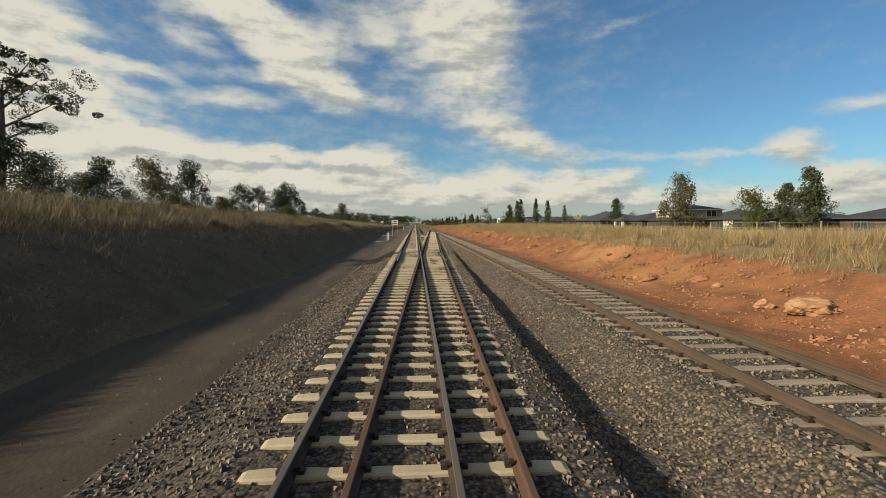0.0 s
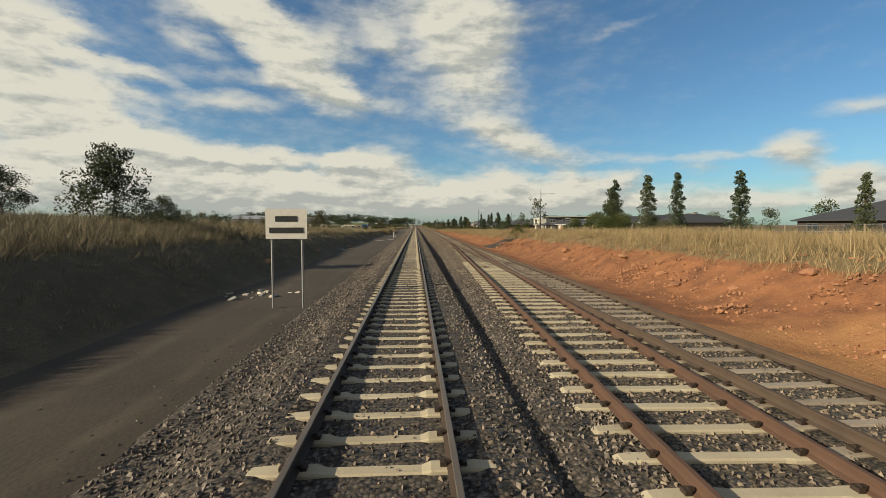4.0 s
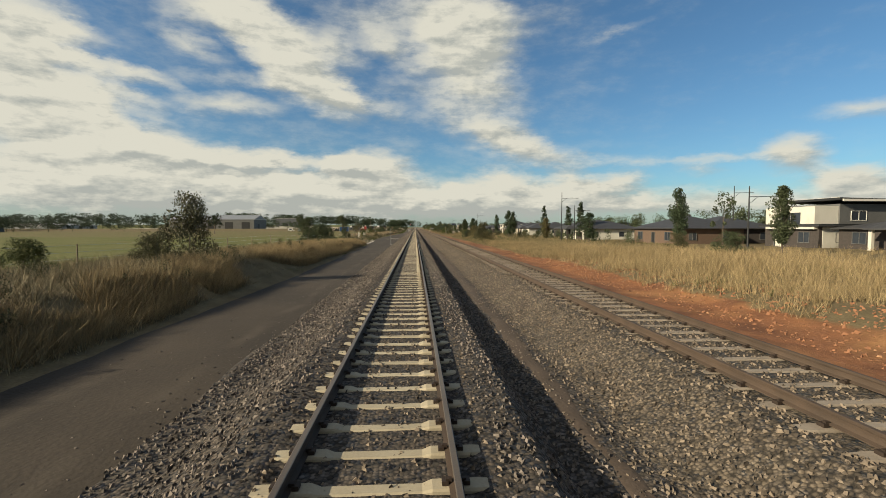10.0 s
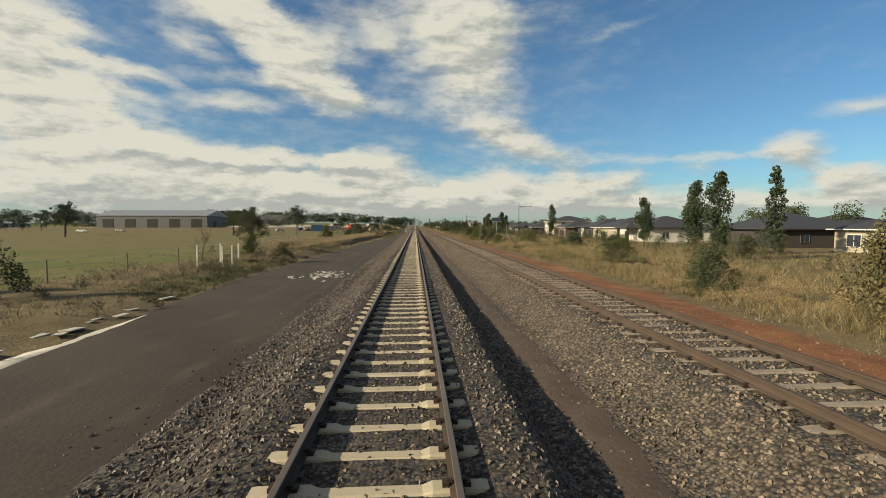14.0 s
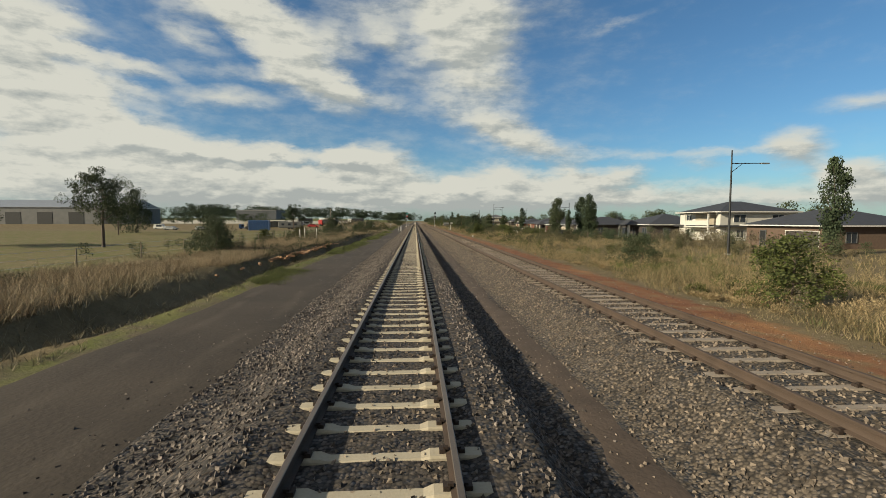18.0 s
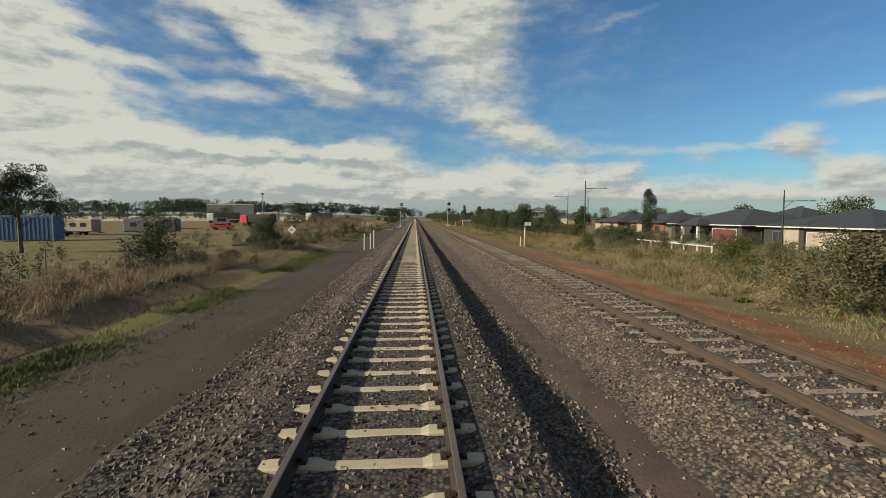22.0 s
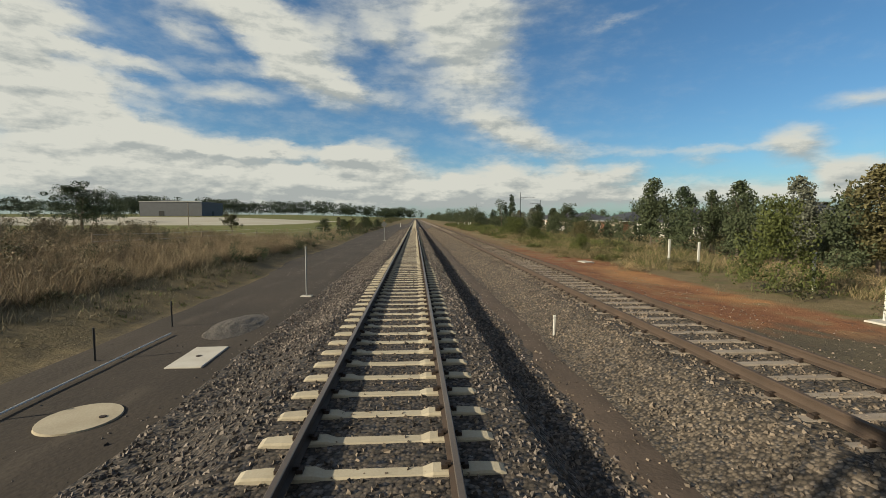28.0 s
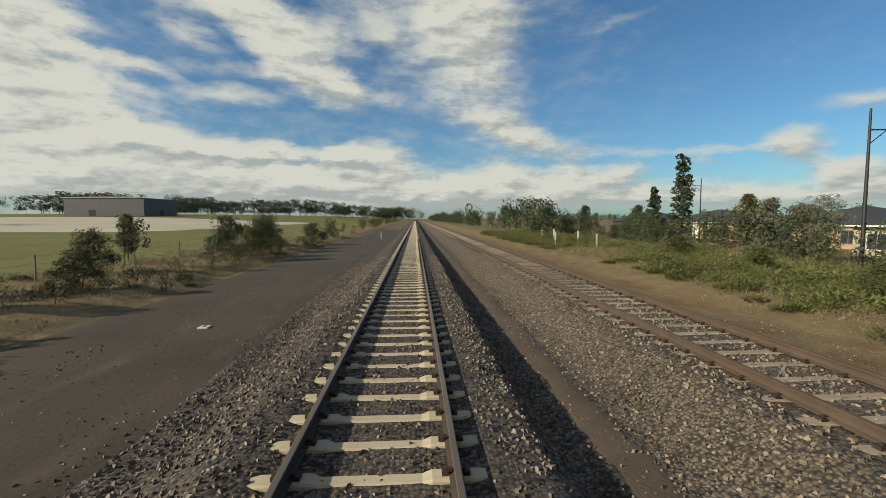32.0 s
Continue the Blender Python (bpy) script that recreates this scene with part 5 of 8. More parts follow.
PADDOCK_SIDE_four = [
    ("dome", "leaf_gum", -75, 522, 11.5, "full dark gum tree standing alone in the paddock", 1, 0.7),
    ("gum", "leaf_dark", -68, 503.5, 7.0, GUM, 2, 0.9),
    ("bush", "leaf_gum", -13, 508, 2.7, SHRUB_D, 2, 1.1),
    ("bush", "leaf_gum", -11.8, 522, 2.8, SHRUB_D, 1, 0.95),
    ("bush", "leaf_gum", -13, 523.5, 2.6, SHRUB_D, 2, 1.0),
    ("gum", "leaf_dark", -34, 525, 8.2, "lone gum tree with a rounded crown on a bare trunk", 1, 0.9),
    ("bush", "leaf_rust", -11, 557, 1.9, SHRUB_D, 1, 0.8),
    ("bush", "leaf_green", -10.6, 563, 1.4, SHRUB_D, 2, 1.0),
    ("bush", "leaf_olive", -13, 570, 1.4, SHRUB_D, 1, 1.2),
    ("gum", "leaf_dark", -52, 690, 9.0, GUM, 2, 1.2),
    ("gum", "leaf_olive", -31, 695, 4.6, GUM, 1, 0.8),
    ("bush", "leaf_gum", -17.5, 705.5, 2.6, SHRUB_D, 2, 1.2),
    ("bare", "leaf_olive", -18.5, 711.5, 3.8, "leafless twiggy tree in a paddock", 1, 1.0),
    ("bush", "leaf_gum", -14.8, 712.0, 2.5, SHRUB_D, 1, 1.0),
    ("bare", "leaf_olive", -16, 715, 2.8, "leafless twiggy tree in a paddock", 1, 0.7),
    ("bush", "leaf_olive", -13.5, 718, 1.9, SHRUB_D, 2, 1.1),
    ("bush", "leaf_green", -15, 720, 2.0, SHRUB_D, 1, 0.9),
    ("bush", "leaf_olive", -12.5, 722, 1.6, SHRUB_D, 2, 1.2),
]
PADDOCK_SIDE_five = [
    ("bush", "leaf_olive", -15.5, 727, 2.2, SHRUB_D, 2, 1.0),
    ("sapling", "leaf_olive", -15, 729.5, 3.2, SAP, 1, 1.0),
    ("bush", "leaf_gum", -13, 736.5, 2.9, SHRUB_D, 1, 1.0),
    ("oval", "leaf_olive", -20, 737, 3.2, OVAL, 1, 1.2),
    ("bush", "leaf_green", -12.4, 740, 2.2, SHRUB_D, 2, 1.1),
    ("bush", "leaf_gum", -13, 745, 2.7, SHRUB_D, 1, 1.1),
    ("bush", "leaf_gum", -14.5, 749, 3.1, SHRUB_D, 2, 1.2),
    ("bush", "leaf_gum", -11.5, 757, 2.2, SHRUB_D, 1, 1.3),
]
YOUNG_GUM = "young grey-green gum tree with an open upright crown"
SIGNAL_TREES = [
    ("oval", "leaf_gum", 26, 629.2, 5.2, YOUNG_GUM, 1, 1.2), ("oval", "leaf_green", 26.5, 632.5, 6.0, YOUNG_GUM, 2, 1.2), ("oval", "leaf_rust", 26, 639.2, 6.0, YOUNG_GUM, 1, 1.2),
    ("oval", "leaf_grey", 26, 644.4, 5.9, YOUNG_GUM, 2, 1.1), ("oval", "leaf_gum", 26, 650.1, 5.9, YOUNG_GUM, 1, 1.0), ("oval", "leaf_gum", 26, 653.3, 5.4, YOUNG_GUM, 2, 0.9),
    ("oval", "leaf_dark", 26, 657.5, 5.9, YOUNG_GUM, 1, 1.0), ("oval", "leaf_gum", 26, 663.2, 7.2, YOUNG_GUM, 2, 1.0),
]
for kind, leaf, x, y, h, label, seed, wide in SIGNAL_TREES + STREET_SIDE_one + STREET_SIDE_two + STREET_SIDE_three + STREET_SIDE_four + STREET_SIDE_five + STREET_SIDE_six + STREET_SIDE_seven:
    if kind in ("gum", "oval") and 572 < y < 616 and x < 34:
        kind, wide, h = "dome", wide * 0.62, h * 1.04
        label = "grey-green bushy tree with pale leaves" if leaf == "leaf_grey" else "full dark gum tree with foliage down to the grass"
    plant(kind, leaf, x, y, h + (0.9 if x > 30 and y < 230 else 0.6 if x > 28 and 475 < y < 625 else 0.0), label, seed, wide, "trees and shrubs on the street side")
for kind, leaf, x, y, h, label, seed, wide in PADDOCK_SIDE_one + PADDOCK_SIDE_two + PADDOCK_SIDE_three + PADDOCK_SIDE_four + PADDOCK_SIDE_five:
    if kind == "oval" and y < 300:
        kind, wide = "dome", wide * 0.62
        label = "rust tinted bushy tree on the cutting top" if leaf == "leaf_rust" else "olive bushy tree beside the road" if leaf == "leaf_olive" else "dark bushy tree with foliage to the ground"
    plant(kind, leaf, x, y, h, label, seed, wide, "trees and shrubs on the paddock side")


def far_belt(name, label, x0, y0, x1, y1, count, hmin, hmax, leaf, seed, depth=12.0, gum=True, per=330, leafy=0.036):
    """A distant row of trees as one mass of leaves with trunks."""
    rng = np.random.RandomState(seed)
    vs, fs, o = [], [], 0
    for i in range(count):
        t = rng.uniform(0, 1)
        x = x0 + (x1 - x0) * t + rng.uniform(-depth, depth)
        y = y0 + (y1 - y0) * t + rng.uniform(-depth, depth)
        h = rng.uniform(hmin, hmax)
        g = ground_z(x, y)
        n = 14 if gum else 22
        if not gum:
            ang, rr, zz = rng.uniform(0, 6.28, n), np.sqrt(rng.uniform(0, 1, n)) * rng.uniform(0.24, 0.36), rng.uniform(0.12, 0.86, n)
            rr = rr * np.sqrt(np.clip(1.25 - zz, 0.1, 1))
        cen = np.stack([rng.uniform(-0.42, 0.42, n), rng.uniform(-0.42, 0.42, n), rng.uniform(0.22, 0.92, n)] if gum else [np.cos(ang) * rr, np.sin(ang) * rr, zz], 1) * h + np.array([x, y, g])
        v, f = leaf_cloud(rng, cen, rng.uniform(0.13, 0.24, n) * h, per, leafy * h, 0.6 if gum else 0.9)
        vs.append(v)
        fs.append(f + o)
        o += len(v)
        w = 0.014 * h
        tv = np.array([(x - w, y, g - 0.2), (x + w, y, g - 0.2), (x + w * 0.5, y, g + h * 0.7), (x - w * 0.5, y, g + h * 0.7), (x, y - w, g - 0.2), (x, y + w, g - 0.2), (x, y + w * 0.5, g + h * 0.7), (x, y - w * 0.5, g + h * 0.7)])
        vs.append(tv)
        fs.append(np.array([(0, 1, 2, 3), (4, 5, 6, 7)]) + o)
        o += 8
    return tagged(new(name, raw_mesh(name, np.concatenate(vs), np.concatenate(fs), M[leaf])), label, "trees", kind="stuff")


far_belt("far_wood", "far belt of dark gum trees on the skyline", -420, 1250, -20, 1700, 150, 18, 30, "leaf_dark", 3, 30, True, 520, 0.034)
far_belt("far_wood_west", "far scattered gum trees behind the paddocks", -900, 900, -330, 1250, 130, 13, 24, "leaf_dark", 4, 40, True, 520, 0.034)
far_belt("yard_trees", "dark trees behind the industrial yards", -330, 560, -150, 880, 80, 8, 14, "leaf_dark", 5, 14, True, 520, 0.034)
far_belt("bush_row_right", "dense row of dark trees beside the line ahead", 22, 770, 24, 1300, 110, 4, 8, "leaf_gum", 6, 5, False, 700, 0.03)
far_belt("street_trees_far", "dark garden trees among the houses", 72, 230, 76, 800, 80, 5, 8, "leaf_gum", 7, 6, False, 1300, 0.026)
far_belt("roadside_shrubs", "low dark shrubs along the boundary", 24, 560, 27, 770, 34, 2.2, 4.2, "leaf_gum", 8, 3, False, 1000, 0.026)
far_belt("skyline_trees_right", "hazy line of trees far ahead", 60, 1300, 600, 1900, 90, 10, 18, "leaf_dark", 9, 40, False)
far_belt("verge_shrubs_far", "low shrubs along the paddock fence", -13, 770, -18, 1200, 60, 1.5, 3.5, "leaf_olive", 10, 3, False)
far_belt("paddock_scrub", "low olive scrub and weeds in the rough paddock", -13, 425, -17, 650, 230, 0.5, 1.3, "leaf_olive", 11, 4.5, False, 260, 0.036)
far_belt("paddock_scrub_dark", "low dark scrub in the rough paddock", -20, 430, -28, 655, 150, 0.6, 1.6, "leaf_gum", 12, 7, False, 260, 0.036)
far_belt("street_scrub", "low green and olive scrub on the street side", 16, 335, 17, 760, 110, 0.6, 1.8, "leaf_olive", 13, 4.5, False, 260, 0.036)
far_belt("street_scrub_green", "low green weeds and saltbush on the street side", 15, 335, 16, 760, 90, 0.4, 1.1, "leaf_green", 14, 3.5, False, 260, 0.036)
far_belt("verge_scrub_west", "low grey-green scrub on the paddock verge", -12, 215, -12, 345, 120, 0.4, 1.0, "leaf_olive", 15, 3, False, 260, 0.036)
far_belt("bank_scrub", "low dark scrub along the top of the cutting", -17, 0, -18, 190, 90, 0.6, 1.5, "leaf_olive", 16, 4, False, 420, 0.03)
far_belt("shed_trees", "dark trees round the distant farm sheds", -300, 430, -210, 560, 40, 7, 12, "leaf_dark", 17, 15)
plant("gum", "leaf_dark", -92, 432, 9.5, GUM, 2, 0.8)
plant("gum", "leaf_dark", -120, 470, 9.0, GUM, 1, 0.9)
far_belt("garden_shrubs", "dark garden shrubs and young trees before the houses", 39, 290, 37, 790, 170, 1.2, 2.8, "leaf_gum", 18, 3.0, False, 650, 0.028)
far_belt("street_shrubs", "olive shrubs along the street", 30, 330, 28, 790, 130, 1.0, 2.6, "leaf_olive", 19, 3.0, False, 600, 0.028)
far_belt("track_side_wood", "dense row of dark gums between the line and the houses", 30, 590, 28, 672, 30, 3.6, 6.2, "leaf_gum", 20, 5.0, False, 1700, 0.023)
far_belt("track_side_wood_low", "lower bushy gums between the line and the houses", 28, 676, 27, 800, 40, 2.4, 4.0, "leaf_gum", 30, 4.5, False, 1500, 0.024)
far_belt("verge_mounds", "grey-brown saltbush mounds in the rough grass", 14.5, 340, 15, 690, 110, 0.5, 1.1, "scrub", 31, 3.5, False, 420, 0.028)
far_belt("garden_trees_near_cutting", "dark garden trees round the houses above the cutting", 72, 30, 74, 260, 30, 4.0, 6.5, "leaf_gum", 21, 5.0, False, 1300, 0.025)
far_belt("scrub_mass_west", "waist-high grey-brown scrub covering the rough paddock", -16, 562, -18, 655, 180, 0.7, 1.45, "scrub", 23, 5.0, False, 700, 0.026)
far_belt("scrub_mass_west_far", "dark scrub further into the rough paddock", -21, 590, -24, 655, 110, 0.9, 1.9, "scrub", 24, 5.0, False, 800, 0.025)
far_belt("house_hedge", "brown and olive shrubs before the white house", 33, 440, 36, 458, 16, 1.6, 2.6, "scrub", 27, 2.0, False, 700, 0.028)
far_belt("corner_hedge", "dense green hedge along the street corner", 31, 503, 32, 524, 26, 1.3, 2.1, "leaf_green", 41, 1.4, False, 1100, 0.026)
far_belt("front_hedge", "long low dark hedge before the brick houses", 36, 548, 38, 578, 26, 1.3, 1.9, "leaf_dark", 25, 1.0, False, 700, 0.03)
far_belt("cottage_hedge", "dark rounded hedge shrubs along the street", 33, 455, 36, 500, 26, 1.4, 2.2, "leaf_dark", 26, 2.0, False, 700, 0.03)
far_belt("ditch_scrub", "low dark weeds in the ditch beside the road", -11.0, 640, -11.5, 770, 150, 0.5, 1.1, "leaf_gum", 28, 1.6, False, 260, 0.036)
far_belt("scrub_mass_deep", "tall grey-brown scrub deep in the rough paddock", -30, 606, -38, 666, 90, 1.3, 2.2, "scrub", 29, 6.0, False, 800, 0.026)
far_belt("roadside_scrub", "rough dark weeds and low scrub beside the road", -10.6, 470, -11.6, 600, 150, 0.5, 1.2, "leaf_olive", 32, 1.8, False, 300, 0.034)
far_belt("roadside_scrub_grey", "grey dead scrub beside the road", -13, 440, -14, 600, 130, 0.6, 1.3, "scrub", 33, 3.0, False, 400, 0.028)

# ---- houses and sheds ----
def hip_roof(x0, y0, x1, y1, z, rise, over=0.5, thick=0.18):
    """A hipped roof with eaves and a fascia."""
    x0, y0, x1, y1 = x0 - over, y0 - over, x1 + over, y1 + over
    w, d = x1 - x0, y1 - y0
    ins = min(w, d) / 2
    if w >= d:
        r0, r1 = (x0 + ins, (y0 + y1) / 2), (x1 - ins, (y0 + y1) / 2)
    else:
        r0, r1 = ((x0 + x1) / 2, y0 + ins), ((x0 + x1) / 2, y1 - ins)
    v = [(x0, y0, z), (x1, y0, z), (x1, y1, z), (x0, y1, z), (x0, y0, z + thick), (x1, y0, z + thick), (x1, y1, z + thick), (x0, y1, z + thick),
         (*r0, z + thick + rise), (*r1, z + thick + rise)]
    f = [(3, 2, 1, 0), (0, 1, 5, 4), (1, 2, 6, 5), (2, 3, 7, 6), (3, 0, 4, 7)]
    f += [(4, 5, 9, 8), (5, 6, 9), (6, 7, 8, 9), (7, 4, 8)] if w >= d else [(4, 5, 8), (5, 6, 9, 8), (6, 7, 9), (7, 4, 8, 9)]
    return v, f


def flat_roof(x0, y0, x1, y1, z, over=0.6, thick=0.35, tip=0.0):
    x0, y0, x1, y1 = x0 - over, y0 - over, x1 + over, y1 + over
    v = [(x0, y0, z + tip), (x1, y0, z), (x1, y1, z), (x0, y1, z + tip), (x0, y0, z + thick + tip), (x1, y0, z + thick), (x1, y1, z + thick), (x0, y1, z + thick + tip)]
    return v, [(3, 2, 1, 0), (0, 1, 5, 4), (1, 2, 6, 5), (2, 3, 7, 6), (3, 0, 4, 7), (4, 5, 6, 7)]


def opening(house, kind, face, a0, a1, z0, z1, plane, frame_mat, pane_mat):
    """A window or door set on the west (x-) or south (y-) face: a proud frame with a pane inside."""
    t = 0.07
    bm = bmesh.new()

    def slab(b, u0, u1, w0, w1, out0, out1):
        if face == "w":
            add_box(b, plane - out1, u0, w0, plane - out0, u1, w1)
        else:
            add_box(b, u0, plane - out1, w0, u1, plane - out0, w1)
    slab(bm, a0, a1, z0, z0 + t, 0.0, 0.08)
    slab(bm, a0, a1, z1 - t, z1, 0.0, 0.08)
    slab(bm, a0, a0 + t, z0 + t, z1 - t, 0.0, 0.08)
    slab(bm, a1 - t, a1, z0 + t, z1 - t, 0.0, 0.08)
    if kind == "window" and a1 - a0 > 1.4:
        slab(bm, (a0 + a1) / 2 - 0.03, (a0 + a1) / 2 + 0.03, z0 + t, z1 - t, 0.0, 0.07)
    ob = part("window" if kind == "window" else kind, bm, frame_mat, house)
    b2 = bmesh.new()
    slab(b2, a0 + t, a1 - t, z0 + t, z1 - t, 0.005, 0.03)
    if kind == "garage_door":
        for i in range(1, 5):
            zz = z0 + (z1 - z0) * i / 5
            slab(b2, a0 + t, a1 - t, zz - 0.015, zz + 0.015, 0.03, 0.045)
    part("pane" if kind == "window" else "leaf", b2, pane_mat, ob)
    return ob


def house(x, y, w, d, label, wall="cream_wall", roof="roof", wall_h=2.7, rise=2.0, style="hip", second=None, upper=None, garage=None, garage_face="w", garage_at=None, porch=False, group="houses along the street", base=None, solar=False):
    """A house whose near corner is (x, y): w metres away from the line, d metres along it."""
    z = (ground_z(x, y) if base is None else base) - 0.1
    h = empty("house", pose(x, y, z), label, "house", group)
    part("wall", box(0, 0, 0, w, d, wall_h), M[wall], h)
    if second:
        part("wall_panel", box(-0.06, d * 0.62, 0, 0.25, d * 0.78, wall_h - 0.02), M[second], h, "wall panel of another facing")
        part("wall_panel", box(w * 0.02, -0.06, 0, w * 0.12, 0.25, wall_h - 0.02), M[second], h, "wall panel of another facing")
    if style == "hip":
        v, f = hip_roof(0, 0, w, d, wall_h, rise)
    else:
        v, f = flat_roof(0, 0, w, d, wall_h)
    part_mesh("roof", mesh_of("roof", v, f, M[roof]), h)
    part("gutter", box(-0.62, -0.62, wall_h + 0.02, -0.52, d + 0.6, wall_h + 0.16), M["white_paint" if int(y) % 3 == 0 else "roof"], h)
    part("gutter", box(-0.52, -0.62, wall_h + 0.02, w + 0.5, -0.52, wall_h + 0.16), M["white_paint" if int(y) % 3 == 0 else "roof"], h)
    frame_mat = "white_paint" if wall in ("white_wall", "cream_wall") else "shed_wall"
    # openings along the street side and the near gable side
    n = max(2, int(d / 4.2))
    for i in range(n):
        c = d * (i + 0.5) / n
        if garage and garage_at and abs(c - garage_at) < 2.6 + d / n / 3 and garage_face == "w":
            continue
        if garage and garage_face == "w" and i == 0 and not garage_at:
            half = min(2.4, d / n / 2 - 0.2)
            opening(h, "garage_door", "w", c - half, c + half, 0.02, 2.2, 0.0, M["white_paint"], M[garage])
        elif i == n // 2:
            opening(h, "door", "w", c - 0.55, c + 0.55, 0.02, 2.15, 0.0, M[frame_mat], M["dark"])
        else:
            opening(h, "window", "w", c - 0.9, c + 0.9, 0.7, 2.2, 0.0, M[frame_mat], M["glass"])
    if garage_at:
        opening(h, "garage_door", "w", garage_at - 2.6, garage_at + 2.6, 0.02, 2.25, 0.0, M["white_paint"], M[garage])
    m = max(2, int(w / 5.0))
    for i in range(m):
        c = w * (i + 0.5) / m
        if garage and garage_face == "s" and i == 0:
            opening(h, "garage_door", "s", c - 1.7, c + 1.7, 0.02, 2.2, 0.0, M["white_paint"], M[garage])
        else:
            opening(h, "window", "s", c - 0.7, c + 0.7, 0.8, 2.1, 0.0, M[frame_mat], M["glass"])
    if porch:
        c = d * 0.5
        v, f = hip_roof(-2.4, c - 2.2, 0.3, c + 2.2, wall_h - 0.05, 1.0, 0.3)
        part_mesh("porch_roof", mesh_of("porch_roof", v, f, M[roof]), h)
        for yy in (c - 2.0, c + 2.0):
            part("column", box(-2.3, yy - 0.2, 0, -1.9, yy + 0.2, wall_h - 0.05, 0.02), M["brick_dark" if wall != "brick_dark" else "white_wall"], h)
    if upper:
        u0, u1, ux0, ux1, uw, uh, urise, ustyle = upper
        part("upper_wall", box(ux0, u0, wall_h + 0.02, ux1, u1, wall_h + uh), M[uw], h)
        if ustyle == "hip":
            v, f = hip_roof(ux0, u0, ux1, u1, wall_h + uh, urise)
        else:
            v, f = flat_roof(ux0, u0, ux1, u1, wall_h + uh, 0.8, 0.3, 0.5)
        part_mesh("upper_roof", mesh_of("upper_roof", v, f, M[roof if ustyle == "hip" else "dark"]), h)
        part("upper_gutter", box(ux0 - 0.66, u0 - 0.6, wall_h + uh + (0.02 if ustyle == "hip" else 0.5), ux0 - 0.52, u1 + 0.6, wall_h + uh + (0.2 if ustyle == "hip" else 0.85)), M["white_paint"], h, "white fascia")
        part("upper_gutter", box(ux0 - 0.5, u0 - 0.95, wall_h + uh + 0.3, ux1 + 0.5, u0 - 0.82, wall_h + uh + 0.6) if ustyle != "hip" else box(ux0 - 0.5, u0 - 0.66, wall_h + uh + 0.02, ux1 + 0.5, u0 - 0.52, wall_h + uh + 0.2), M["white_paint"], h, "white fascia")
        k = max(2, int((u1 - u0) / 4))
        for i in range(k):
            c = u0 + (u1 - u0) * (i + 0.5) / k
            opening(h, "window", "w", c - 0.8, c + 0.8, wall_h + 0.9, wall_h + 2.2, ux0, M["white_paint"], M["glass"])
        k = max(2, int((ux1 - ux0) / 5))
        for i in range(k):
            c = ux0 + (ux1 - ux0) * (i + 0.5) / k
            opening(h, "window", "s", c - 1.1, c + 1.1, wall_h + 0.8, wall_h + 2.1, u0, M["white_paint"], M["glass"])
    if solar:
        s = math.atan2(rise, min(w, d) / 2)
        bm = bmesh.new()
        for i in range(4):
            add_box(bm, -0.8 + i * 1.05, -0.8, 0.05, 0.2 + i * 1.05, 0.8, 0.10)
        ob = part("solar_panels", bm, M["glass"], h)
        ob.matrix_local = pose(w * 0.5 - 1.5, d * 0.22, wall_h + 0.25 + rise * 0.42, math.degrees(s), 0, 0)
    bm = box(w * 0.6, d * 0.6, wall_h + rise * 0.6, w * 0.6 + 0.9, d * 0.6 + 0.9, wall_h + rise + 0.5, 0.05)
    part("roof_cooler", bm, M["shed_wall"], h, "boxy roof cooler") if style == "hip" and int(x + y) % 3 == 0 else bm.free()
    return h


DARKROOF = "low house with a dark hip roof"
def street_house(y, d, label, wall="brick_dark", **more):
    more.setdefault("rise", 1.9)
    return house(54.5, y, 14, d, label, wall, wall_h=2.5, **more)


street_house(38, 16, DARKROOF + " and dark walls")
street_house(64, 15, DARKROOF + " and a grey garage door", garage="shed_wall", second="white_wall")
street_house(91, 10, "two-storey house with pale upper walls beside a tree", rise=1.4, upper=(0.5, 9.5, 1.5, 11, "cream_wall", 2.2, 1.3, "hip"))
street_house(104, 15, DARKROOF + " and one white column", porch=True)
street_house(128, 20, "long low house with a tall dark hip roof behind dry grass", rise=2.8)
street_house(178, 10, DARKROOF + " and a grey side wall", "shed_wall")
street_house(189, 11, DARKROOF + " and white posts", second="white_wall")
house(68, 196, 13, 14, "low house with a tan tiled roof", "cream_wall", "roof_tan", rise=2.4)
street_house(202, 12, DARKROOF + " and a tan porch", "brick_tan", porch=True)
street_house(215, 11, DARKROOF + " and brown brick", "brick_tan", second="brick_dark")
street_house(228, 14, DARKROOF + " and solar panels", solar=True, second="cream_wall", porch=True)
street_house(243.5, 12.5, DARKROOF + " and a brown garage door", garage="garage_brown", garage_at=7.6, second="white_wall")
street_house(257.5, 16, DARKROOF + " and a cream garage door", garage="cream_wall", garage_at=7.4, porch=True, rise=1.7, upper=(5, 13, 8, 13.5, "brick_dark", 1.9, 0.4, "flat"))
MODERN = house(53.4, 275.2, 24, 9, "white two-storey modern house with a thin dark flat roof", "brick_dark", "dark", 2.9, 0.4, "flat", upper=(0.0, 8.6, 2.8, 24, "shed_wall", 3.0, 0.4, "flat"), second="white_wall")
part("front_box", box(-0.5, 0.2, 2.55, 3.0, 8.4, 5.6, 0.02), M["white_wall"], MODERN, "white rendered box window bay")
opening(MODERN, "window", "w", 2.2, 5.6, 3.0, 4.9, -0.5, M["white_paint"], M["glass"])
house(74, 60, 13, 14, DARKROOF + " in the row behind", "cream_wall", rise=2.4, group="houses in the back row")
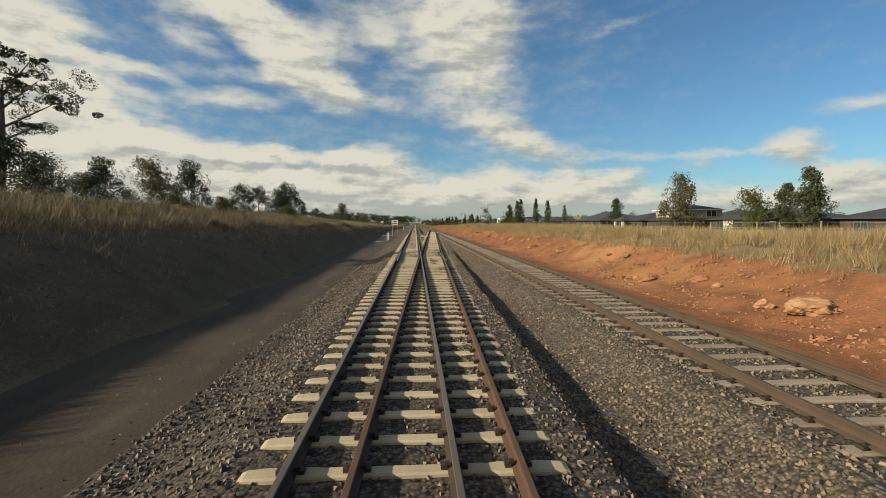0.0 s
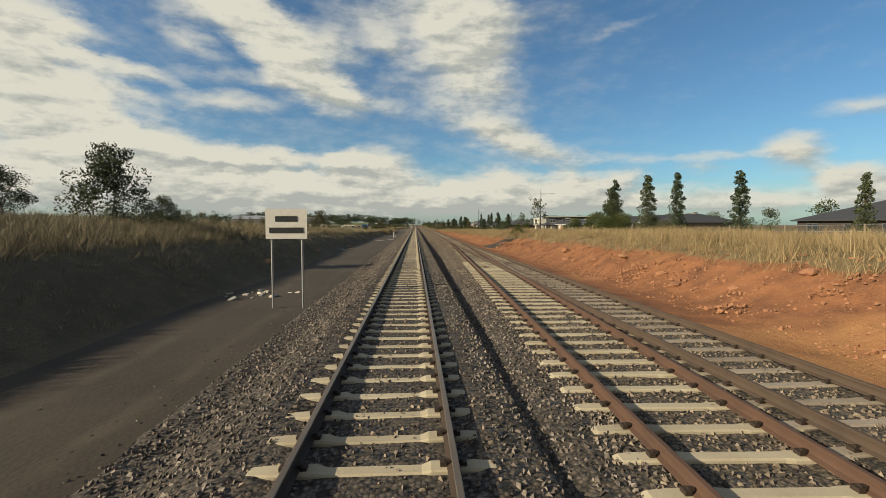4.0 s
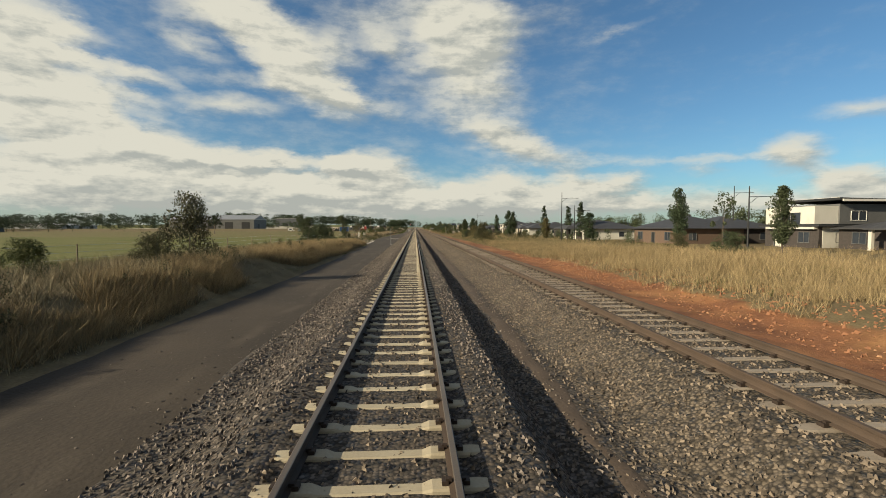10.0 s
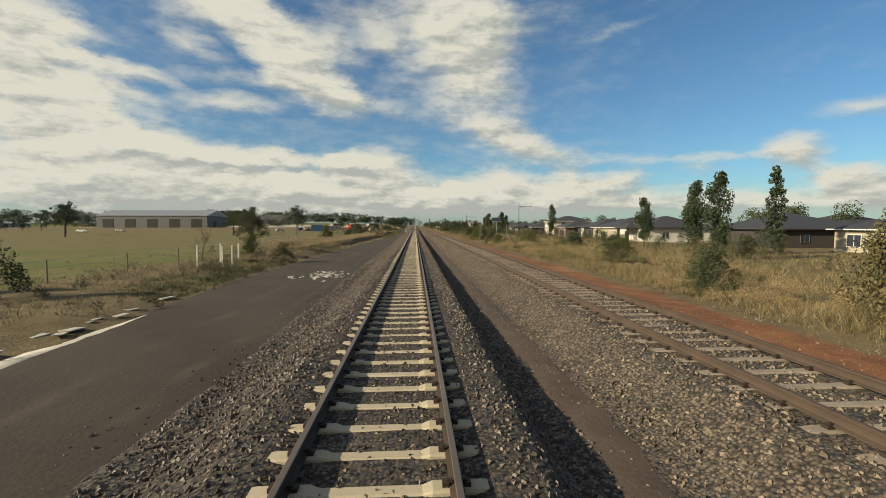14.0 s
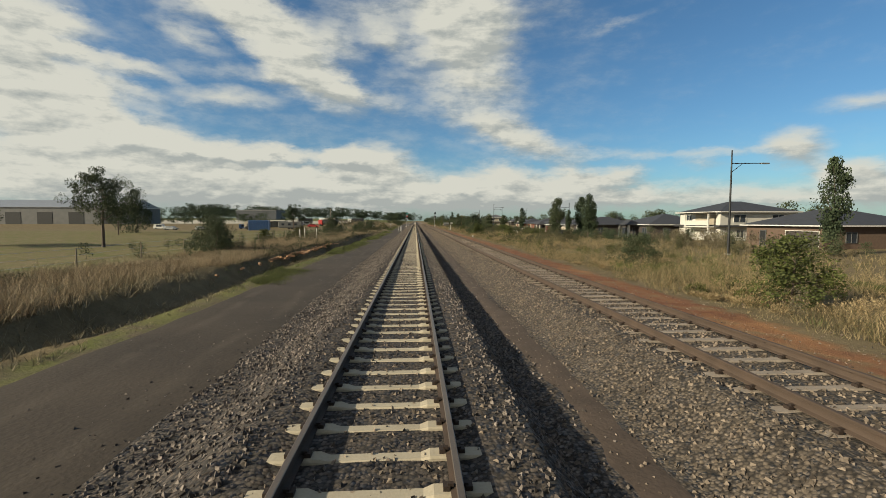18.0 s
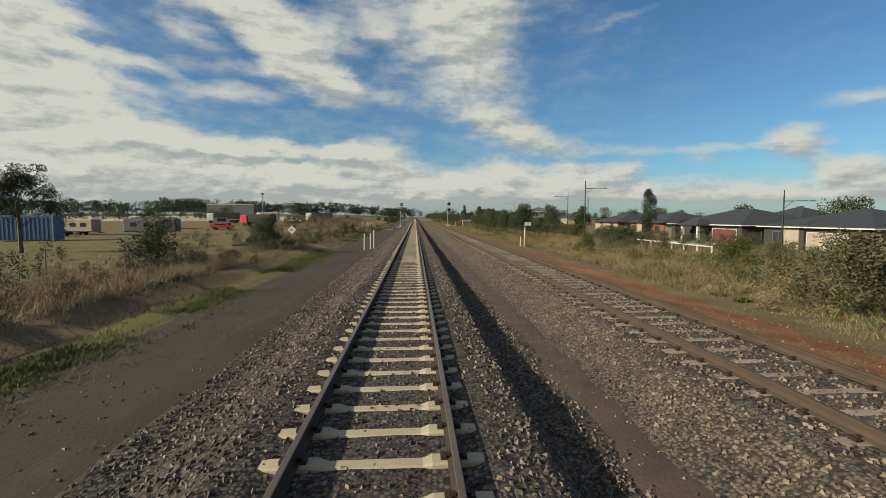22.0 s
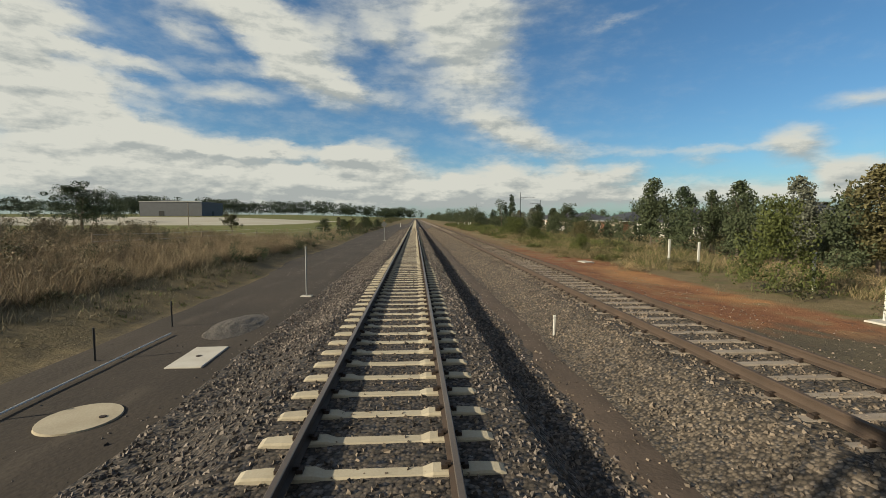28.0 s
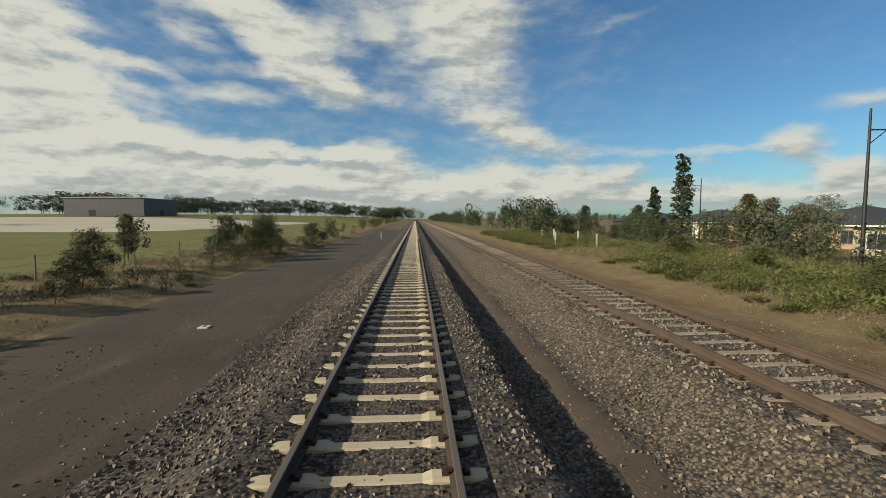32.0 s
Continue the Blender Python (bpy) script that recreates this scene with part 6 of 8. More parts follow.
house(74, 100, 13, 14, DARKROOF + " in the row behind", "brick_tan", rise=2.4, group="houses in the back row")
house(53, 296, 13, 14, DARKROOF + " and solar panels", "brick_dark", rise=2.3, solar=True)
house(44, 292, 12, 14, DARKROOF + " and brown brick walls", "brick_brown", rise=2.2, solar=True)
house(42, 328, 13, 15, DARKROOF + " and white garage columns", "white_wall", rise=2.3, second="brick_dark", garage="brick_dark", porch=True)
house(52, 345, 13, 15, DARKROOF + " and pale walls", "cream_wall", rise=2.2)
house(52, 368, 14, 15, DARKROOF + " behind street trees", "brick_dark", rise=2.4)
house(44, 389, 13, 12, DARKROOF + " and a white verandah", "white_wall", rise=2.2, porch=True)
house(44, 402, 13, 13, DARKROOF + " and cream brick walls", "cream_wall", rise=2.3, garage="cream_wall")
house(56, 408, 13, 15, DARKROOF + " and a rooftop cooler", "brick_dark", rise=2.8)
house(46, 419, 13, 12, DARKROOF + " and a dark entry", "brick_dark", rise=2.2, second="white_wall")
house(47, 444, 13, 12, DARKROOF + " and a brown garage door", "brick_brown", rise=2.2, garage="brick_dark", garage_face="w")
WHITE_HOUSE = house(51, 467.2, 14, 11.5, "white two-storey house with a dark hip roof and balcony", "white_wall", wall_h=2.55, rise=0.6, style="flat", garage="white_paint", upper=(0.1, 11.4, 0.1, 13.5, "white_wall", 2.45, 1.9, "hip"), base=-1.15)
# no real recess: the panel's duller cream paints the balcony's shade
part("balcony_shade_panel", box(-0.012, 1.2, 2.75, 0.02, 6.6, 4.7), M["cream_wall"], WHITE_HOUSE, "flat cream panel standing in for the shaded balcony recess")
part("balcony_slab", box(-1.7, 0.6, 2.5, -0.02, 7.4, 2.72, 0.02), M["white_wall"], WHITE_HOUSE)
for yy in (0.8, 7.2):
    part("column", box(-1.65, yy - 0.13, 0.0, -1.4, yy + 0.13, 2.5), M["white_wall"], WHITE_HOUSE)
    part("column", box(-1.62, yy - 0.1, 2.72, -1.42, yy + 0.1, 5.0), M["white_wall"], WHITE_HOUSE)
part("balcony_rail", add_box(add_box(bmesh.new(), -1.56, 0.9, 3.62, -1.48, 7.1, 3.7), -1.54, 0.9, 2.85, -1.5, 7.1, 3.6), M["white_wall"], WHITE_HOUSE)
part("balcony_soffit", box(-2.1, 0.4, 5.02, -0.02, 7.6, 5.14), M["white_wall"], WHITE_HOUSE)
house(46, 480, 13, 13, DARKROOF + " and a grey portico", "brick_dark", rise=2.2, porch=True)
house(46, 511, 13, 11, DARKROOF + " with white trim", "brick_dark", rise=2.1, second="white_wall")
house(46, 525.5, 13, 14, DARKROOF + " and pale doors", "brick_dark", rise=2.1, second="cream_wall", garage="cream_wall", garage_at=5.0)
house(46, 543.5, 14, 17, "long dark brick house with a maroon garage and portico", "brick_dark", rise=2.4, garage="maroon_door", garage_at=3.6, porch=True, solar=True)
house(47, 565, 13, 13, DARKROOF + " and red brick piers", "brick_red", rise=2.1, second="cream_wall")
house(45, 580, 12, 12, "low cream house with orange brick piers", "cream_wall", "roof", rise=2.0, second="brick_red")
house(60, 600, 13, 15, DARKROOF + " behind gum trees", "cream_wall", rise=2.4)
house(40, 640, 12, 12, "cream two-storey house behind gum trees", "cream_wall", "shed_wall", rise=1.2, upper=(1, 11, 1, 10, "cream_wall", 2.5, 1.6, "hip"), porch=True)
house(42, 660, 13, 13, DARKROOF + " half hidden by trees", "brick_dark", rise=2.2)
house(43, 686, 13, 14, DARKROOF + " and a white front", "white_wall", rise=2.2, second="brick_tan")
house(44, 708, 13, 14, DARKROOF + " behind grey trees", "cream_wall", rise=2.2, second="brick_red")
house(40, 729, 13, 13, DARKROOF + " and cream rendered walls", "cream_wall", rise=2.1, garage="cream_wall")
house(48, 748, 13, 13, DARKROOF + " and tan walls", "brick_tan", rise=2.2)
house(48, 768, 13, 13, DARKROOF + " and an orange brick front", "brick_tan", rise=2.2, second="white_wall")
for i, (x, y) in enumerate(((78, 255), (80, 310), (76, 330), (74, 380), (72, 440), (74, 470), (70, 500), (72, 530), (74, 565), (76, 640), (72, 690), (74, 735), (60, 790), (58, 815), (82, 140), (84, 215))):
    house(x, y, 14, 16, DARKROOF + " in the row behind", "brick_dark" if i % 2 else "cream_wall", rise=2.5 + 0.3 * (i % 3), group="houses in the back row")


def shed(x, y, w, d, wall_h, rise, label, wall="shed_wall", roof="roof_metal", doors=2, base=None, turn=0):
    z = (ground_z(x, y) if base is None else base) - 0.2
    h = empty("industrial_shed", pose(x, y, z, 0, 0, turn), label, "shed")
    part("wall", box(0, 0, 0, w, d, wall_h), M[wall], h)
    v = [(-0.4, -0.4, wall_h), (w + 0.4, -0.4, wall_h), (w + 0.4, d + 0.4, wall_h), (-0.4, d + 0.4, wall_h), (w / 2, -0.4, wall_h + rise), (w / 2, d + 0.4, wall_h + rise),
         (-0.4, -0.4, wall_h + 0.25), (w + 0.4, -0.4, wall_h + 0.25), (w + 0.4, d + 0.4, wall_h + 0.25), (-0.4, d + 0.4, wall_h + 0.25), (w / 2, -0.4, wall_h + rise + 0.25), (w / 2, d + 0.4, wall_h + rise + 0.25)]
    f = [(0, 4, 5, 3), (4, 1, 2, 5), (6, 9, 11, 10), (10, 11, 8, 7), (0, 1, 4), (3, 5, 2), (0, 3, 9, 6), (1, 7, 8, 2), (0, 6, 10, 4), (4, 10, 7, 1), (2, 8, 11, 5), (5, 11, 9, 3)]
    part_mesh("roof", mesh_of("roof", v, f, M[roof]), h)
    for i in range(doors):
        c = d * (i + 0.5) / doors
        part("roller_door", box(w - 0.02, c - 2.5, 0, w + 0.1, c + 2.5, min(4.6, wall_h - 0.6)), M["dark"], h)
    if turn:
        for i in range(doors):
            c = d * (i + 0.5) / doors
            part("roller_door", box(-0.1, c - 3.5, 0, 0.02, c + 3.5, wall_h - 2.2), M["dark"], h)
    c = w * 0.35
    part("roller_door", box(c - 2.4, -0.1, 0, c + 2.4, 0.02, min(4.6, wall_h - 0.6)), M["dark"], h)
    part("trim", box(-0.5, -0.5, wall_h + 0.02, w + 0.5, -0.42, wall_h + 0.3), M["white_paint"], h)
    return h


shed(-141, 622, 32, 72, 8.2, 4.0, "long grey sheet-metal industrial shed with dark doors", doors=5, turn=90)
shed(-250, 1040, 55, 45, 13.0, 1.2, "huge windowless blue-grey warehouse far across the fields", "warehouse", "warehouse", 1)
shed(-420, 700, 60, 50, 5.0, 2.2, "distant low factory shed with a pale roof", "roof_metal", "roof_metal", 3)
shed(-300, 470, 40, 50, 4.5, 2.0, "distant low grey farm shed", "shed_wall", "roof_metal", 2)
shed(-360, 330, 50, 30, 4.0, 1.8, "distant pale farm shed beyond the paddocks", "white_wall", "roof_metal", 2)

# ---- railway and street furniture ----
def street_lamp(x, y, top, arm=3.0, turn=0.0):
    g = ground_z(x, y)
    h = top - g
    ob = empty("street_lamp", pose(x, y, g, 0, 0, turn), "tall dark steel street lamp with one bracket arm", "street lamp", "street lamps along the road")
    part("pole", rod((0, 0, -0.2), (0, 0, h), 0.13, 0.06, 10), M["dark"], ob)
    part("arm", add_rod(add_rod(bmesh.new(), (0, 0, h - 1.25), (arm, 0, h - 1.2), 0.045, 0.035), (0, 0, h - 2.1), (arm * 0.35, 0, h - 1.27), 0.03, 0.025), M["dark"], ob)
    part("lamp_head", box(arm - 0.1, -0.14, h - 1.27, arm + 0.75, 0.14, h - 1.15, 0.03), M["galv"], ob)
    part("base_plate", box(-0.25, -0.25, -0.05, 0.25, 0.25, 0.08, 0.02), M["galv"], ob)
    return ob


for x, y, top, turn in ((34, 206, 11.8, 0), (33, 317.5, 10.0, 0), (39, 326, 7.6, 0), (40, 270.5, 7.2, 0), (30.7, 437.3, 9.1, 0), (29.1, 558, 8.4, 0), (40, 509, 7.0, 180), (42, 532, 5.4, 0),
                        (40, 598, 8.8, 180), (27.2, 729.1, 8.85, 0), (62, 640, 9.5, 180), (34, 860, 10.0, 0), (60, 300, 10, 0), (44, 770, 8.6, 180), (36, 642, 8.2, 180)):
    street_lamp(x, y, top, 3.0, turn)


def marker_post(x, y, h=1.3, mat="white_paint", label="white plastic cable marker post", z=None, r=0.05, cap=None):
    z = (ROAD_Z if abs(x) < 9 else ground_z(x, y)) if z is None else z
    ob = empty("marker_post", pose(x, y, z, random.uniform(-1.5, 1.5), random.uniform(-1.5, 1.5)), label, "post", "marker posts beside the line")
    part("post", add_box(bmesh.new(), -r, -r * 0.6, -0.25, r, r * 0.6, h, 0.012), M[mat], ob)
    part("cap", box(-r * 1.1, -r * 0.7, h, r * 1.1, r * 0.7, h + 0.06, 0.01), M[cap or mat], ob)
    return ob


WHITE_POSTS = [(-4.42, 77.6, 1.25), (-4.33, 79.0, 1.3), (-4.32, 80.6, 1.2), (-4.73, 195.2, 1.35), (-4.84, 197.5, 1.35), (-4.88, 199.9, 1.3),
               (-14.65, 339.9, 1.5), (-12.97, 340, 1.45), (-14.9, 344.2, 1.4), (-13.3, 342.4, 1.4), (-14.1, 345.7, 1.3), (-14.9, 459, 1.6), (-14.6, 455.3, 1.4), (-12.3, 454.5, 1.4),
               (-4.34, 525.8, 1.5), (-3.95, 527.7, 1.45), (-3.72, 528.7, 1.75), (-10.95, 618.1, 1.3), (-4.65, 771, 1.2), (-11.8, 605, 1.2), (-11.0, 603, 1.2), (-11.4, 607, 1.1), (-12.2, 600, 1.2), (-12.8, 597, 1.2)]
for x, y, h in WHITE_POSTS:
    marker_post(x, y, h, cap="orange_paint" if abs(y - 199.9) < 0.1 else None)
marker_post(10.4, 472.9, 0.3, label="short white marker peg in red dirt", r=0.09)
for x, y in ((17.7, 629.5), (17.6, 627.8), (17.3, 625.3), (17.5, 623.4), (17.3, 621.1), (15.8, 642.3), (16.2, 640.1), (16.8, 748), (16, 758), (15.6, 752), (15.3, 739.7), (12.5, 741.8), (16.28, 632.9), (13.3, 627.5)):
    marker_post(x, y, 1.5 if y < 660 else 1.1, r=0.06)


def sign_post(x, y, h, board, label, faces="back"):
    """A thin steel post; board is 'diamond', 'plate' or None."""
    z = bed_z(x, y) - 0.05 if x > -3.7 else ROAD_Z
    if abs(x) > 9:
        z = ground_z(x, y)
    ob = empty("sign_post", pose(x, y, z), label, "sign", "line-side signs")
    part("post", rod((0, 0, -0.2), (0, 0, h), 0.032, 0.03, 8), M["galv"], ob)
    part("footing", box(-0.22, -0.16, -0.06, 0.22, 0.16, 0.05, 0.02), M["pale_concrete"], ob)
    if board == "diamond":
        bm = box(-0.31, -0.045, -0.31, 0.31, -0.03, 0.31, 0.0)
        b = part("board", bm, M["shed_wall" if faces == "back" else "white_paint"], ob)
        b.matrix_local = pose(0, 0, h - 0.3, 0, 45, 0)
        if faces != "back":
            for k in range(3):
                part("lettering_bar", box(-0.13 + k * 0.1, -0.056, h - 0.36, -0.06 + k * 0.1, -0.047, h - 0.24), M["dark"], ob)
        part("cap", rod((0, 0, h), (0, 0, h + 0.22), 0.04, 0.04, 8), M["orange_paint" if faces == "back" else "galv"], ob)
    elif board == "plate":
        b = part("board", box(-0.24, -0.045, h - 0.62, 0.24, -0.03, h, 0.0), M["galv"], ob)
    return ob


marker_post(3.89, 627.0, 0.5, r=0.03, label="short white stake between the two tracks", z=-0.6)
sign_post(-3.81, 297.8, 2.55, None, "tall thin white marker pole on the road edge")
sign_post(-3.89, 634.1, 2.0, None, "thin steel marker post on the road edge")
sign_post(-3.85, 678.3, 2.55, "diamond", "steel post with a diamond board seen from behind")
sign_post(-12.2, 530.5, 1.75, "diamond", "post with a white diamond board in the scrub", "front")
sign_post(-9.6, 579.9, 1.6, "plate", "post with a grey plate at the verge")


def board_sign(x, y):
    ob = empty("line_side_board", pose(x, y, ROAD_Z), "white board on two steel posts with unreadable lettering", "sign")
    for dx in (-0.55, 0.55):
        part("post", rod((dx, 0, -0.2), (dx, 0, 3.6), 0.04, 0.04), M["galv"], ob)
    part("board", box(-0.75, -0.06, 2.6, 0.75, -0.04, 3.7), M["white_paint"], ob)
    for i, w in enumerate((0.62, 0.4)):
        part("lettering_bar", box(-w, -0.075, 2.82 + i * 0.42, w, -0.062, 3.02 + i * 0.42), M["dark"], ob)
    return ob


board_sign(-4.3, 104.7)


def km_post(x, y):
    g = ground_z(x, y)
    ob = empty("kilometre_post", pose(x, y, g, 0, 2, 0), "white kilometre post with a number plate and black bands", "post")
    part("post", rod((0, 0, -0.2), (0, 0, 2.0), 0.05, 0.05), M["white_paint"], ob)
    for i in range(2):
        part("band", rod((0, 0, 1.72 + i * 0.14), (0, 0, 1.79 + i * 0.14), 0.053, 0.053), M["dark"], ob)
    part("plate", box(-0.05, -0.03, 2.0, 0.55, 0.0, 2.3), M["white_paint"], ob)
    t = bpy.data.curves.new("number", "FONT")
    t.body, t.size, t.extrude = "16", 0.26, 0.004
    t.materials.append(M["dark"])
    ob2 = new("number", t)
    ob2.parent = ob
    ob2.matrix_local = pose(0.1, -0.036, 2.06, 90, 0, 0)
    marker_post(x - 0.45, y - 0.4, 0.9)
    return ob


km_post(10.6, 525)


def pit_frame(x0, y0, x1, y1, z=ROAD_Z):
    ob = empty("cable_pit", pose((x0 + x1) / 2, (y0 + y1) / 2, z), "concrete cable pit with a pale rim and dark lid", "cable pit", "cable pits in the service road")
    w, d, t = (x1 - x0) / 2, (y1 - y0) / 2, 0.09
    part("rim", add_box(add_box(add_box(add_box(bmesh.new(), -w, -d, -0.1, w, -d + t, 0.04, 0.01), -w, d - t, -0.1, w, d, 0.04, 0.01), -w, -d + t, -0.1, -w + t, d - t, 0.04, 0.01), w - t, -d + t, -0.1, w, d - t, 0.04, 0.01), M["concrete"], ob)
    part("lid", box(-w + t, -d + t, -0.1, w - t, d - t, 0.015), M["road"], ob)
    return ob


pit_frame(-5.4, 74.8, -4.5, 76.0)
pit_frame(-5.9, 72.3, -5.1, 73.5)


def slab(x, y, w, d, label="pale concrete cover slab lying on the road", t=0.05, turn=0.0, z=None):
    z = (ROAD_Z if x < 0 else ground_z(x, y)) if z is None else z
    ob = empty("concrete_slab", pose(x, y, z, 0, 0, turn), label, "slab", "cover slabs beside the line")
    part("slab", box(-w / 2, -d / 2, -0.08, w / 2, d / 2, t, 0.015), M["pale_concrete"], ob)
    part("lifting_ring", rod((0, 0, t), (0, 0, t + 0.012), 0.06, 0.06, 10), M["clip"], ob)
    return ob


for x, y, w, d, turn in ((-8.8, 144.2, 1.0, 0.9, 8), (-4.7, 181.5, 1.3, 0.9, 3), (-4.1, 195.8, 0.6, 0.6, 0), (-6.6, 176.5, 1.5, 0.8, 0), (-10.4, 307, 1.2, 1.6, 0), (-6.1, 595.2, 1.8, 1.0, 4), (-4.4, 626.3, 0.75, 1.5, 2), (13.4, 627.4, 1.2, 0.6, 10), (11, 643.3, 0.7, 0.9, 15), (3.4, 435.2, 0.12, 1.0, 20), (-5.6, 717, 0.3, 0.3, 0)):
    slab(x, y, w, d, turn=turn)


def round_cover(x, y, r):
    ob = empty("round_cover", pose(x, y, ROAD_Z), "round concrete pit cover set in the road", "pit cover", "round pit covers")
    bm = bmesh.new()
    bmesh.ops.create_cone(bm, cap_ends=True, segments=36, radius1=r + 0.03, radius2=r, depth=0.09, matrix=Matrix.Translation((0, 0, 0.0)))
    part("cover", bm, M["concrete"], ob)
    bm = bmesh.new()
    bmesh.ops.create_cone(bm, cap_ends=True, segments=12, radius1=0.05, radius2=0.05, depth=0.02, matrix=Matrix.Translation((r * 0.6, 0, 0.05)))
    part("lifting_eye", bm, M["clip"], ob)
    return ob


round_cover(-4.6, 615.0, 0.62)
round_cover(-4.75, 623.25, 0.55)


def signal(x, y, z, side, lit, label):
    """A searchlight signal: two round heads on a ladder mast with platforms."""
    ob = empty("railway_signal", pose(x, y, z), label, "railway signal", "railway signals")
    part("footing", box(-0.28, -0.28, -0.4, 0.28, 0.28, 0.72, 0.03), M["pale_concrete"], ob)
    part("mast", add_rod(add_rod(bmesh.new(), (0, 0, 0.7), (0, 0, 3.9), 0.065, 0.065, 12), (0, 0, 3.9), (0, 0, 6.2), 0.09, 0.09, 12), M["galv"], ob)
    part("number_plate", box(-0.09, -0.14, 3.3, 0.12, -0.10, 3.95, 0.01), M["dark"], ob)
    for i in range(3):
        part("lettering_bar", box(-0.05, -0.155, 3.38 + i * 0.19, 0.08, -0.142, 3.5 + i * 0.19), M["white_paint"], ob)
    for zz, col in ((6.75, lit[0]), (5.1, lit[1])):
        bm = bmesh.new()
        bmesh.ops.create_cone(bm, cap_ends=True, segments=40, radius1=0.46, radius2=0.46, depth=0.05, matrix=Matrix.Translation((0.38, -0.32, zz)) @ Matrix.Rotation(radians(90), 4, "X"))
        bmesh.ops.bevel(bm, geom=list(bm.edges), offset=0.012, segments=1, affect="EDGES")
        head = part("signal_head", bm, M["dark"], ob, "round black backboard")
        bm = box(0.06, -0.28, zz - 0.2, 0.56, 0.12, zz + 0.22, 0.04)
        part("case", bm, M["dark"], head)
        bm = bmesh.new()
        bmesh.ops.create_cone(bm, cap_ends=True, segments=20, radius1=0.095, radius2=0.095, depth=0.03, matrix=Matrix.Translation((0.38, -0.36, zz)) @ Matrix.Rotation(radians(90), 4, "X"))
        part("lens", bm, M[col], head, "lit signal lens" if col != "dark" else "unlit lens")
        bm = bmesh.new()
        bmesh.ops.create_cone(bm, cap_ends=False, segments=20, radius1=0.12, radius2=0.12, depth=0.3, matrix=Matrix.Translation((0.38, -0.49, zz + 0.015)) @ Matrix.Rotation(radians(90), 4, "X"))
        bmesh.ops.delete(bm, geom=[v for v in bm.verts if v.co.z < zz - 0.02], context="VERTS")
        part("hood", bm, M["dark"], head)
    for zz, w in ((4.3, 0.66), (3.85, 0.70), (6.15, 0.42)):
        bm = bmesh.new()
        for a, b in (((-w, -0.1, zz), (w, -0.1, zz)), ((-w, 0.55, zz), (w, 0.55, zz)), ((-w, -0.1, zz), (-w, 0.55, zz)), ((w, -0.1, zz), (w, 0.55, zz)), ((0, -0.1, zz), (0, 0.55, zz))):
            add_rod(bm, a, b, 0.022, 0.022, 6)
        part("platform", bm, M["galv"], ob, "step platform of steel bars")
    part("bracket", rod((0.2, 0.1, 6.35), (1.0, 0.2, 6.5), 0.025, 0.025, 6), M["galv"], ob)
    bm = bmesh.new()
    for dx in (0.34, 0.62):
        add_rod(bm, (dx, 0.5, 3.7), (dx, 0.5, 6.5), 0.018, 0.018, 6)
    for i in range(9):
        add_rod(bm, (0.34, 0.5, 3.85 + i * 0.3), (0.62, 0.5, 3.85 + i * 0.3), 0.012, 0.012, 6)
    part("ladder", bm, M["galv"], ob)
    part("aerial", rod((-0.35, 0.3, 3.6), (-0.42, 0.3, 5.4), 0.015, 0.01, 6), M["galv"], ob)
    part("junction_box", box(-0.3, -0.05, 5.5, 0.4, 0.3, 5.62, 0.02), M["galv"], ob)
    return ob


signal(-4.0, 617.2, -0.75, 1, ("green_light", "red_light"), "searchlight railway signal showing green over red beside the track")
signal(9.6, 610.5, -0.75, 1, ("dark", "dark"), "unlit searchlight railway signal beside the side track")


def track_grid(y):
    ob = empty("track_magnet", pose(0.0, y, -0.16), "ribbed steel train-stop grid lying between the rails", "track device")
    for i in range(7):
        part("bar", box(-0.24 + i * 0.075, -0.9, 0, -0.20 + i * 0.075, 0.9, 0.06, 0.008), M["galv"], ob)
    for yy in (-0.8, 0, 0.8):
        part("cross_bar", box(-0.3, yy - 0.04, -0.03, 0.32, yy + 0.04, 0.0), M["clip"], ob)
    return ob


track_grid(613.4)


def cable_rail():
    ob = empty("low_guard_rail", pose(-6.3, 0, ROAD_Z), "low white pipe rail along the service road edge", "rail")
    part("pipe", add_rod(bmesh.new(), (0.24, 604, 0.07), (0.24, 628.3, 0.07), 0.02, 0.02, 8), M["white_paint"], ob)
    for i in range(9):
        part("stake", rod((-0.25, 604.5 + i * 3.1, -0.2), (-0.25, 604.5 + i * 3.1, 0.75), 0.022, 0.022, 6), M["dark"], ob)
    return ob


cable_rail()


def service_pipe(y, x0, x1, z):
    ob = empty("cable_pipe", pose(0, y, z), "white plastic cable pipe lying across the ballast", "pipe")
    bm = bmesh.new()
    n = 10
    for i in range(n):
        a, b = i / n, (i + 1) / n
        add_rod(bm, (x0 + (x1 - x0) * a, 0.1 * math.sin(a * 3.1), 0.05 + 0.03 * math.sin(a * 9)), (x0 + (x1 - x0) * b, 0.1 * math.sin(b * 3.1), 0.05 + 0.03 * math.sin(b * 9)), 0.04, 0.04, 8)
    part("pipe", bm, M["white_paint"], ob)
    part("collar", rod((x1 - 0.1, 0, 0.05), (x1 + 0.05, 0, 0.05), 0.055, 0.055, 8), M["galv"], ob)
    return ob


service_pipe(84.7, 1.3, 3.3, -0.2)
service_pipe(80.2, 1.3, 3.0, -0.2)


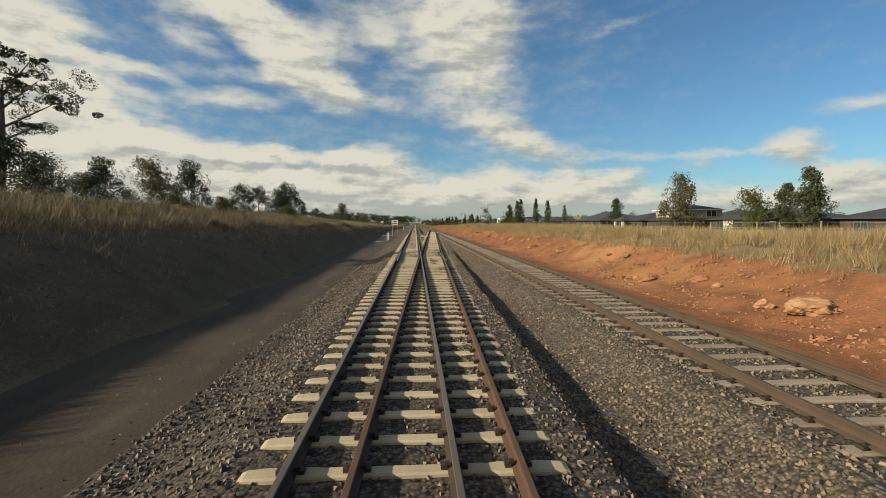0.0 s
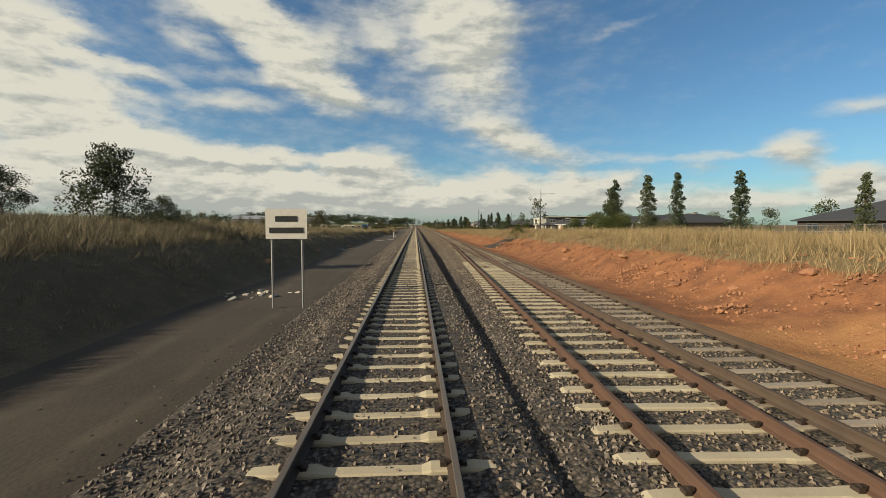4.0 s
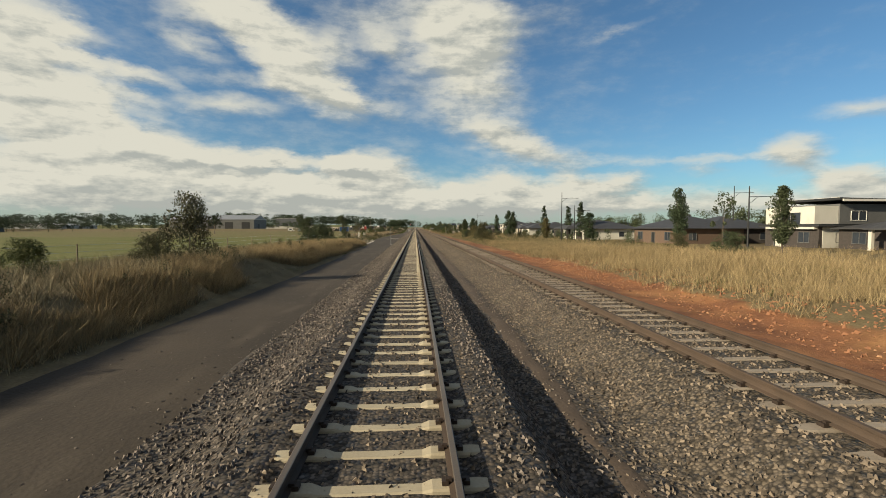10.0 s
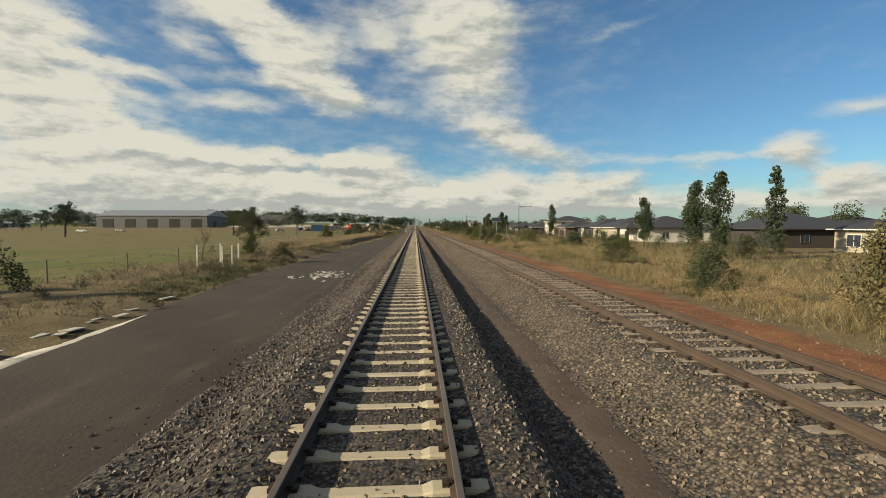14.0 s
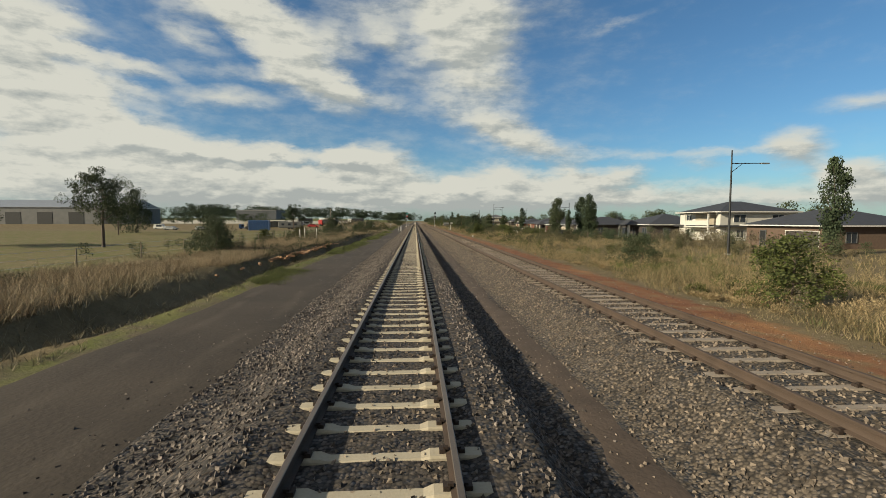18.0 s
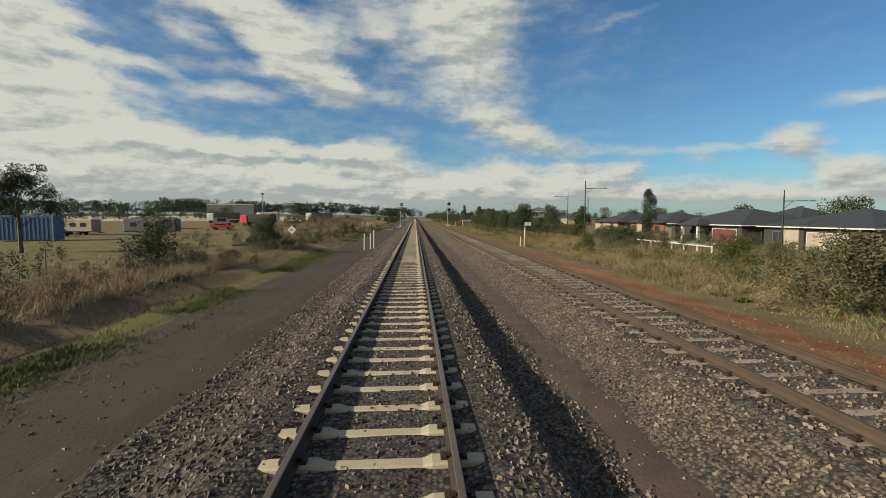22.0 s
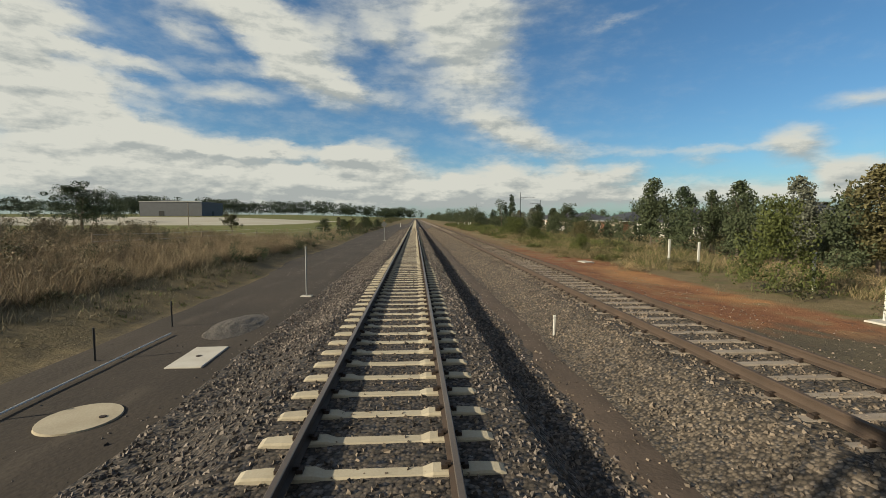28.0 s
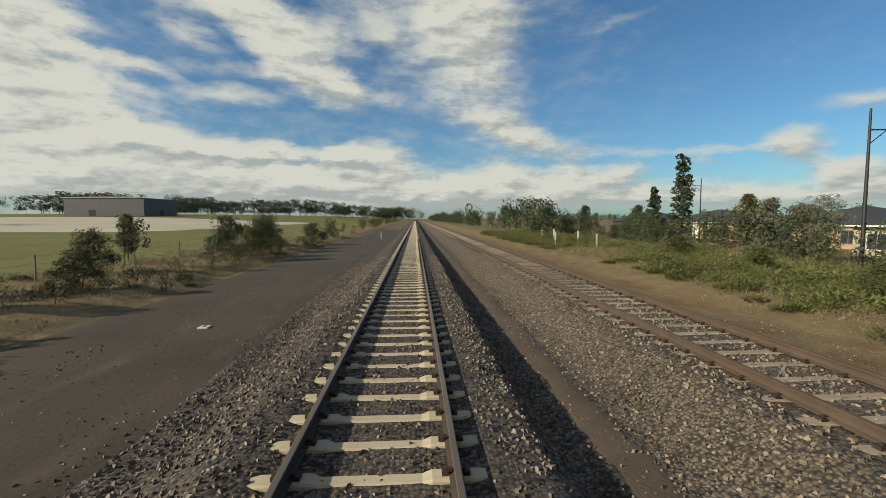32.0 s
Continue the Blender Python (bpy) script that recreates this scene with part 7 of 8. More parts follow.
def relay_box(x, y, label, w=0.4, h=0.5, mat="cream_wall", z=None):
    z = (ROAD_Z if -9 < x < 0 else ground_z(x, y)) if z is None else z
    ob = empty("relay_box", pose(x, y, z), label, "equipment box", "small equipment boxes")
    for dx in (-w * 0.35, w * 0.35):
        part("leg", rod((dx, 0, -0.15), (dx, 0, h * 0.6), 0.03, 0.03, 6), M["galv"], ob)
    part("body", box(-w / 2, -w * 0.4, h * 0.55, w / 2, w * 0.4, h, 0.03), M[mat], ob)
    part("lid", box(-w * 0.56, -w * 0.46, h, w * 0.56, w * 0.46, h + 0.05, 0.015), M["pale_concrete"], ob)
    return ob


relay_box(-4.3, 615.7, "small yellowish relay box on legs by the signal", 0.16, 0.42)
relay_box(-4.15, 613.3, "small orange topped riser beside a round cover", 0.14, 0.4, "orange_paint")
relay_box(-4.5, 200.5, "small relay box on legs beside marker posts", 0.25, 0.4, "brick_tan")
relay_box(10.5, 616.1, "small pale relay box with a cable beside the side track", 0.16, 0.55)
relay_box(9.95, 613.6, "yellow topped relay box beside the side track", 0.2, 0.45, "brick_tan")


def equipment_hut(x, y):
    ob = empty("equipment_hut", pose(x, y, -0.72), "grey equipment container with a red side and white strokes", "container")
    part("body", box(0, 0, 0.3, 2.4, 2.6, 1.75, 0.02), M["shed_wall"], ob)
    part("side_panel", box(-0.006, 0.06, 0.34, 0.02, 2.54, 1.71, 0.003), M["red_paint"], ob, "faded red painted side")
    part("roof", box(-0.05, -0.05, 1.75, 2.45, 2.65, 2.2, 0.03), M["galv"], ob)
    part("skirt", box(0.03, 0.03, 0.0, 2.37, 2.57, 0.3), M["brick_tan"], ob)
    for i in range(4):
        part("paint_stroke", box(-0.014, 0.25 + i * 0.6, 0.55, -0.004, 0.33 + i * 0.6, 1.5), M["white_paint"], ob)
    return ob


equipment_hut(14.6, 615.9)


def solar_compound():
    x0, y0 = 13.6, 384.0
    g = ground_z(14.6, 385.5)
    ob = empty("solar_cabinet", pose(14.7, 385.5, g), "cream equipment cabinet with a solar panel on a pole", "equipment cabinet")
    part("plinth", box(-0.6, -0.5, -0.2, 0.6, 0.5, 0.12, 0.02), M["pale_concrete"], ob)
    part("body", box(-0.42, -0.35, 0.12, 0.42, 0.35, 1.35, 0.02), M["cream_wall"], ob)
    part("door", box(-0.38, -0.37, 0.18, 0.38, -0.352, 1.3), M["cream_wall"], ob)
    part("pole", rod((0.1, 1.1, -0.2), (0.1, 1.1, 3.75), 0.05, 0.05), M["galv"], ob)
    p = part("solar_panel", box(-0.85, -0.5, -0.02, 0.85, 0.5, 0.02), M["glass"], ob, "tilted dark solar panel")
    p.matrix_local = pose(0.1, 1.1, 3.85, 38, 0, 12)
    rim = part("panel_frame", add_box(add_box(bmesh.new(), -0.9, -0.55, -0.03, 0.9, -0.5, 0.03), -0.9, 0.5, -0.03, 0.9, 0.55, 0.03), M["galv"], p)
    f = empty("wire_enclosure", pose(0, 0, g), "tall weathered steel posts of a wire enclosure", "fence")
    posts = [(11.75, 385.9), (14.1, 386.2), (16.5, 386.2), (16.5, 384.0), (14.1, 384.0), (11.7, 384.1)]
    for i, (px, py) in enumerate(posts):
        part("post", rod((px, py, -0.3), (px, py, 2.9), 0.035, 0.035, 6), M["timber"], f)
        qx, qy = posts[(i + 1) % len(posts)]
        bm = bmesh.new()
        for k in range(18):
            add_rod(bm, (px, py, 0.15 + 0.15 * k), (qx, qy, 0.15 + 0.15 * k), 0.004, 0.004, 4)
        tagged(part("wire", bm, M["galv"], f), kind="stuff")
    return ob


solar_compound()


def wire_fence(name, label, pts, h=1.2, spacing=5.0, mat="timber"):
    ob = empty(name, pose(0, 0, 0), label, "fence")
    for (xa, ya), (xb, yb) in zip(pts, pts[1:]):
        n = max(1, int(math.hypot(xb - xa, yb - ya) / spacing))
        tops = []
        for i in range(n + 1):
            x, y = xa + (xb - xa) * i / n, ya + (yb - ya) * i / n
            g = ground_z(x, y)
            part("post", rod((x, y, g - 0.3), (x + random.uniform(-0.05, 0.05), y, g + h), 0.05, 0.045, 6), M[mat], ob)
            tops.append((x, y, g))
        bm = bmesh.new()
        for p, q in zip(tops, tops[1:]):
            for k in (0.35, 0.65, 0.95):
                add_rod(bm, (p[0], p[1], p[2] + h * k), (q[0], q[1], q[2] + h * k), 0.008, 0.008, 3)
        tagged(part("wire", bm, M["galv"], ob), kind="stuff")
    return ob


wire_fence("paddock_fence", "old post and wire paddock fence", [(-17.5, 232), (-17, 300), (-18, 380), (-19, 470), (-18, 520)], 1.2, 6.0)
wire_fence("paddock_fence", "old post and wire paddock fence", [(-16, 640), (-16.5, 700), (-17, 800)], 1.2, 6.0)
wire_fence("street_fence", "post and wire boundary fence above the bank", [(24, 10), (24.5, 60), (24, 120)], 1.2, 5.0)


def bollard_rail(x, y0, y1, label, mat="white_paint"):
    ob = empty("timber_rail", pose(x, 0, 0), label, "fence", "low street rails")
    n = int((y1 - y0) / 2.4)
    for i in range(n + 1):
        y = y0 + 2.4 * i
        g = ground_z(x, y)
        part("post", box(-0.07, y - 0.07, g - 0.2, 0.07, y + 0.07, g + 0.75, 0.015), M[mat], ob)
    g = ground_z(x, (y0 + y1) / 2)
    part("top_rail", box(-0.06, y0, g + 0.60, 0.06, y0 + 2.4 * n, g + 0.72, 0.01), M[mat], ob)
    return ob


bollard_rail(31, 528, 550, "low white timber rail along the street verge")
bollard_rail(29, 706, 724, "low weathered timber rail along the street verge", "timber")
bollard_rail(29, 736, 752, "low weathered timber rail along the street verge", "timber")


# ---- yard across the paddock ----
def caravan(x, y, turn, label, mat="white_paint", l=6.0):
    g = ground_z(x, y)
    ob = empty("caravan", pose(x, y, g, 0, 0, turn), label, "caravan", "caravans and site huts in the yard")
    part("body", box(-l / 2, -1.2, 0.55, l / 2, 1.2, 2.9, 0.18), M[mat], ob)
    for i in range(3):
        part("window", box(-l * 0.36 + i * l * 0.27, -1.23, 1.5, -l * 0.36 + i * l * 0.27 + 1.0, -1.19, 2.2), M["glass"], ob)
    for dx in (-0.6, 0.6):
        for dy in (-1.0, 1.0):
            part("wheel", rod((dx, dy - 0.1, 0.33), (dx, dy + 0.1, 0.33), 0.33, 0.33, 14), M["rubber"], ob)
    part("drawbar", add_rod(bmesh.new(), (l / 2, 0, 0.5), (l / 2 + 1.2, 0, 0.45), 0.05, 0.05), M["dark"], ob)
    return ob


def parked_car(x, y, turn, mat, label, van=False):
    g = ground_z(x, y)
    ob = empty("parked_car" if not van else "parked_van", pose(x, y, g, 0, 0, turn), label, "car" if not van else "van", "vehicles parked in the yard")
    h = 1.9 if van else 1.4
    prof = [(-2.2, 0.35), (2.2, 0.35), (2.25, 0.75), (1.3, 0.92), (0.7, h), (-1.5 if not van else -2.1, h), (-2.2, 0.95)]
    bm = bmesh.new()
    ring = []
    for sgn in (-0.88, 0.88):
        ring.append([bm.verts.new((px, sgn * (1 if pz < 1 else 0.85), pz)) for px, pz in prof])
    bm.faces.new(ring[0])
    bm.faces.new(list(reversed(ring[1])))
    for i in range(len(prof)):
        j = (i + 1) % len(prof)
        bm.faces.new((ring[0][j], ring[0][i], ring[1][i], ring[1][j]))
    bmesh.ops.recalc_face_normals(bm, faces=bm.faces)
    part("body", bm, M[mat], ob)
    for s in (-1, 1):
        part("side_glass", box(-1.3, s * 0.84 - 0.02, 1.0, 0.75, s * 0.84 + 0.02, h - 0.12), M["glass"], ob)
    for dx in (-1.35, 1.35):
        for dy in (-0.82, 0.82):
            part("wheel", rod((dx, dy - 0.1, 0.32), (dx, dy + 0.1, 0.32), 0.32, 0.32, 14), M["rubber"], ob)
    return ob


def tipper(x, y, turn, label, cab, tray):
    g = ground_z(x, y)
    ob = empty("parked_truck", pose(x, y, g, 0, 0, turn), label, "truck", "trucks in the yard")
    part("cab", box(2.2, -1.15, 0.6, 4.0, 1.15, 2.7, 0.15), M[cab], ob)
    part("windscreen", box(3.97, -0.95, 1.6, 4.04, 0.95, 2.4), M["glass"], ob)
    part("tray", box(-4.0, -1.2, 1.1, 2.0, 1.2, 2.9, 0.04), M[tray], ob)
    part("chassis", box(-4.0, -0.5, 0.6, 3.8, 0.5, 1.0), M["dark"], ob)
    for dx in (-3.0, -1.8, 3.0):
        for dy in (-1.0, 1.0):
            part("wheel", rod((dx, dy - 0.15, 0.48), (dx, dy + 0.15, 0.48), 0.48, 0.48, 14), M["rubber"], ob)
    return ob


def container(x, y, turn, mat, label, l=12.0, h=3.4):
    g = ground_z(x, y)
    ob = empty("shipping_container", pose(x, y, g, 0, 0, turn), label, "container", "containers in the yard")
    part("body", box(-l / 2, -1.22, 0.1, l / 2, 1.22, h, 0.03), M[mat], ob)
    bm = bmesh.new()
    for i in range(int(l / 0.5)):
        add_box(bm, -l / 2 + 0.2 + i * 0.5, -1.27, 0.3, -l / 2 + 0.42 + i * 0.5, -1.215, h - 0.2)
    part("ribs", bm, M[mat], ob)
    part("corner_post", box(-l / 2 - 0.03, -1.26, 0, -l / 2 + 0.12, -1.1, h + 0.03), M["galv"], ob)
    part("corner_post", box(l / 2 - 0.12, -1.26, 0, l / 2 + 0.03, -1.1, h + 0.03), M["galv"], ob)
    return ob


container(-51, 547, 8, "blue_paint", "blue ribbed shipping container in the yard", 6.5, 3.4)
caravan(-46, 566, 5, "grey site hut with dark windows", "shed_wall", l=8.5)
caravan(-60, 568, 0, "weathered cream caravan parked in the yard", "cream_wall", l=6.5)
caravan(-40, 611, 10, "weathered cream caravan parked in the yard", "cream_wall", l=5.0)
caravan(-44, 622, 0, "pale caravan parked in the yard", l=6.0)
tipper(-38, 596, 170, "truck with a red cab and dark tray parked in the yard", "red_paint", "dark")
tipper(-52, 610, 185, "white truck with a dark tray in the yard", "white_paint", "dark")
tipper(-30, 628, 175, "white truck with a long dark tray", "white_paint", "dark")
container(-37, 634, 4, "shed_wall", "grey flat container in the yard", 9.0, 2.2)
container(-58, 588, 0, "dark", "dark grey container in the yard", 9.0, 2.6)
parked_car(-42, 585, 10, "red_paint", "red car parked in the yard")
parked_car(-72, 553, 30, "white_paint", "white car parked by the shed")
parked_car(-84, 556, 0, "galv", "silver car parked by the shed")
parked_car(-95, 570, 0, "white_paint", "white van parked by the workshop", True)
parked_car(-58, 560, 0, "dark", "dark car parked in the yard")
parked_car(-66, 575, 20, "blue_paint", "blue van parked in the yard", True)
parked_car(-48, 600, 15, "galv", "silver van parked in the yard", True)
parked_car(-34, 612, 0, "white_paint", "white car parked in the yard")
parked_car(-150, 520, 0, "white_paint", "white car parked at the long shed")
parked_car(-146, 540, 0, "galv", "silver car parked at the long shed")
parked_car(43.0, 570.5, 20, "white_paint", "white car parked in a driveway")
parked_car(36, 722, 90, "white_paint", "white car parked on the street")
parked_car(37, 505, 90, "dark", "dark car parked on the street")


def yard_pole(x, y, h):
    g = ground_z(x, y)
    ob = empty("light_pole", pose(x, y, g), "grey timber light pole in the yard", "pole", "yard light poles")
    part("pole", rod((0, 0, -0.3), (0, 0, h), 0.14, 0.10, 8), M["timber"], ob)
    part("floodlight", box(-0.35, -0.2, h - 0.1, 0.35, 0.2, h + 0.25, 0.03), M["dark"], ob)
    return ob


yard_pole(-36.8, 596.2, 7.8)
yard_pole(-70, 760, 8.0)


# ---- rocks, rubble, litter ----
def rock_bm(rng, size):
    """A weathered lump: a squashed ball, broken up by noise at three scales."""
    bm = bmesh.new()
    bmesh.ops.create_icosphere(bm, subdivisions=4 if size > 0.24 else 2, radius=1.0)
    o = rng.uniform(0, 50)
    sx, sy = rng.uniform(0.8, 1.3), rng.uniform(0.7, 1.0)
    for v in bm.verts:
        p = v.co.copy()
        k = 1 + 0.38 * noise.noise(p * 1.1 + Vector((o, 0, 0))) + 0.20 * noise.noise(p * 2.7 + Vector((0, o, 0))) + 0.09 * noise.noise(p * 7.0 + Vector((0, 0, o)))
        v.co = Vector((p.x * sx, p.y * sy, p.z * 0.55)) * k * size
    return bm


def boulder(x, y, size, mat, label):
    rng = random.Random(int(x * 10 + y * 7))
    g = ground_z(x, y)
    ob = part("boulder", rock_bm(rng, size), M[mat])
    ob.matrix_world = pose(x, y, g + size * 0.18, rng.uniform(-15, 15), rng.uniform(-15, 15), rng.uniform(0, 360))
    return tagged(ob, label, "boulder", "boulders on the clay bank")


for x, y, s, m in ((11.0, 11.5, 0.5, "rock"), (10.6, 12.6, 0.3, "rock"), (11.6, 17, 0.3, "red_rock"), (11.2, 15.5, 0.18, "rock"), (10.5, 20, 0.16, "rock"), (11.9, 26, 0.22, "red_rock"), (11.2, 33, 0.25, "rock"), (12.2, 41, 0.2, "red_rock"),
                   (10.8, 52, 0.16, "rock"), (11.5, 61, 0.3, "rock"), (10.9, 69, 0.2, "rock"), (12.0, 80, 0.26, "red_rock"), (11.0, 96, 0.2, "rock"), (11.4, 107, 0.26, "red_rock"), (10.3, 141, 0.18, "rock"), (10.8, 170, 0.2, "rock"),
                   (10.4, 205, 0.16, "rock"), (10.2, 213, 0.14, "rock"), (10.2, 262, 0.13, "rock"), (10.3, 432, 0.14, "red_rock"), (-8.6, 150, 0.25, "rock"), (-9.3, 118, 0.3, "rock"), (-8.9, 131, 0.2, "rock")):
    boulder(x, y, s, M and m, "weathered %s stone lying on the bank" % ("red clay" if m == "red_rock" else "pale"))

rng = random.Random(71)
for i in range(46):
    y = rng.uniform(12, 122)
    boulder(rng.uniform(10.2, 12.9), y, rng.choice((0.14, 0.18, 0.24, 0.34)), "red_rock" if i % 3 else "rock", "broken red clay rock sticking out of the bank" if i % 3 else "weathered pale stone lying on the bank")

# pale slab on the cutting slope
slab(-11.6, 31, 0.7, 1.6, "pale flat stone slab lying on the cutting slope", 0.1, 20)


def rubble_pile(x, y, rx, ry, count, label, mat, size, thick=0.3):
    rng = np.random.RandomState(int(abs(x * 100 + y)))
    bm = bmesh.new()
    for i in range(count):
        px, py = rng.normal(0, rx / 2), rng.normal(0, ry / 2)
        s = size * rng.uniform(0.4, 1.2)
        r = bmesh.ops.create_cube(bm, size=1, matrix=pose(px, py, s * 0.4 * thick, rng.uniform(-80, 80) * thick, rng.uniform(-80, 80) * thick, rng.uniform(0, 360)) @ Matrix.Diagonal((s, s * rng.uniform(0.2, 0.8), s * thick, 1)))
    ob = part("rubble_pile", bm, M[mat])
    ob.matrix_world = pose(x, y, (ROAD_Z if -9 < x < 0 else ground_z(x, y)) + 0.01)
    return tagged(ob, label, "rubble", kind="stuff")


rubble_pile(-4.9, 336.2, 1.3, 2.2, 80, "heap of broken white concrete on the road", "pale_concrete", 0.25, 0.22)
rubble_pile(-6.8, 335.4, 0.7, 1.0, 14, "scattered broken white concrete", "pale_concrete", 0.2, 0.2)
tagged(strip("pale_edge_paving", [(-9.1, -0.80), (-8.97, -0.742), (-8.72, -0.736), (-8.45, -0.742), (-8.32, -0.80)], 303, 327, 0.5, M["pale_concrete"], 0.5, 0.01, 8.0), "worn pale paving along the road's edge", "paving", kind="structure")
rubble_pile(-9.7, 323, 0.6, 6, 14, "broken pale paving along the verge", "pale_concrete", 0.6, 0.06)
rubble_pile(12, 186, 1.5, 3.0, 60, "dark rubble dumped beside the side track", "ballast_brown", 0.3)
rubble_pile(-6.5, 108, 1.6, 1.4, 20, "pale debris on the service road", "pale_concrete", 0.3)
rubble_pile(-9.3, 438, 0.6, 14, 90, "lumps of pale stone edging the ditch", "rock", 0.4)
rubble_pile(-8.7, 396, 0.5, 8, 30, "lumps of pale stone edging the ditch", "rock", 0.3)


def grit_heap(x, y, rx, ry, h, label):
    """A low heap of grit with an uneven surface."""
    bm = bmesh.new()
    n, m = 9, 22
    rings = []
    for i in range(n + 1):
        r = i / n
        rings.append([bm.verts.new((rx * r * math.cos(a) * (1 + 0.12 * noise.noise((math.cos(a) * 2, math.sin(a) * 2, 1))), ry * r * math.sin(a), h * (1 - r * r) ** 1.5 + 0.03 * noise.noise((x + r * 5 * math.cos(a), y + r * 5 * math.sin(a), 3)) - (0.06 if i == n else 0.0))) for a in [2 * math.pi * k / m for k in range(m)]])
    for i in range(1, n):
        for k in range(m):
            q = (k + 1) % m
            bm.faces.new((rings[i][k], rings[i + 1][k], rings[i + 1][q], rings[i][q]))
    bm.faces.new(rings[1])
    ob = part("gravel_mound", bm, M["gravel_pale"])
    ob.matrix_world = pose(x, y, ROAD_Z)
    return tagged(ob, label, "heap")


for x, y, rx, ry in ((-7.9, 147.2, 0.5, 1.7), (-8.2, 154.5, 0.45, 1.3), (-8.3, 162.0, 0.4, 2.0), (-8.2, 197.0, 0.7, 2.2), (-8.3, 388.0, 0.5, 3.2)):
    grit_heap(x, y, rx, ry, 0.035, "low spread of pale sand along the road edge")
grit_heap(-4.7, 629.3, 0.8, 1.7, 0.16, "low heap of pale grey grit on the road")
rubble_pile(12.5, 618, 1.2, 5, 12, "pale debris beside the side track", "pale_concrete", 0.2, 0.15)


def plank(x, y, l, turn, label, z=-0.22):
    ob = part("loose_sleeper", box(-0.12, -l / 2, 0, 0.12, l / 2, 0.07 if z > -0.3 else 0.13, 0.015), M["old_sleeper"])
    ob.matrix_world = pose(x, y, z, 0, 0, turn)
    return tagged(ob, label, "timber", "loose timbers")


for x in (6.5, 6.8):
    plank(x, 616.6, 2.2, 1, "pale plank walkway lying between the side rails", -0.125)
plank(6.3, 176, 2.2, 60, "loose sleeper lying on the side track", -0.13)
plank(9.8, 178, 2.2, 80, "loose sleeper lying beside the side track", -0.5)
plank(10.6, 181, 1.8, 30, "loose sleeper lying beside the side track", -0.5)


def culvert(x, y):
    g = ground_z(x + 0.7, y) - 0.10
    ob = empty("culvert", pose(x, y, g), "dark pipe ring standing in for a shaded hole in the bank", "culvert")
    bm = bmesh.new()
    ring_in, ring_out = [], []
    n = 20
    for k, r in ((0, 0.30), (0, 0.33), (0.9, 0.30), (0.9, 0.33)):
        ring = [bm.verts.new((k, r * math.cos(2 * math.pi * i / n), 0.02 + r * math.sin(2 * math.pi * i / n))) for i in range(n)]
        (ring_in if r < 0.32 else ring_out).append(ring)
    for i in range(n):
        j = (i + 1) % n
        bm.faces.new((ring_in[0][i], ring_in[0][j], ring_in[1][j], ring_in[1][i]))
        bm.faces.new((ring_out[0][j], ring_out[0][i], ring_out[1][i], ring_out[1][j]))
        bm.faces.new((ring_in[0][j], ring_in[0][i], ring_out[0][i], ring_out[0][j]))
        bm.faces.new((ring_in[1][i], ring_in[1][j], ring_out[1][j], ring_out[1][i]))
    # added pipe; its dark colour stands in for the shade inside a hole
    part("pipe", bm, M["dark"], ob)
    return ob


culvert(11.0, 142.5)


def gravel_ramp():
    """Dark gravel laid over the gap in the bank, with a ragged rim."""
    verts, faces = [], []
    nx, ny = 36, 22
    for j in range(ny + 1):
        for i in range(nx + 1):
            x = 9.0 + 0.42 * i
            c = 143.9 + 0.30 * (x - 11)
            v = (j / ny - 0.5) * 2
            y = c + v * (2.7 + 0.4 * noise.noise((x * 0.8, v * 2, 4.4)))
            edge = abs(v) > 0.99 or i in (0, nx)
            verts.append((x, y, ground_z(x, y) + (-0.10 if edge else 0.09)))
    for j in range(ny):
        for i in range(nx):
            a = j * (nx + 1) + i
            faces.append((a, a + 1, a + nx + 2, a + nx + 1))
    return tagged(new("gravel_ramp", mesh_of("gravel_ramp", verts, faces, M["gravel_grey"], True)), "dark grey gravel ramp through the gap in the clay bank", "gravel", kind="structure")


gravel_ramp()
rubble_pile(11.4, 143.0, 0.8, 0.9, 60, "grey lumps round the culvert mouth", "gravel_grey", 0.25, 0.5)
tagged(strip("driveway", [(37.5, -1.62), (37.6, -1.36), (41.5, -1.36), (45.9, -1.38), (45.95, -1.62)], 541, 551, 1.0, M["pale_concrete"], 0.05, 0.0, 3.0), "pale concrete driveway before the maroon garage", "driveway", kind="structure")
rubble_pile(11.5, 152, 1.4, 4.0, 220, "loose clay rubble at the foot of the bank", "red_rock", 0.11, 0.6)
rubble_pile(11.8, 137, 1.6, 4.0, 220, "loose clay rubble at the foot of the bank", "red_rock", 0.11, 0.6)
def pale_field():
    """A dry field that lies on the far slope."""
    xs, ys = [-420, -330, -250, -200, -160, -125, -95, -75, -62], [812 + 12 * i for i in range(17)]
    k = len(xs)
    verts = [(x + 5 * noise.noise((i * 3.1, y * 0.05, 9.0)), y, ground_z(x, y) + (0.35 if 0 < i < k - 1 and 812 < y < 1004 else -0.1)) for y in ys for i, x in enumerate(xs)]
    faces = [(j * k + i, j * k + i + 1, (j + 1) * k + i + 1, (j + 1) * k + i) for j in range(len(ys) - 1) for i in range(k - 1)]
    return tagged(new("pale_field", mesh_of("pale_field", verts, faces, M["stubble"], True)), "pale dry stubble field beyond the green paddock", "field", kind="structure")


pale_field()

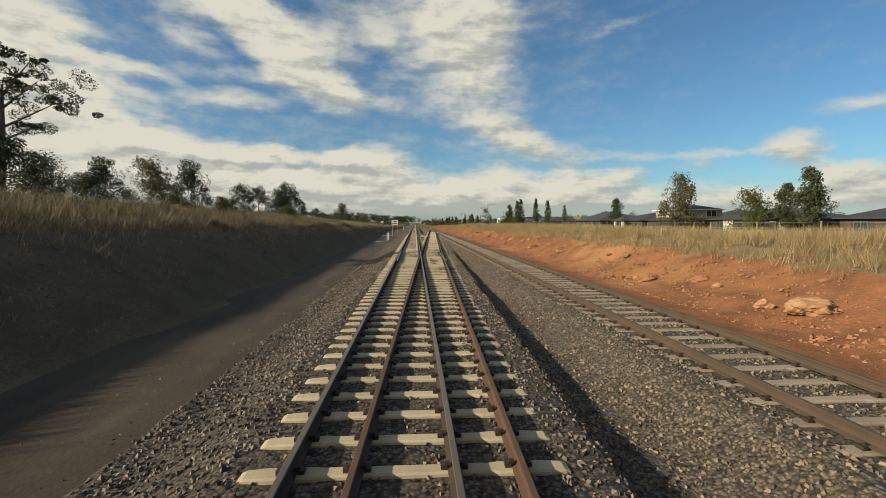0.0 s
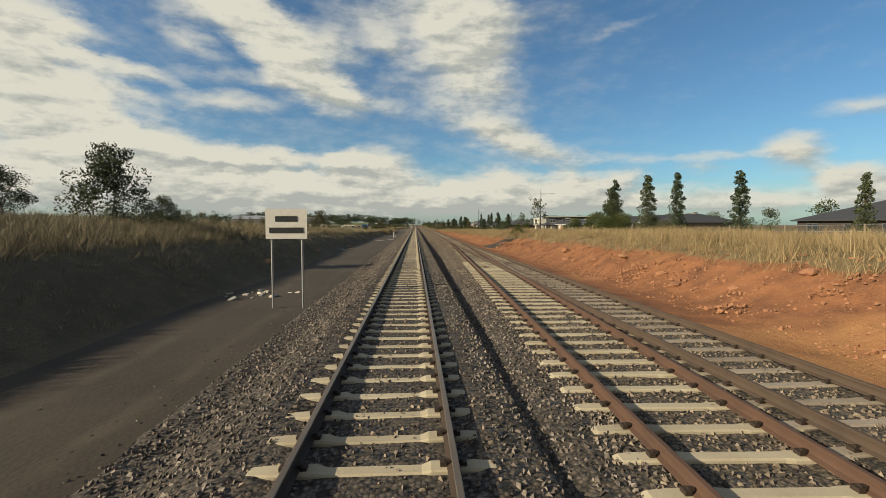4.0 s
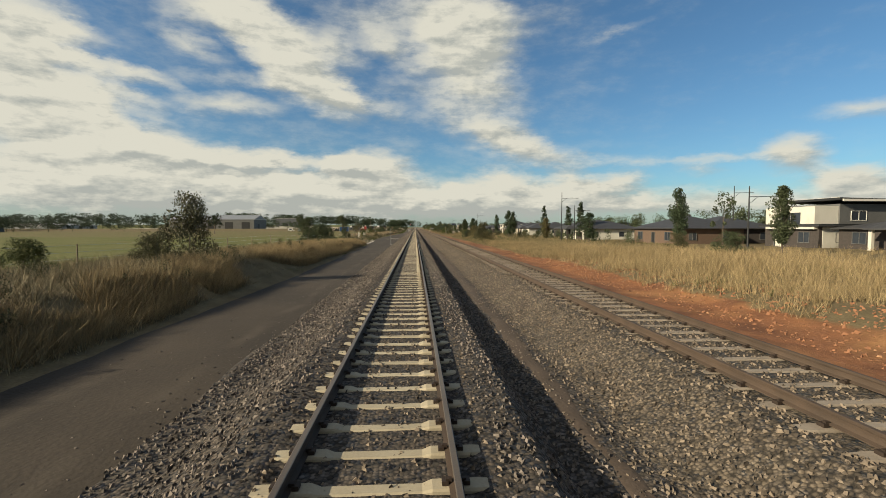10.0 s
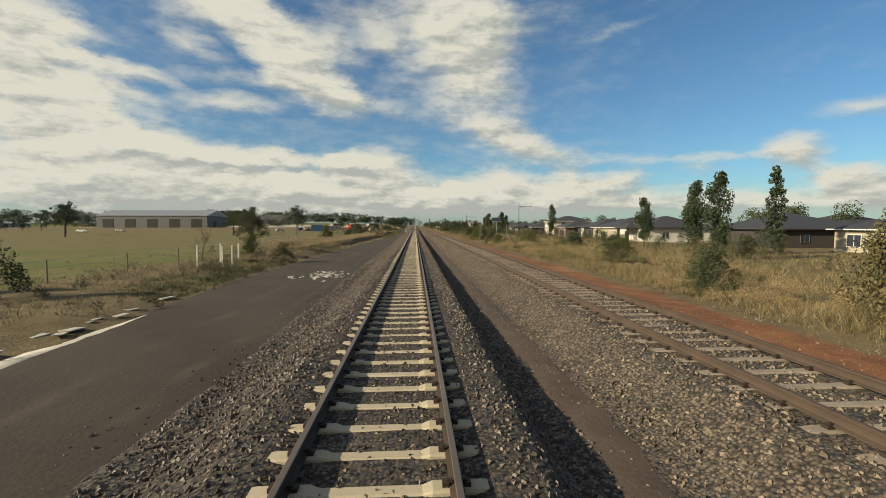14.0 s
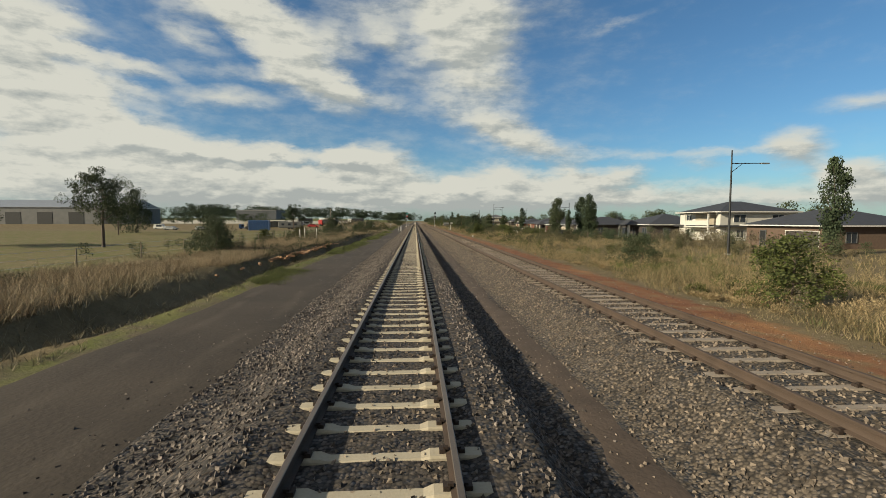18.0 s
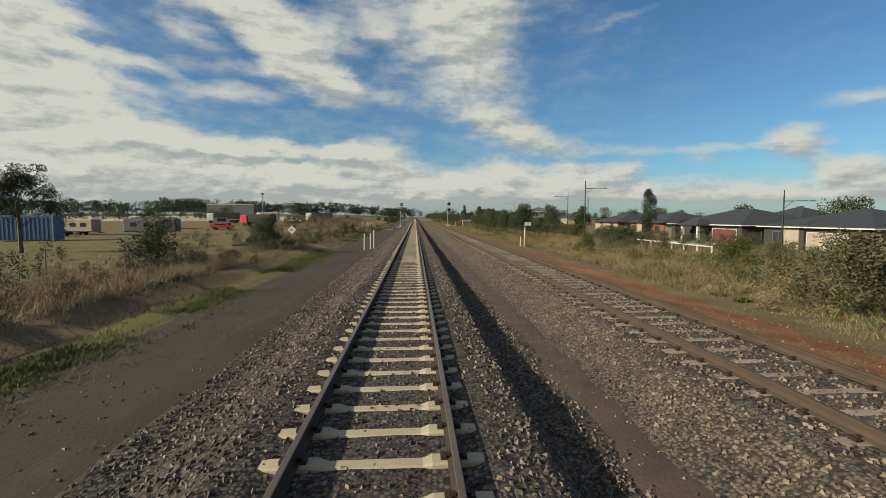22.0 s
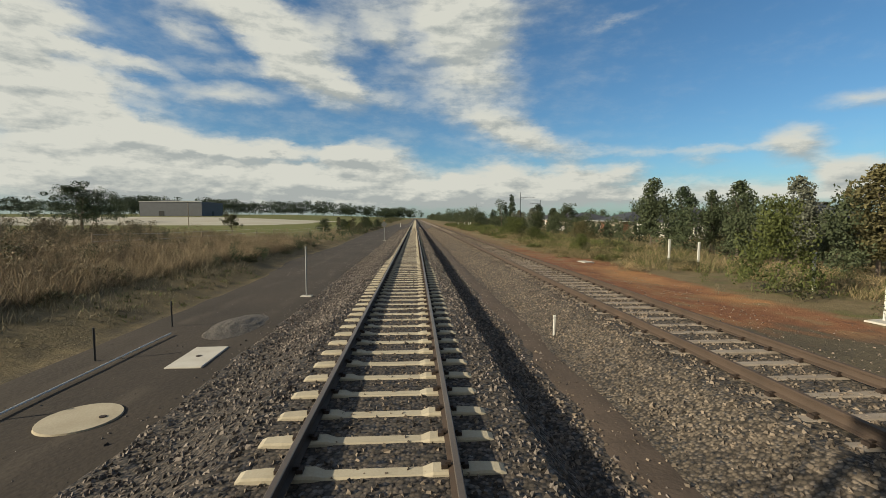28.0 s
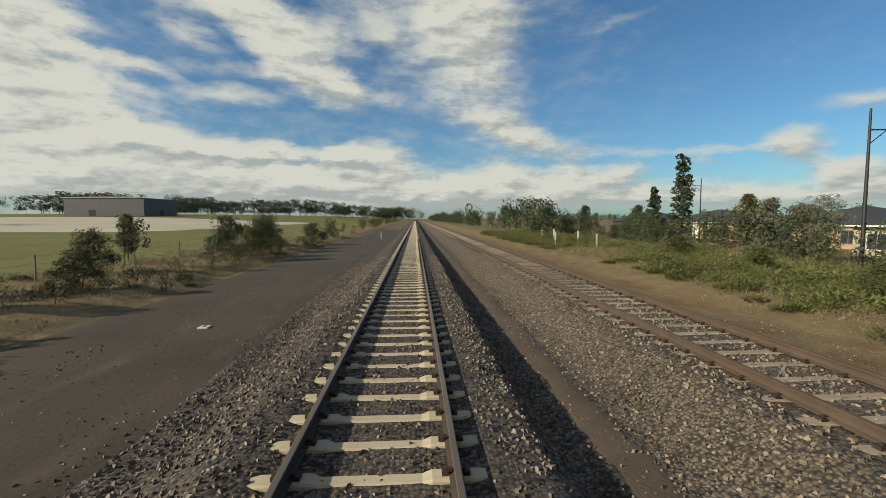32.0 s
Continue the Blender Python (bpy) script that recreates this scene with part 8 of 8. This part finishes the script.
# ---- paths between the tracks ----
def dirt_path():
    """A worn dirt path between the tracks whose width changes along the line."""
    verts, n, k = [], int((832 - 222) / 0.3), 7
    for j in range(n + 1):
        y = 222 + 0.3 * j
        a = lerp_table([(222, 2.75), (250, 2.55), (470, 2.6), (490, 2.7), (620, 2.75), (645, 2.6), (832, 2.6)], y) + 0.22 * noise.noise((1.3, y * 0.45, 6.0)) + 0.10 * noise.noise((4.3, y * 1.6, 6.0))
        b = lerp_table([(222, 3.2), (250, 3.6), (470, 3.75), (500, 4.1), (620, 3.9), (645, 3.5), (832, 3.5)], y) + 0.25 * noise.noise((7.7, y * 0.4, 6.0)) + 0.12 * noise.noise((2.3, y * 1.5, 6.0))
        for i in range(k):
            t = i / (k - 1)
            verts.append((a + (b - a) * t, y, -0.675 + 0.058 * min(1.0, 4 * t, 4 * (1 - t)) + 0.012 * noise.noise((t * 3, y * 1.3, 6.0))))
    faces = [(j * k + i, j * k + i + 1, (j + 1) * k + i + 1, (j + 1) * k + i) for j in range(n) for i in range(k - 1)]
    return tagged(new("inter_track_path", mesh_of("inter_track_path", verts, faces, M["path_soil"], True)), "worn dirt path between the two tracks", "path", kind="structure")


dirt_path()


# ---- grass ----
def grass(name, label, seed, count, place, height, blades, mat, width=0.02, lean=0.35):
    """Tufts of tapering blades; place(rng, n) gives their x, y and a height factor."""
    rng = np.random.RandomState(seed)
    x, y, k = place(rng, count)
    n = len(x)
    z = np.array([ground_z(float(a), float(b)) for a, b in zip(x, y)]) - 0.03
    N = n * blades
    bx = np.repeat(x, blades) + rng.normal(0, 0.12, N)
    by = np.repeat(y, blades) + rng.normal(0, 0.12, N)
    bz = np.repeat(z, blades)
    h = height * np.repeat(k, blades) * rng.uniform(0.45, 1.15, N)
    ang = rng.uniform(0, 2 * math.pi, N)
    w = width * rng.uniform(0.6, 1.5, N)
    l = lean * rng.normal(0, 1, (2, N)) * h
    a = np.stack([bx - np.cos(ang) * w, by - np.sin(ang) * w, bz], 1)
    b = np.stack([bx + np.cos(ang) * w, by + np.sin(ang) * w, bz], 1)
    c = np.stack([bx + l[0], by + l[1], bz + h], 1)
    v = np.stack([a, b, c], 1).reshape(-1, 3)
    f = np.arange(N * 3).reshape(-1, 3)
    return tagged(new(name, raw_mesh(name, v, f, M[mat])), label, "grass", kind="stuff")


def patch(x, y, seed, scale=0.12):
    return np.array([noise.noise((float(a) * scale, float(b) * scale, seed)) for a, b in zip(x, y)])


def bare(x, y):
    """Bare dirt round the wire enclosure and the equipment by the signals."""
    edge = patch(x, y, 3.1, 0.5) * 1.6
    return ((np.abs(y - 383.5) < 7 + edge) & (x < 16 + edge)) | ((np.abs(y - 622) < 17 + edge) & (x < 16.6 + edge))


def right_verge(rng, n):
    y = rng.uniform(-12, 775, n)
    c = np.interp(y, *zip(*RIGHT_CREST))
    w = 2.0 + 1.9 * np.maximum(0, c + 0.6)
    red = np.interp(y, (-60, 120, 200, 260, 330, 800), (0.50, 0.50, 0.42, 0.3, 0.3, 0.3))
    x0 = 9.3 + w * red
    x = x0 + np.abs(rng.normal(0, 1, n)) * 5.0 + rng.uniform(0, 2.0, n)
    k = 0.75 + 0.5 * patch(x, y, 2.2)
    late = np.clip((y - 270) / 70, 0, 1)
    k = k * (1 - 0.4 * late)
    keep = (patch(x, y, 7.7, 0.2) > -0.55) & (rng.uniform(0, 1, n) > 0.35 * late)
    return x[keep], y[keep], k[keep]


def right_green(rng, n):
    y = rng.uniform(150, 775, n)
    x = 11.0 + np.abs(rng.normal(0, 1, n)) * 6 + rng.uniform(0, 3, n)
    p = patch(x, y, 5.1, 0.1)
    keep = (p > 0.12 - 0.1 * (y > 330) - 0.25 * (y > 690)) & ~bare(x, y)
    return x[keep], y[keep], (0.7 + 0.5 * p)[keep]


def right_far(rng, n):
    y = rng.uniform(270, 780, n)
    x = rng.uniform(17, 44, n)
    return x, y, rng.uniform(0.6, 1.1, n)


def early_far(rng, n):
    y = rng.uniform(-10, 275, n)
    x = 15 + np.abs(rng.normal(0, 1, n)) * 14
    return x, y, rng.uniform(0.6, 1.15, n)


def left_verge(rng, n):
    y = rng.uniform(-12, 775, n)
    e = np.interp(y, *zip(*LEFT_EDGE))
    x = -(e + 0.5 + np.abs(rng.normal(0, 1, n)) * 6.0)
    keep = patch(x, y, 3.4, 0.2) > -0.45
    low = np.exp(-((y - 314) / 26) ** 2)
    k = np.clip(0.6 + 0.9 * patch(x, y, 1.2, 0.25), 0.2, 1.3) * (1 - 0.35 * low) * np.clip((-x - e) / 3.0, 0.35, 1.0)
    keep &= rng.uniform(0, 1, n) > 0.5 * low
    return x[keep], y[keep], k[keep]


def left_bank_top(rng, n):
    y = rng.uniform(-12, 250, n)
    e = np.interp(y, *zip(*LEFT_EDGE))
    c = np.interp(y, *zip(*LEFT_CREST))
    w = 2.2 + 1.6 * np.maximum(0, c + 0.75)
    x = -(e + w * 0.55 + np.abs(rng.normal(0, 1, n)) * 4.5)
    return x, y, rng.uniform(0.6, 1.1, n)


def left_green(rng, n):
    y = np.concatenate([rng.uniform(225, 345, n // 2), rng.uniform(280, 775, n - n // 2)])
    e = np.interp(y, *zip(*LEFT_EDGE))
    x = -(e + 0.2 + np.abs(rng.normal(0, 1, n)) * 3.5)
    p = patch(x, y, 8.1, 0.07)
    keep = p > 0.05
    return x[keep], y[keep], (0.5 + 0.5 * p)[keep]


def tall_left(rng, n):
    y = np.concatenate([rng.uniform(365, 420, n // 4), rng.uniform(560, 660, n - n // 4)])
    x = -(10.5 + np.abs(rng.normal(0, 1, len(y))) * 5.0)
    return x, y, rng.uniform(0.6, 1.2, len(y)) * np.where(y < 430, 0.6, 1.0)


def early(rng, n):
    x, y, k = right_verge(rng, n)
    keep = (y < 285) & ~((np.abs(y - 143.9 - 0.30 * (x - 11)) < 2.8) & (x < 21))
    return x[keep], y[keep], k[keep] * np.interp(y[keep], (0, 100), (0.85, 1.1))


def late_street(rng, n):
    y = rng.uniform(255, 775, n)
    c = np.interp(y, *zip(*RIGHT_CREST))
    x = 9.85 + np.abs(rng.normal(0, 1, n)) * 5.5 + rng.uniform(0, 1.4, n)
    p = patch(x, y, 2.9, 0.16)
    k = np.clip(0.62 + 0.9 * p, 0.25, 1.2) * np.clip((x - 9.6) / 2.5, 0.35, 1.0) * np.interp(y, (675, 700), (1.0, 0.45)) * np.where((y > 612) & (y < 645), np.clip((x - 11.5) / 3.0, 0.08, 1.0), 1.0)
    keep = ~bare(x, y)
    return x[keep], y[keep], k[keep]


grass("dry_grass", "tall straw coloured grass along the street side", 1, 52000, early, 0.85, 15, "straw", 0.0085, 0.40)
grass("street_grass", "rough mixed straw and green grass beside the street", 8, 36000, late_street, 0.80, 15, "mixed_blade", 0.009, 0.5)
grass("green_weeds", "patches of green weeds among dry grass", 2, 15000, right_green, 0.5, 12, "green_blade", 0.015, 0.6)
grass("dry_grass_far", "mixed grass on the flat towards the houses", 3, 14000, right_far, 0.55, 10, "mixed_blade", 0.017, 0.45)
grass("dry_grass_flat", "tall straw grass on the flat above the cutting", 9, 16000, early_far, 0.8, 12, "straw", 0.014, 0.42)
grass("verge_grass", "greyish rough grass on the paddock side", 4, 34000, left_verge, 0.58, 14, "straw_grey", 0.0085, 0.55)
grass("bank_grass", "sunlit dry grass along the top of the cutting", 5, 15000, left_bank_top, 0.7, 12, "straw_grey", 0.010, 0.5)
grass("verge_weeds", "green weeds along the road edge", 6, 11000, left_green, 0.28, 12, "green_blade", 0.014, 0.7)
grass("tall_dry_grass", "tall dead grass in the scrub", 7, 13000, tall_left, 0.92, 16, "brown_blade", 0.008, 0.5)


def mounds(name, label, seed, count, y0, y1, x0, x1, size, flat, per, mat, leaf=0.03, sparse=0.0):
    """Low rounded clumps of weeds: short leaves all over uneven domes, upright at the rim."""
    rng = np.random.RandomState(seed)
    cy = rng.uniform(y0, y1, count)
    cx = x0 + (x1 - x0) * rng.uniform(0, 1, count) ** 1.4
    keep = (patch(cx, cy, seed * 1.7, 0.11) > sparse) & ((cx < 0) | ~bare(cx, cy))
    cx, cy = cx[keep], cy[keep]
    n = len(cx)
    cz = np.array([ground_z(float(a), float(b)) for a, b in zip(cx, cy)])
    r = size * rng.uniform(0.45, 1.35, n) * np.clip(np.abs(cx - x0) / 2.0 + 0.45, 0.4, 1.0)
    N = n * per
    rr = np.sqrt(rng.uniform(0, 1, N)) * (0.75 + 0.25 * rng.uniform(0, 1, N))
    a = rng.uniform(0, 2 * math.pi, N)
    R = np.repeat(r, per)
    lump = 1 + 0.35 * np.sin(a * 3 + np.repeat(rng.uniform(0, 6, n), per)) * rr
    px = np.repeat(cx, per) + np.cos(a) * rr * R * lump
    py = np.repeat(cy, per) + np.sin(a) * rr * R * lump
    pz = np.repeat(cz, per) + flat * R * np.sqrt(np.clip(1 - rr * rr, 0, 1)) * rng.uniform(0.35, 1.12, N) * np.repeat(rng.uniform(0.7, 1.3, n), per)
    w = leaf * rng.uniform(0.5, 1.4, N)
    L = leaf * rng.uniform(2.0, 6.0, N)
    b = rng.uniform(0, 2 * math.pi, N)
    d = np.stack([np.cos(a) * rr * 0.9 + rng.normal(0, 0.45, N), np.sin(a) * rr * 0.9 + rng.normal(0, 0.45, N), rng.uniform(0.25, 1.0, N)], 1) * L[:, None]
    o = np.stack([np.cos(b) * w, np.sin(b) * w, 0 * w], 1)
    p = np.stack([px, py, pz - 0.02], 1)
    v = np.stack([p - o, p + o, p + d], 1).reshape(-1, 3)
    return tagged(new(name, raw_mesh(name, v, np.arange(N * 3).reshape(-1, 3), M[mat])), label, "weeds", kind="stuff")


mounds("weed_clumps", "rounded olive green weed clumps among dry grass", 31, 330, 330, 665, 11.2, 21.0, 0.8, 0.7, 420, "leaf_green", 0.022, 0.0)
mounds("straw_tussocks", "pale straw tussocks standing out of the rough", 32, 1900, 320, 640, 10.8, 22.0, 0.62, 0.95, 330, "straw", 0.016, -0.05)
mounds("ground_cover", "low creeping green ground cover beside the track", 33, 560, 655, 775, 11.0, 21.0, 1.25, 0.42, 520, "green_blade", 0.026, -0.3)
mounds("olive_clumps", "broad olive scrub clumps beside the side track", 36, 120, 395, 650, 12.0, 20.0, 1.15, 0.9, 900, "leaf_olive", 0.024, -0.08)
mounds("rust_clumps", "rusty brown low weed clumps beside the track", 34, 240, 450, 770, 10.6, 16.0, 0.7, 0.6, 380, "leaf_rust", 0.02, 0.05)
mounds("scrub_clumps", "dull green scrub clumps on the paddock side", 35, 420, 330, 770, -9.6, -19.0, 0.7, 0.8, 380, "leaf_olive", 0.022, 0.0)

mounds("brown_scrub", "matted brown scrub over the rise behind the signal", 37, 380, 604, 668, -11.0, -30.0, 1.1, 0.8, 520, "scrub_pale", 0.026, -0.4)


def left_straw(rng, n):
    y = rng.uniform(222, 300, n)
    e = np.interp(y, *zip(*LEFT_EDGE))
    x = -(e + 0.6 + np.abs(rng.normal(0, 1, n)) * 2.6)
    keep = patch(x, y, 9.4, 0.18) > -0.2
    return x[keep], y[keep], rng.uniform(0.5, 1.1, keep.sum())


grass("bank_straw", "pale straw grass on the low bank beside the road", 11, 20000, left_straw, 0.62, 14, "straw", 0.009, 0.5)


def ditch_straw(rng, n):
    y = rng.uniform(362, 520, n)
    e = np.interp(y, *zip(*LEFT_EDGE))
    x = -(e + 3.0 + np.abs(rng.normal(0, 1, n)) * 3.2)
    p = patch(x, y, 4.4, 0.16)
    keep = p > -0.3
    return x[keep], y[keep], np.clip(0.75 + 0.6 * p, 0.3, 1.2)[keep]


grass("ditch_grass", "brownish straw grass on the bank beyond the ditch", 12, 15000, ditch_straw, 0.62, 14, "brown_blade", 0.009, 0.5)


def road_edge(rng, n):
    y = np.concatenate([rng.uniform(396, 525, 3 * n // 4), rng.uniform(540, 600, n - 3 * n // 4)])
    e = np.interp(y, *zip(*LEFT_EDGE))
    x = -(e + 0.25 + rng.normal(0, 1, len(y)) * 0.5)
    keep = patch(x, y, 6.6, 0.15) > -0.15
    return x[keep], y[keep], rng.uniform(0.6, 1.2, keep.sum())


grass("edge_weeds", "bright green weeds along the edge of the road", 10, 22000, road_edge, 0.18, 12, "green_blade", 0.012, 0.8)


# ---- loose ballast ----
def shards(rng, x, y, z, size):
    """Broken stones: a skewed triangular foot under a short slanting ridge."""
    n = len(x)
    ang = np.arange(3)[None] * 2.0944 + rng.uniform(-0.55, 0.55, (n, 3)) + rng.uniform(0, 6.28, (n, 1))
    rad = rng.uniform(0.75, 1.2, (n, 3)) * size[:, None]
    stretch = rng.uniform(0.6, 1.1, (n, 1))
    fx, fy = np.cos(ang) * rad * stretch, np.sin(ang) * rad
    tops = [(fx[:, 0] * 0.62, fy[:, 0] * 0.62), ((fx[:, 1] + fx[:, 2]) * 0.40, (fy[:, 1] + fy[:, 2]) * 0.40)]
    tops = [(a + rng.normal(0, 0.16, n) * size, b + rng.normal(0, 0.16, n) * size) for a, b in tops]
    V = np.stack([np.concatenate([x[:, None] + fx] + [(x + a)[:, None] for a, b in tops], 1),
                  np.concatenate([y[:, None] + fy] + [(y + b)[:, None] for a, b in tops], 1),
                  np.concatenate([z[:, None] + rng.uniform(-0.6, -0.1, (n, 3)) * size[:, None], z[:, None] + rng.uniform(0.25, 0.85, (n, 2)) * size[:, None]], 1)], 2).reshape(-1, 3)
    F = np.array([(0, 1, 4), (0, 4, 3), (1, 2, 4), (2, 0, 3), (2, 3, 4)])
    return V, (F[None] + (np.arange(n) * 5)[:, None, None]).reshape(-1, 3)


def bed_heights(x, y):
    """Height of the ballast's surface at many places."""
    z = np.zeros(len(x))
    for gx, gy, grid in BED_GRIDS:
        on = (x >= gx[0]) & (x <= gx[-1])
        a, b = x[on], y[on]
        i = np.clip(np.searchsorted(gx, a) - 1, 0, len(gx) - 2)
        j = np.clip(np.searchsorted(gy, b) - 1, 0, len(gy) - 2)
        u, v = (a - gx[i]) / (gx[i + 1] - gx[i]), (b - gy[j]) / (gy[j + 1] - gy[j])
        z[on] = (grid[j, i] * (1 - u) + grid[j, i + 1] * u) * (1 - v) + (grid[j + 1, i] * (1 - u) + grid[j + 1, i + 1] * u) * v
    return z


def stones(name, label, seed, count, xs, mat, size=0.05, y0=-8, y1=735, skip=None):
    """Crushed stones lying on the bed."""
    rng = np.random.RandomState(seed)
    x = rng.uniform(xs[0], xs[1], count)
    y = y0 + (y1 - y0) * rng.uniform(0, 1, count)
    if skip is not None:
        keep = skip(x, y, rng)
        x, y = x[keep], y[keep]
    n = len(x)
    z = bed_heights(x, y)
    V, faces = shards(rng, x, y, z + size * 0.25, size * rng.uniform(0.6, 1.2, n))
    return tagged(new(name, raw_mesh(name, V, faces, M[mat])), label, "ballast", kind="stuff")


def off_rails(x, y, rng):
    return np.abs(np.abs(x) - GAUGE / 2) > 0.12


def path_thin(x, y, rng):
    ys = (222, 250, 470, 490, 620, 645, 832)
    middle = np.interp(y, ys, (3.0, 3.07, 3.15, 3.38, 3.32, 3.05, 3.05))
    half = np.interp(y, ys, (0.2, 0.46, 0.50, 0.52, 0.48, 0.40, 0.40))
    bare = (np.abs(x - middle) < rng.normal(half, 0.12, len(x))) & (y > 222)
    return (~bare | (rng.uniform(0, 1, len(x)) < 0.08)) & (np.abs(np.abs(x - SIDE_X) - GAUGE / 2) > 0.12)


stones("ballast_stones_left", "loose grey ballast on the left shoulder", 21, 190000, (-3.5, -1.36), "stone", 0.041)
stones("ballast_stones_right", "loose grey ballast on the right shoulder", 22, 150000, (1.36, 3.25), "stone", 0.041, skip=path_thin)
stones("ballast_stones_middle", "loose ballast between the rails", 23, 72000, (-1.35, 1.35), "stone_brown", 0.038, skip=off_rails)
stones("ballast_stones_side", "loose brownish ballast round the side track", 24, 330000, (2.6, 7.9), "stone_brown", 0.039, skip=path_thin)


def loose_grit(name, label, seed, count, x0, x1, falloff, mat, size, height, y0=-8, y1=735, clump=None):
    """Small stones strewn beyond the bed's foot."""
    rng = np.random.RandomState(seed)
    y = rng.uniform(y0, y1, count)
    x = x0 + (x1 - x0) * rng.uniform(0, 1, count) ** falloff
    if clump is not None:
        keep = patch(x, y, seed + 0.3, 0.22) > clump
        x, y = x[keep], y[keep]
    n = len(x)
    z = np.array([height(float(a), float(b)) for a, b in zip(x, y)])
    V, faces = shards(rng, x, y, z, size * rng.uniform(0.3, 1.1, n))
    return tagged(new(name, raw_mesh(name, V, faces, M[mat])), label, "stones", kind="stuff")


loose_grit("road_grit", "loose stones strewn over the service road", 31, 16000, -3.2, -8.5, 2.4, "stone", 0.03, lambda x, y: ROAD_Z + 0.005)
loose_grit("road_stones", "stones kicked over the rough end of the service road", 35, 5200, -3.3, -8.0, 1.2, "stone", 0.042, lambda x, y: ROAD_Z + 0.005, 640, 735, -0.12)
loose_grit("road_pebbles", "patches of loose stone on the service road", 36, 5200, -3.3, -8.0, 1.2, "stone", 0.042, lambda x, y: ROAD_Z + 0.005, 425, 500, 0.02)
loose_grit("clay_rubble", "pale and red stones strewn over the clay bank", 32, 26000, 9.1, 14.0, 1.0, "red_rock", 0.075, ground_z, -8, 262)
loose_grit("clay_pebbles", "pale pebbles on the clay bank", 33, 6000, 9.0, 13.5, 1.2, "rock", 0.05, ground_z, -8, 262)
loose_grit("brown_grit", "brown grit beside the side track", 34, 26000, 7.9, 12.0, 1.5, "stone_brown", 0.038, ground_z, 240, 740)
loose_grit("clay_clods", "heaps of loose red clay clods on the bank", 35, 16000, 9.6, 13.2, 1.0, "red_rock", 0.11, ground_z, -8, 142, 0.14)
loose_grit("ramp_grit", "dark grit on the gravel ramp", 36, 2500, 9.2, 20.0, 1.2, "stone_brown", 0.05, lambda x, y: ground_z(x, y) + 0.03, 142, 146)
loose_grit("path_grit", "small stones trodden into the dirt path", 37, 11000, 2.95, 4.1, 1.0, "stone_brown", 0.032, lambda x, y: -0.617, 224, 735)
loose_grit("shoulder_spill", "ballast spilled over the road's edge", 38, 15000, -3.25, -4.7, 2.3, "stone", 0.045, lambda x, y: ROAD_Z + 0.01)
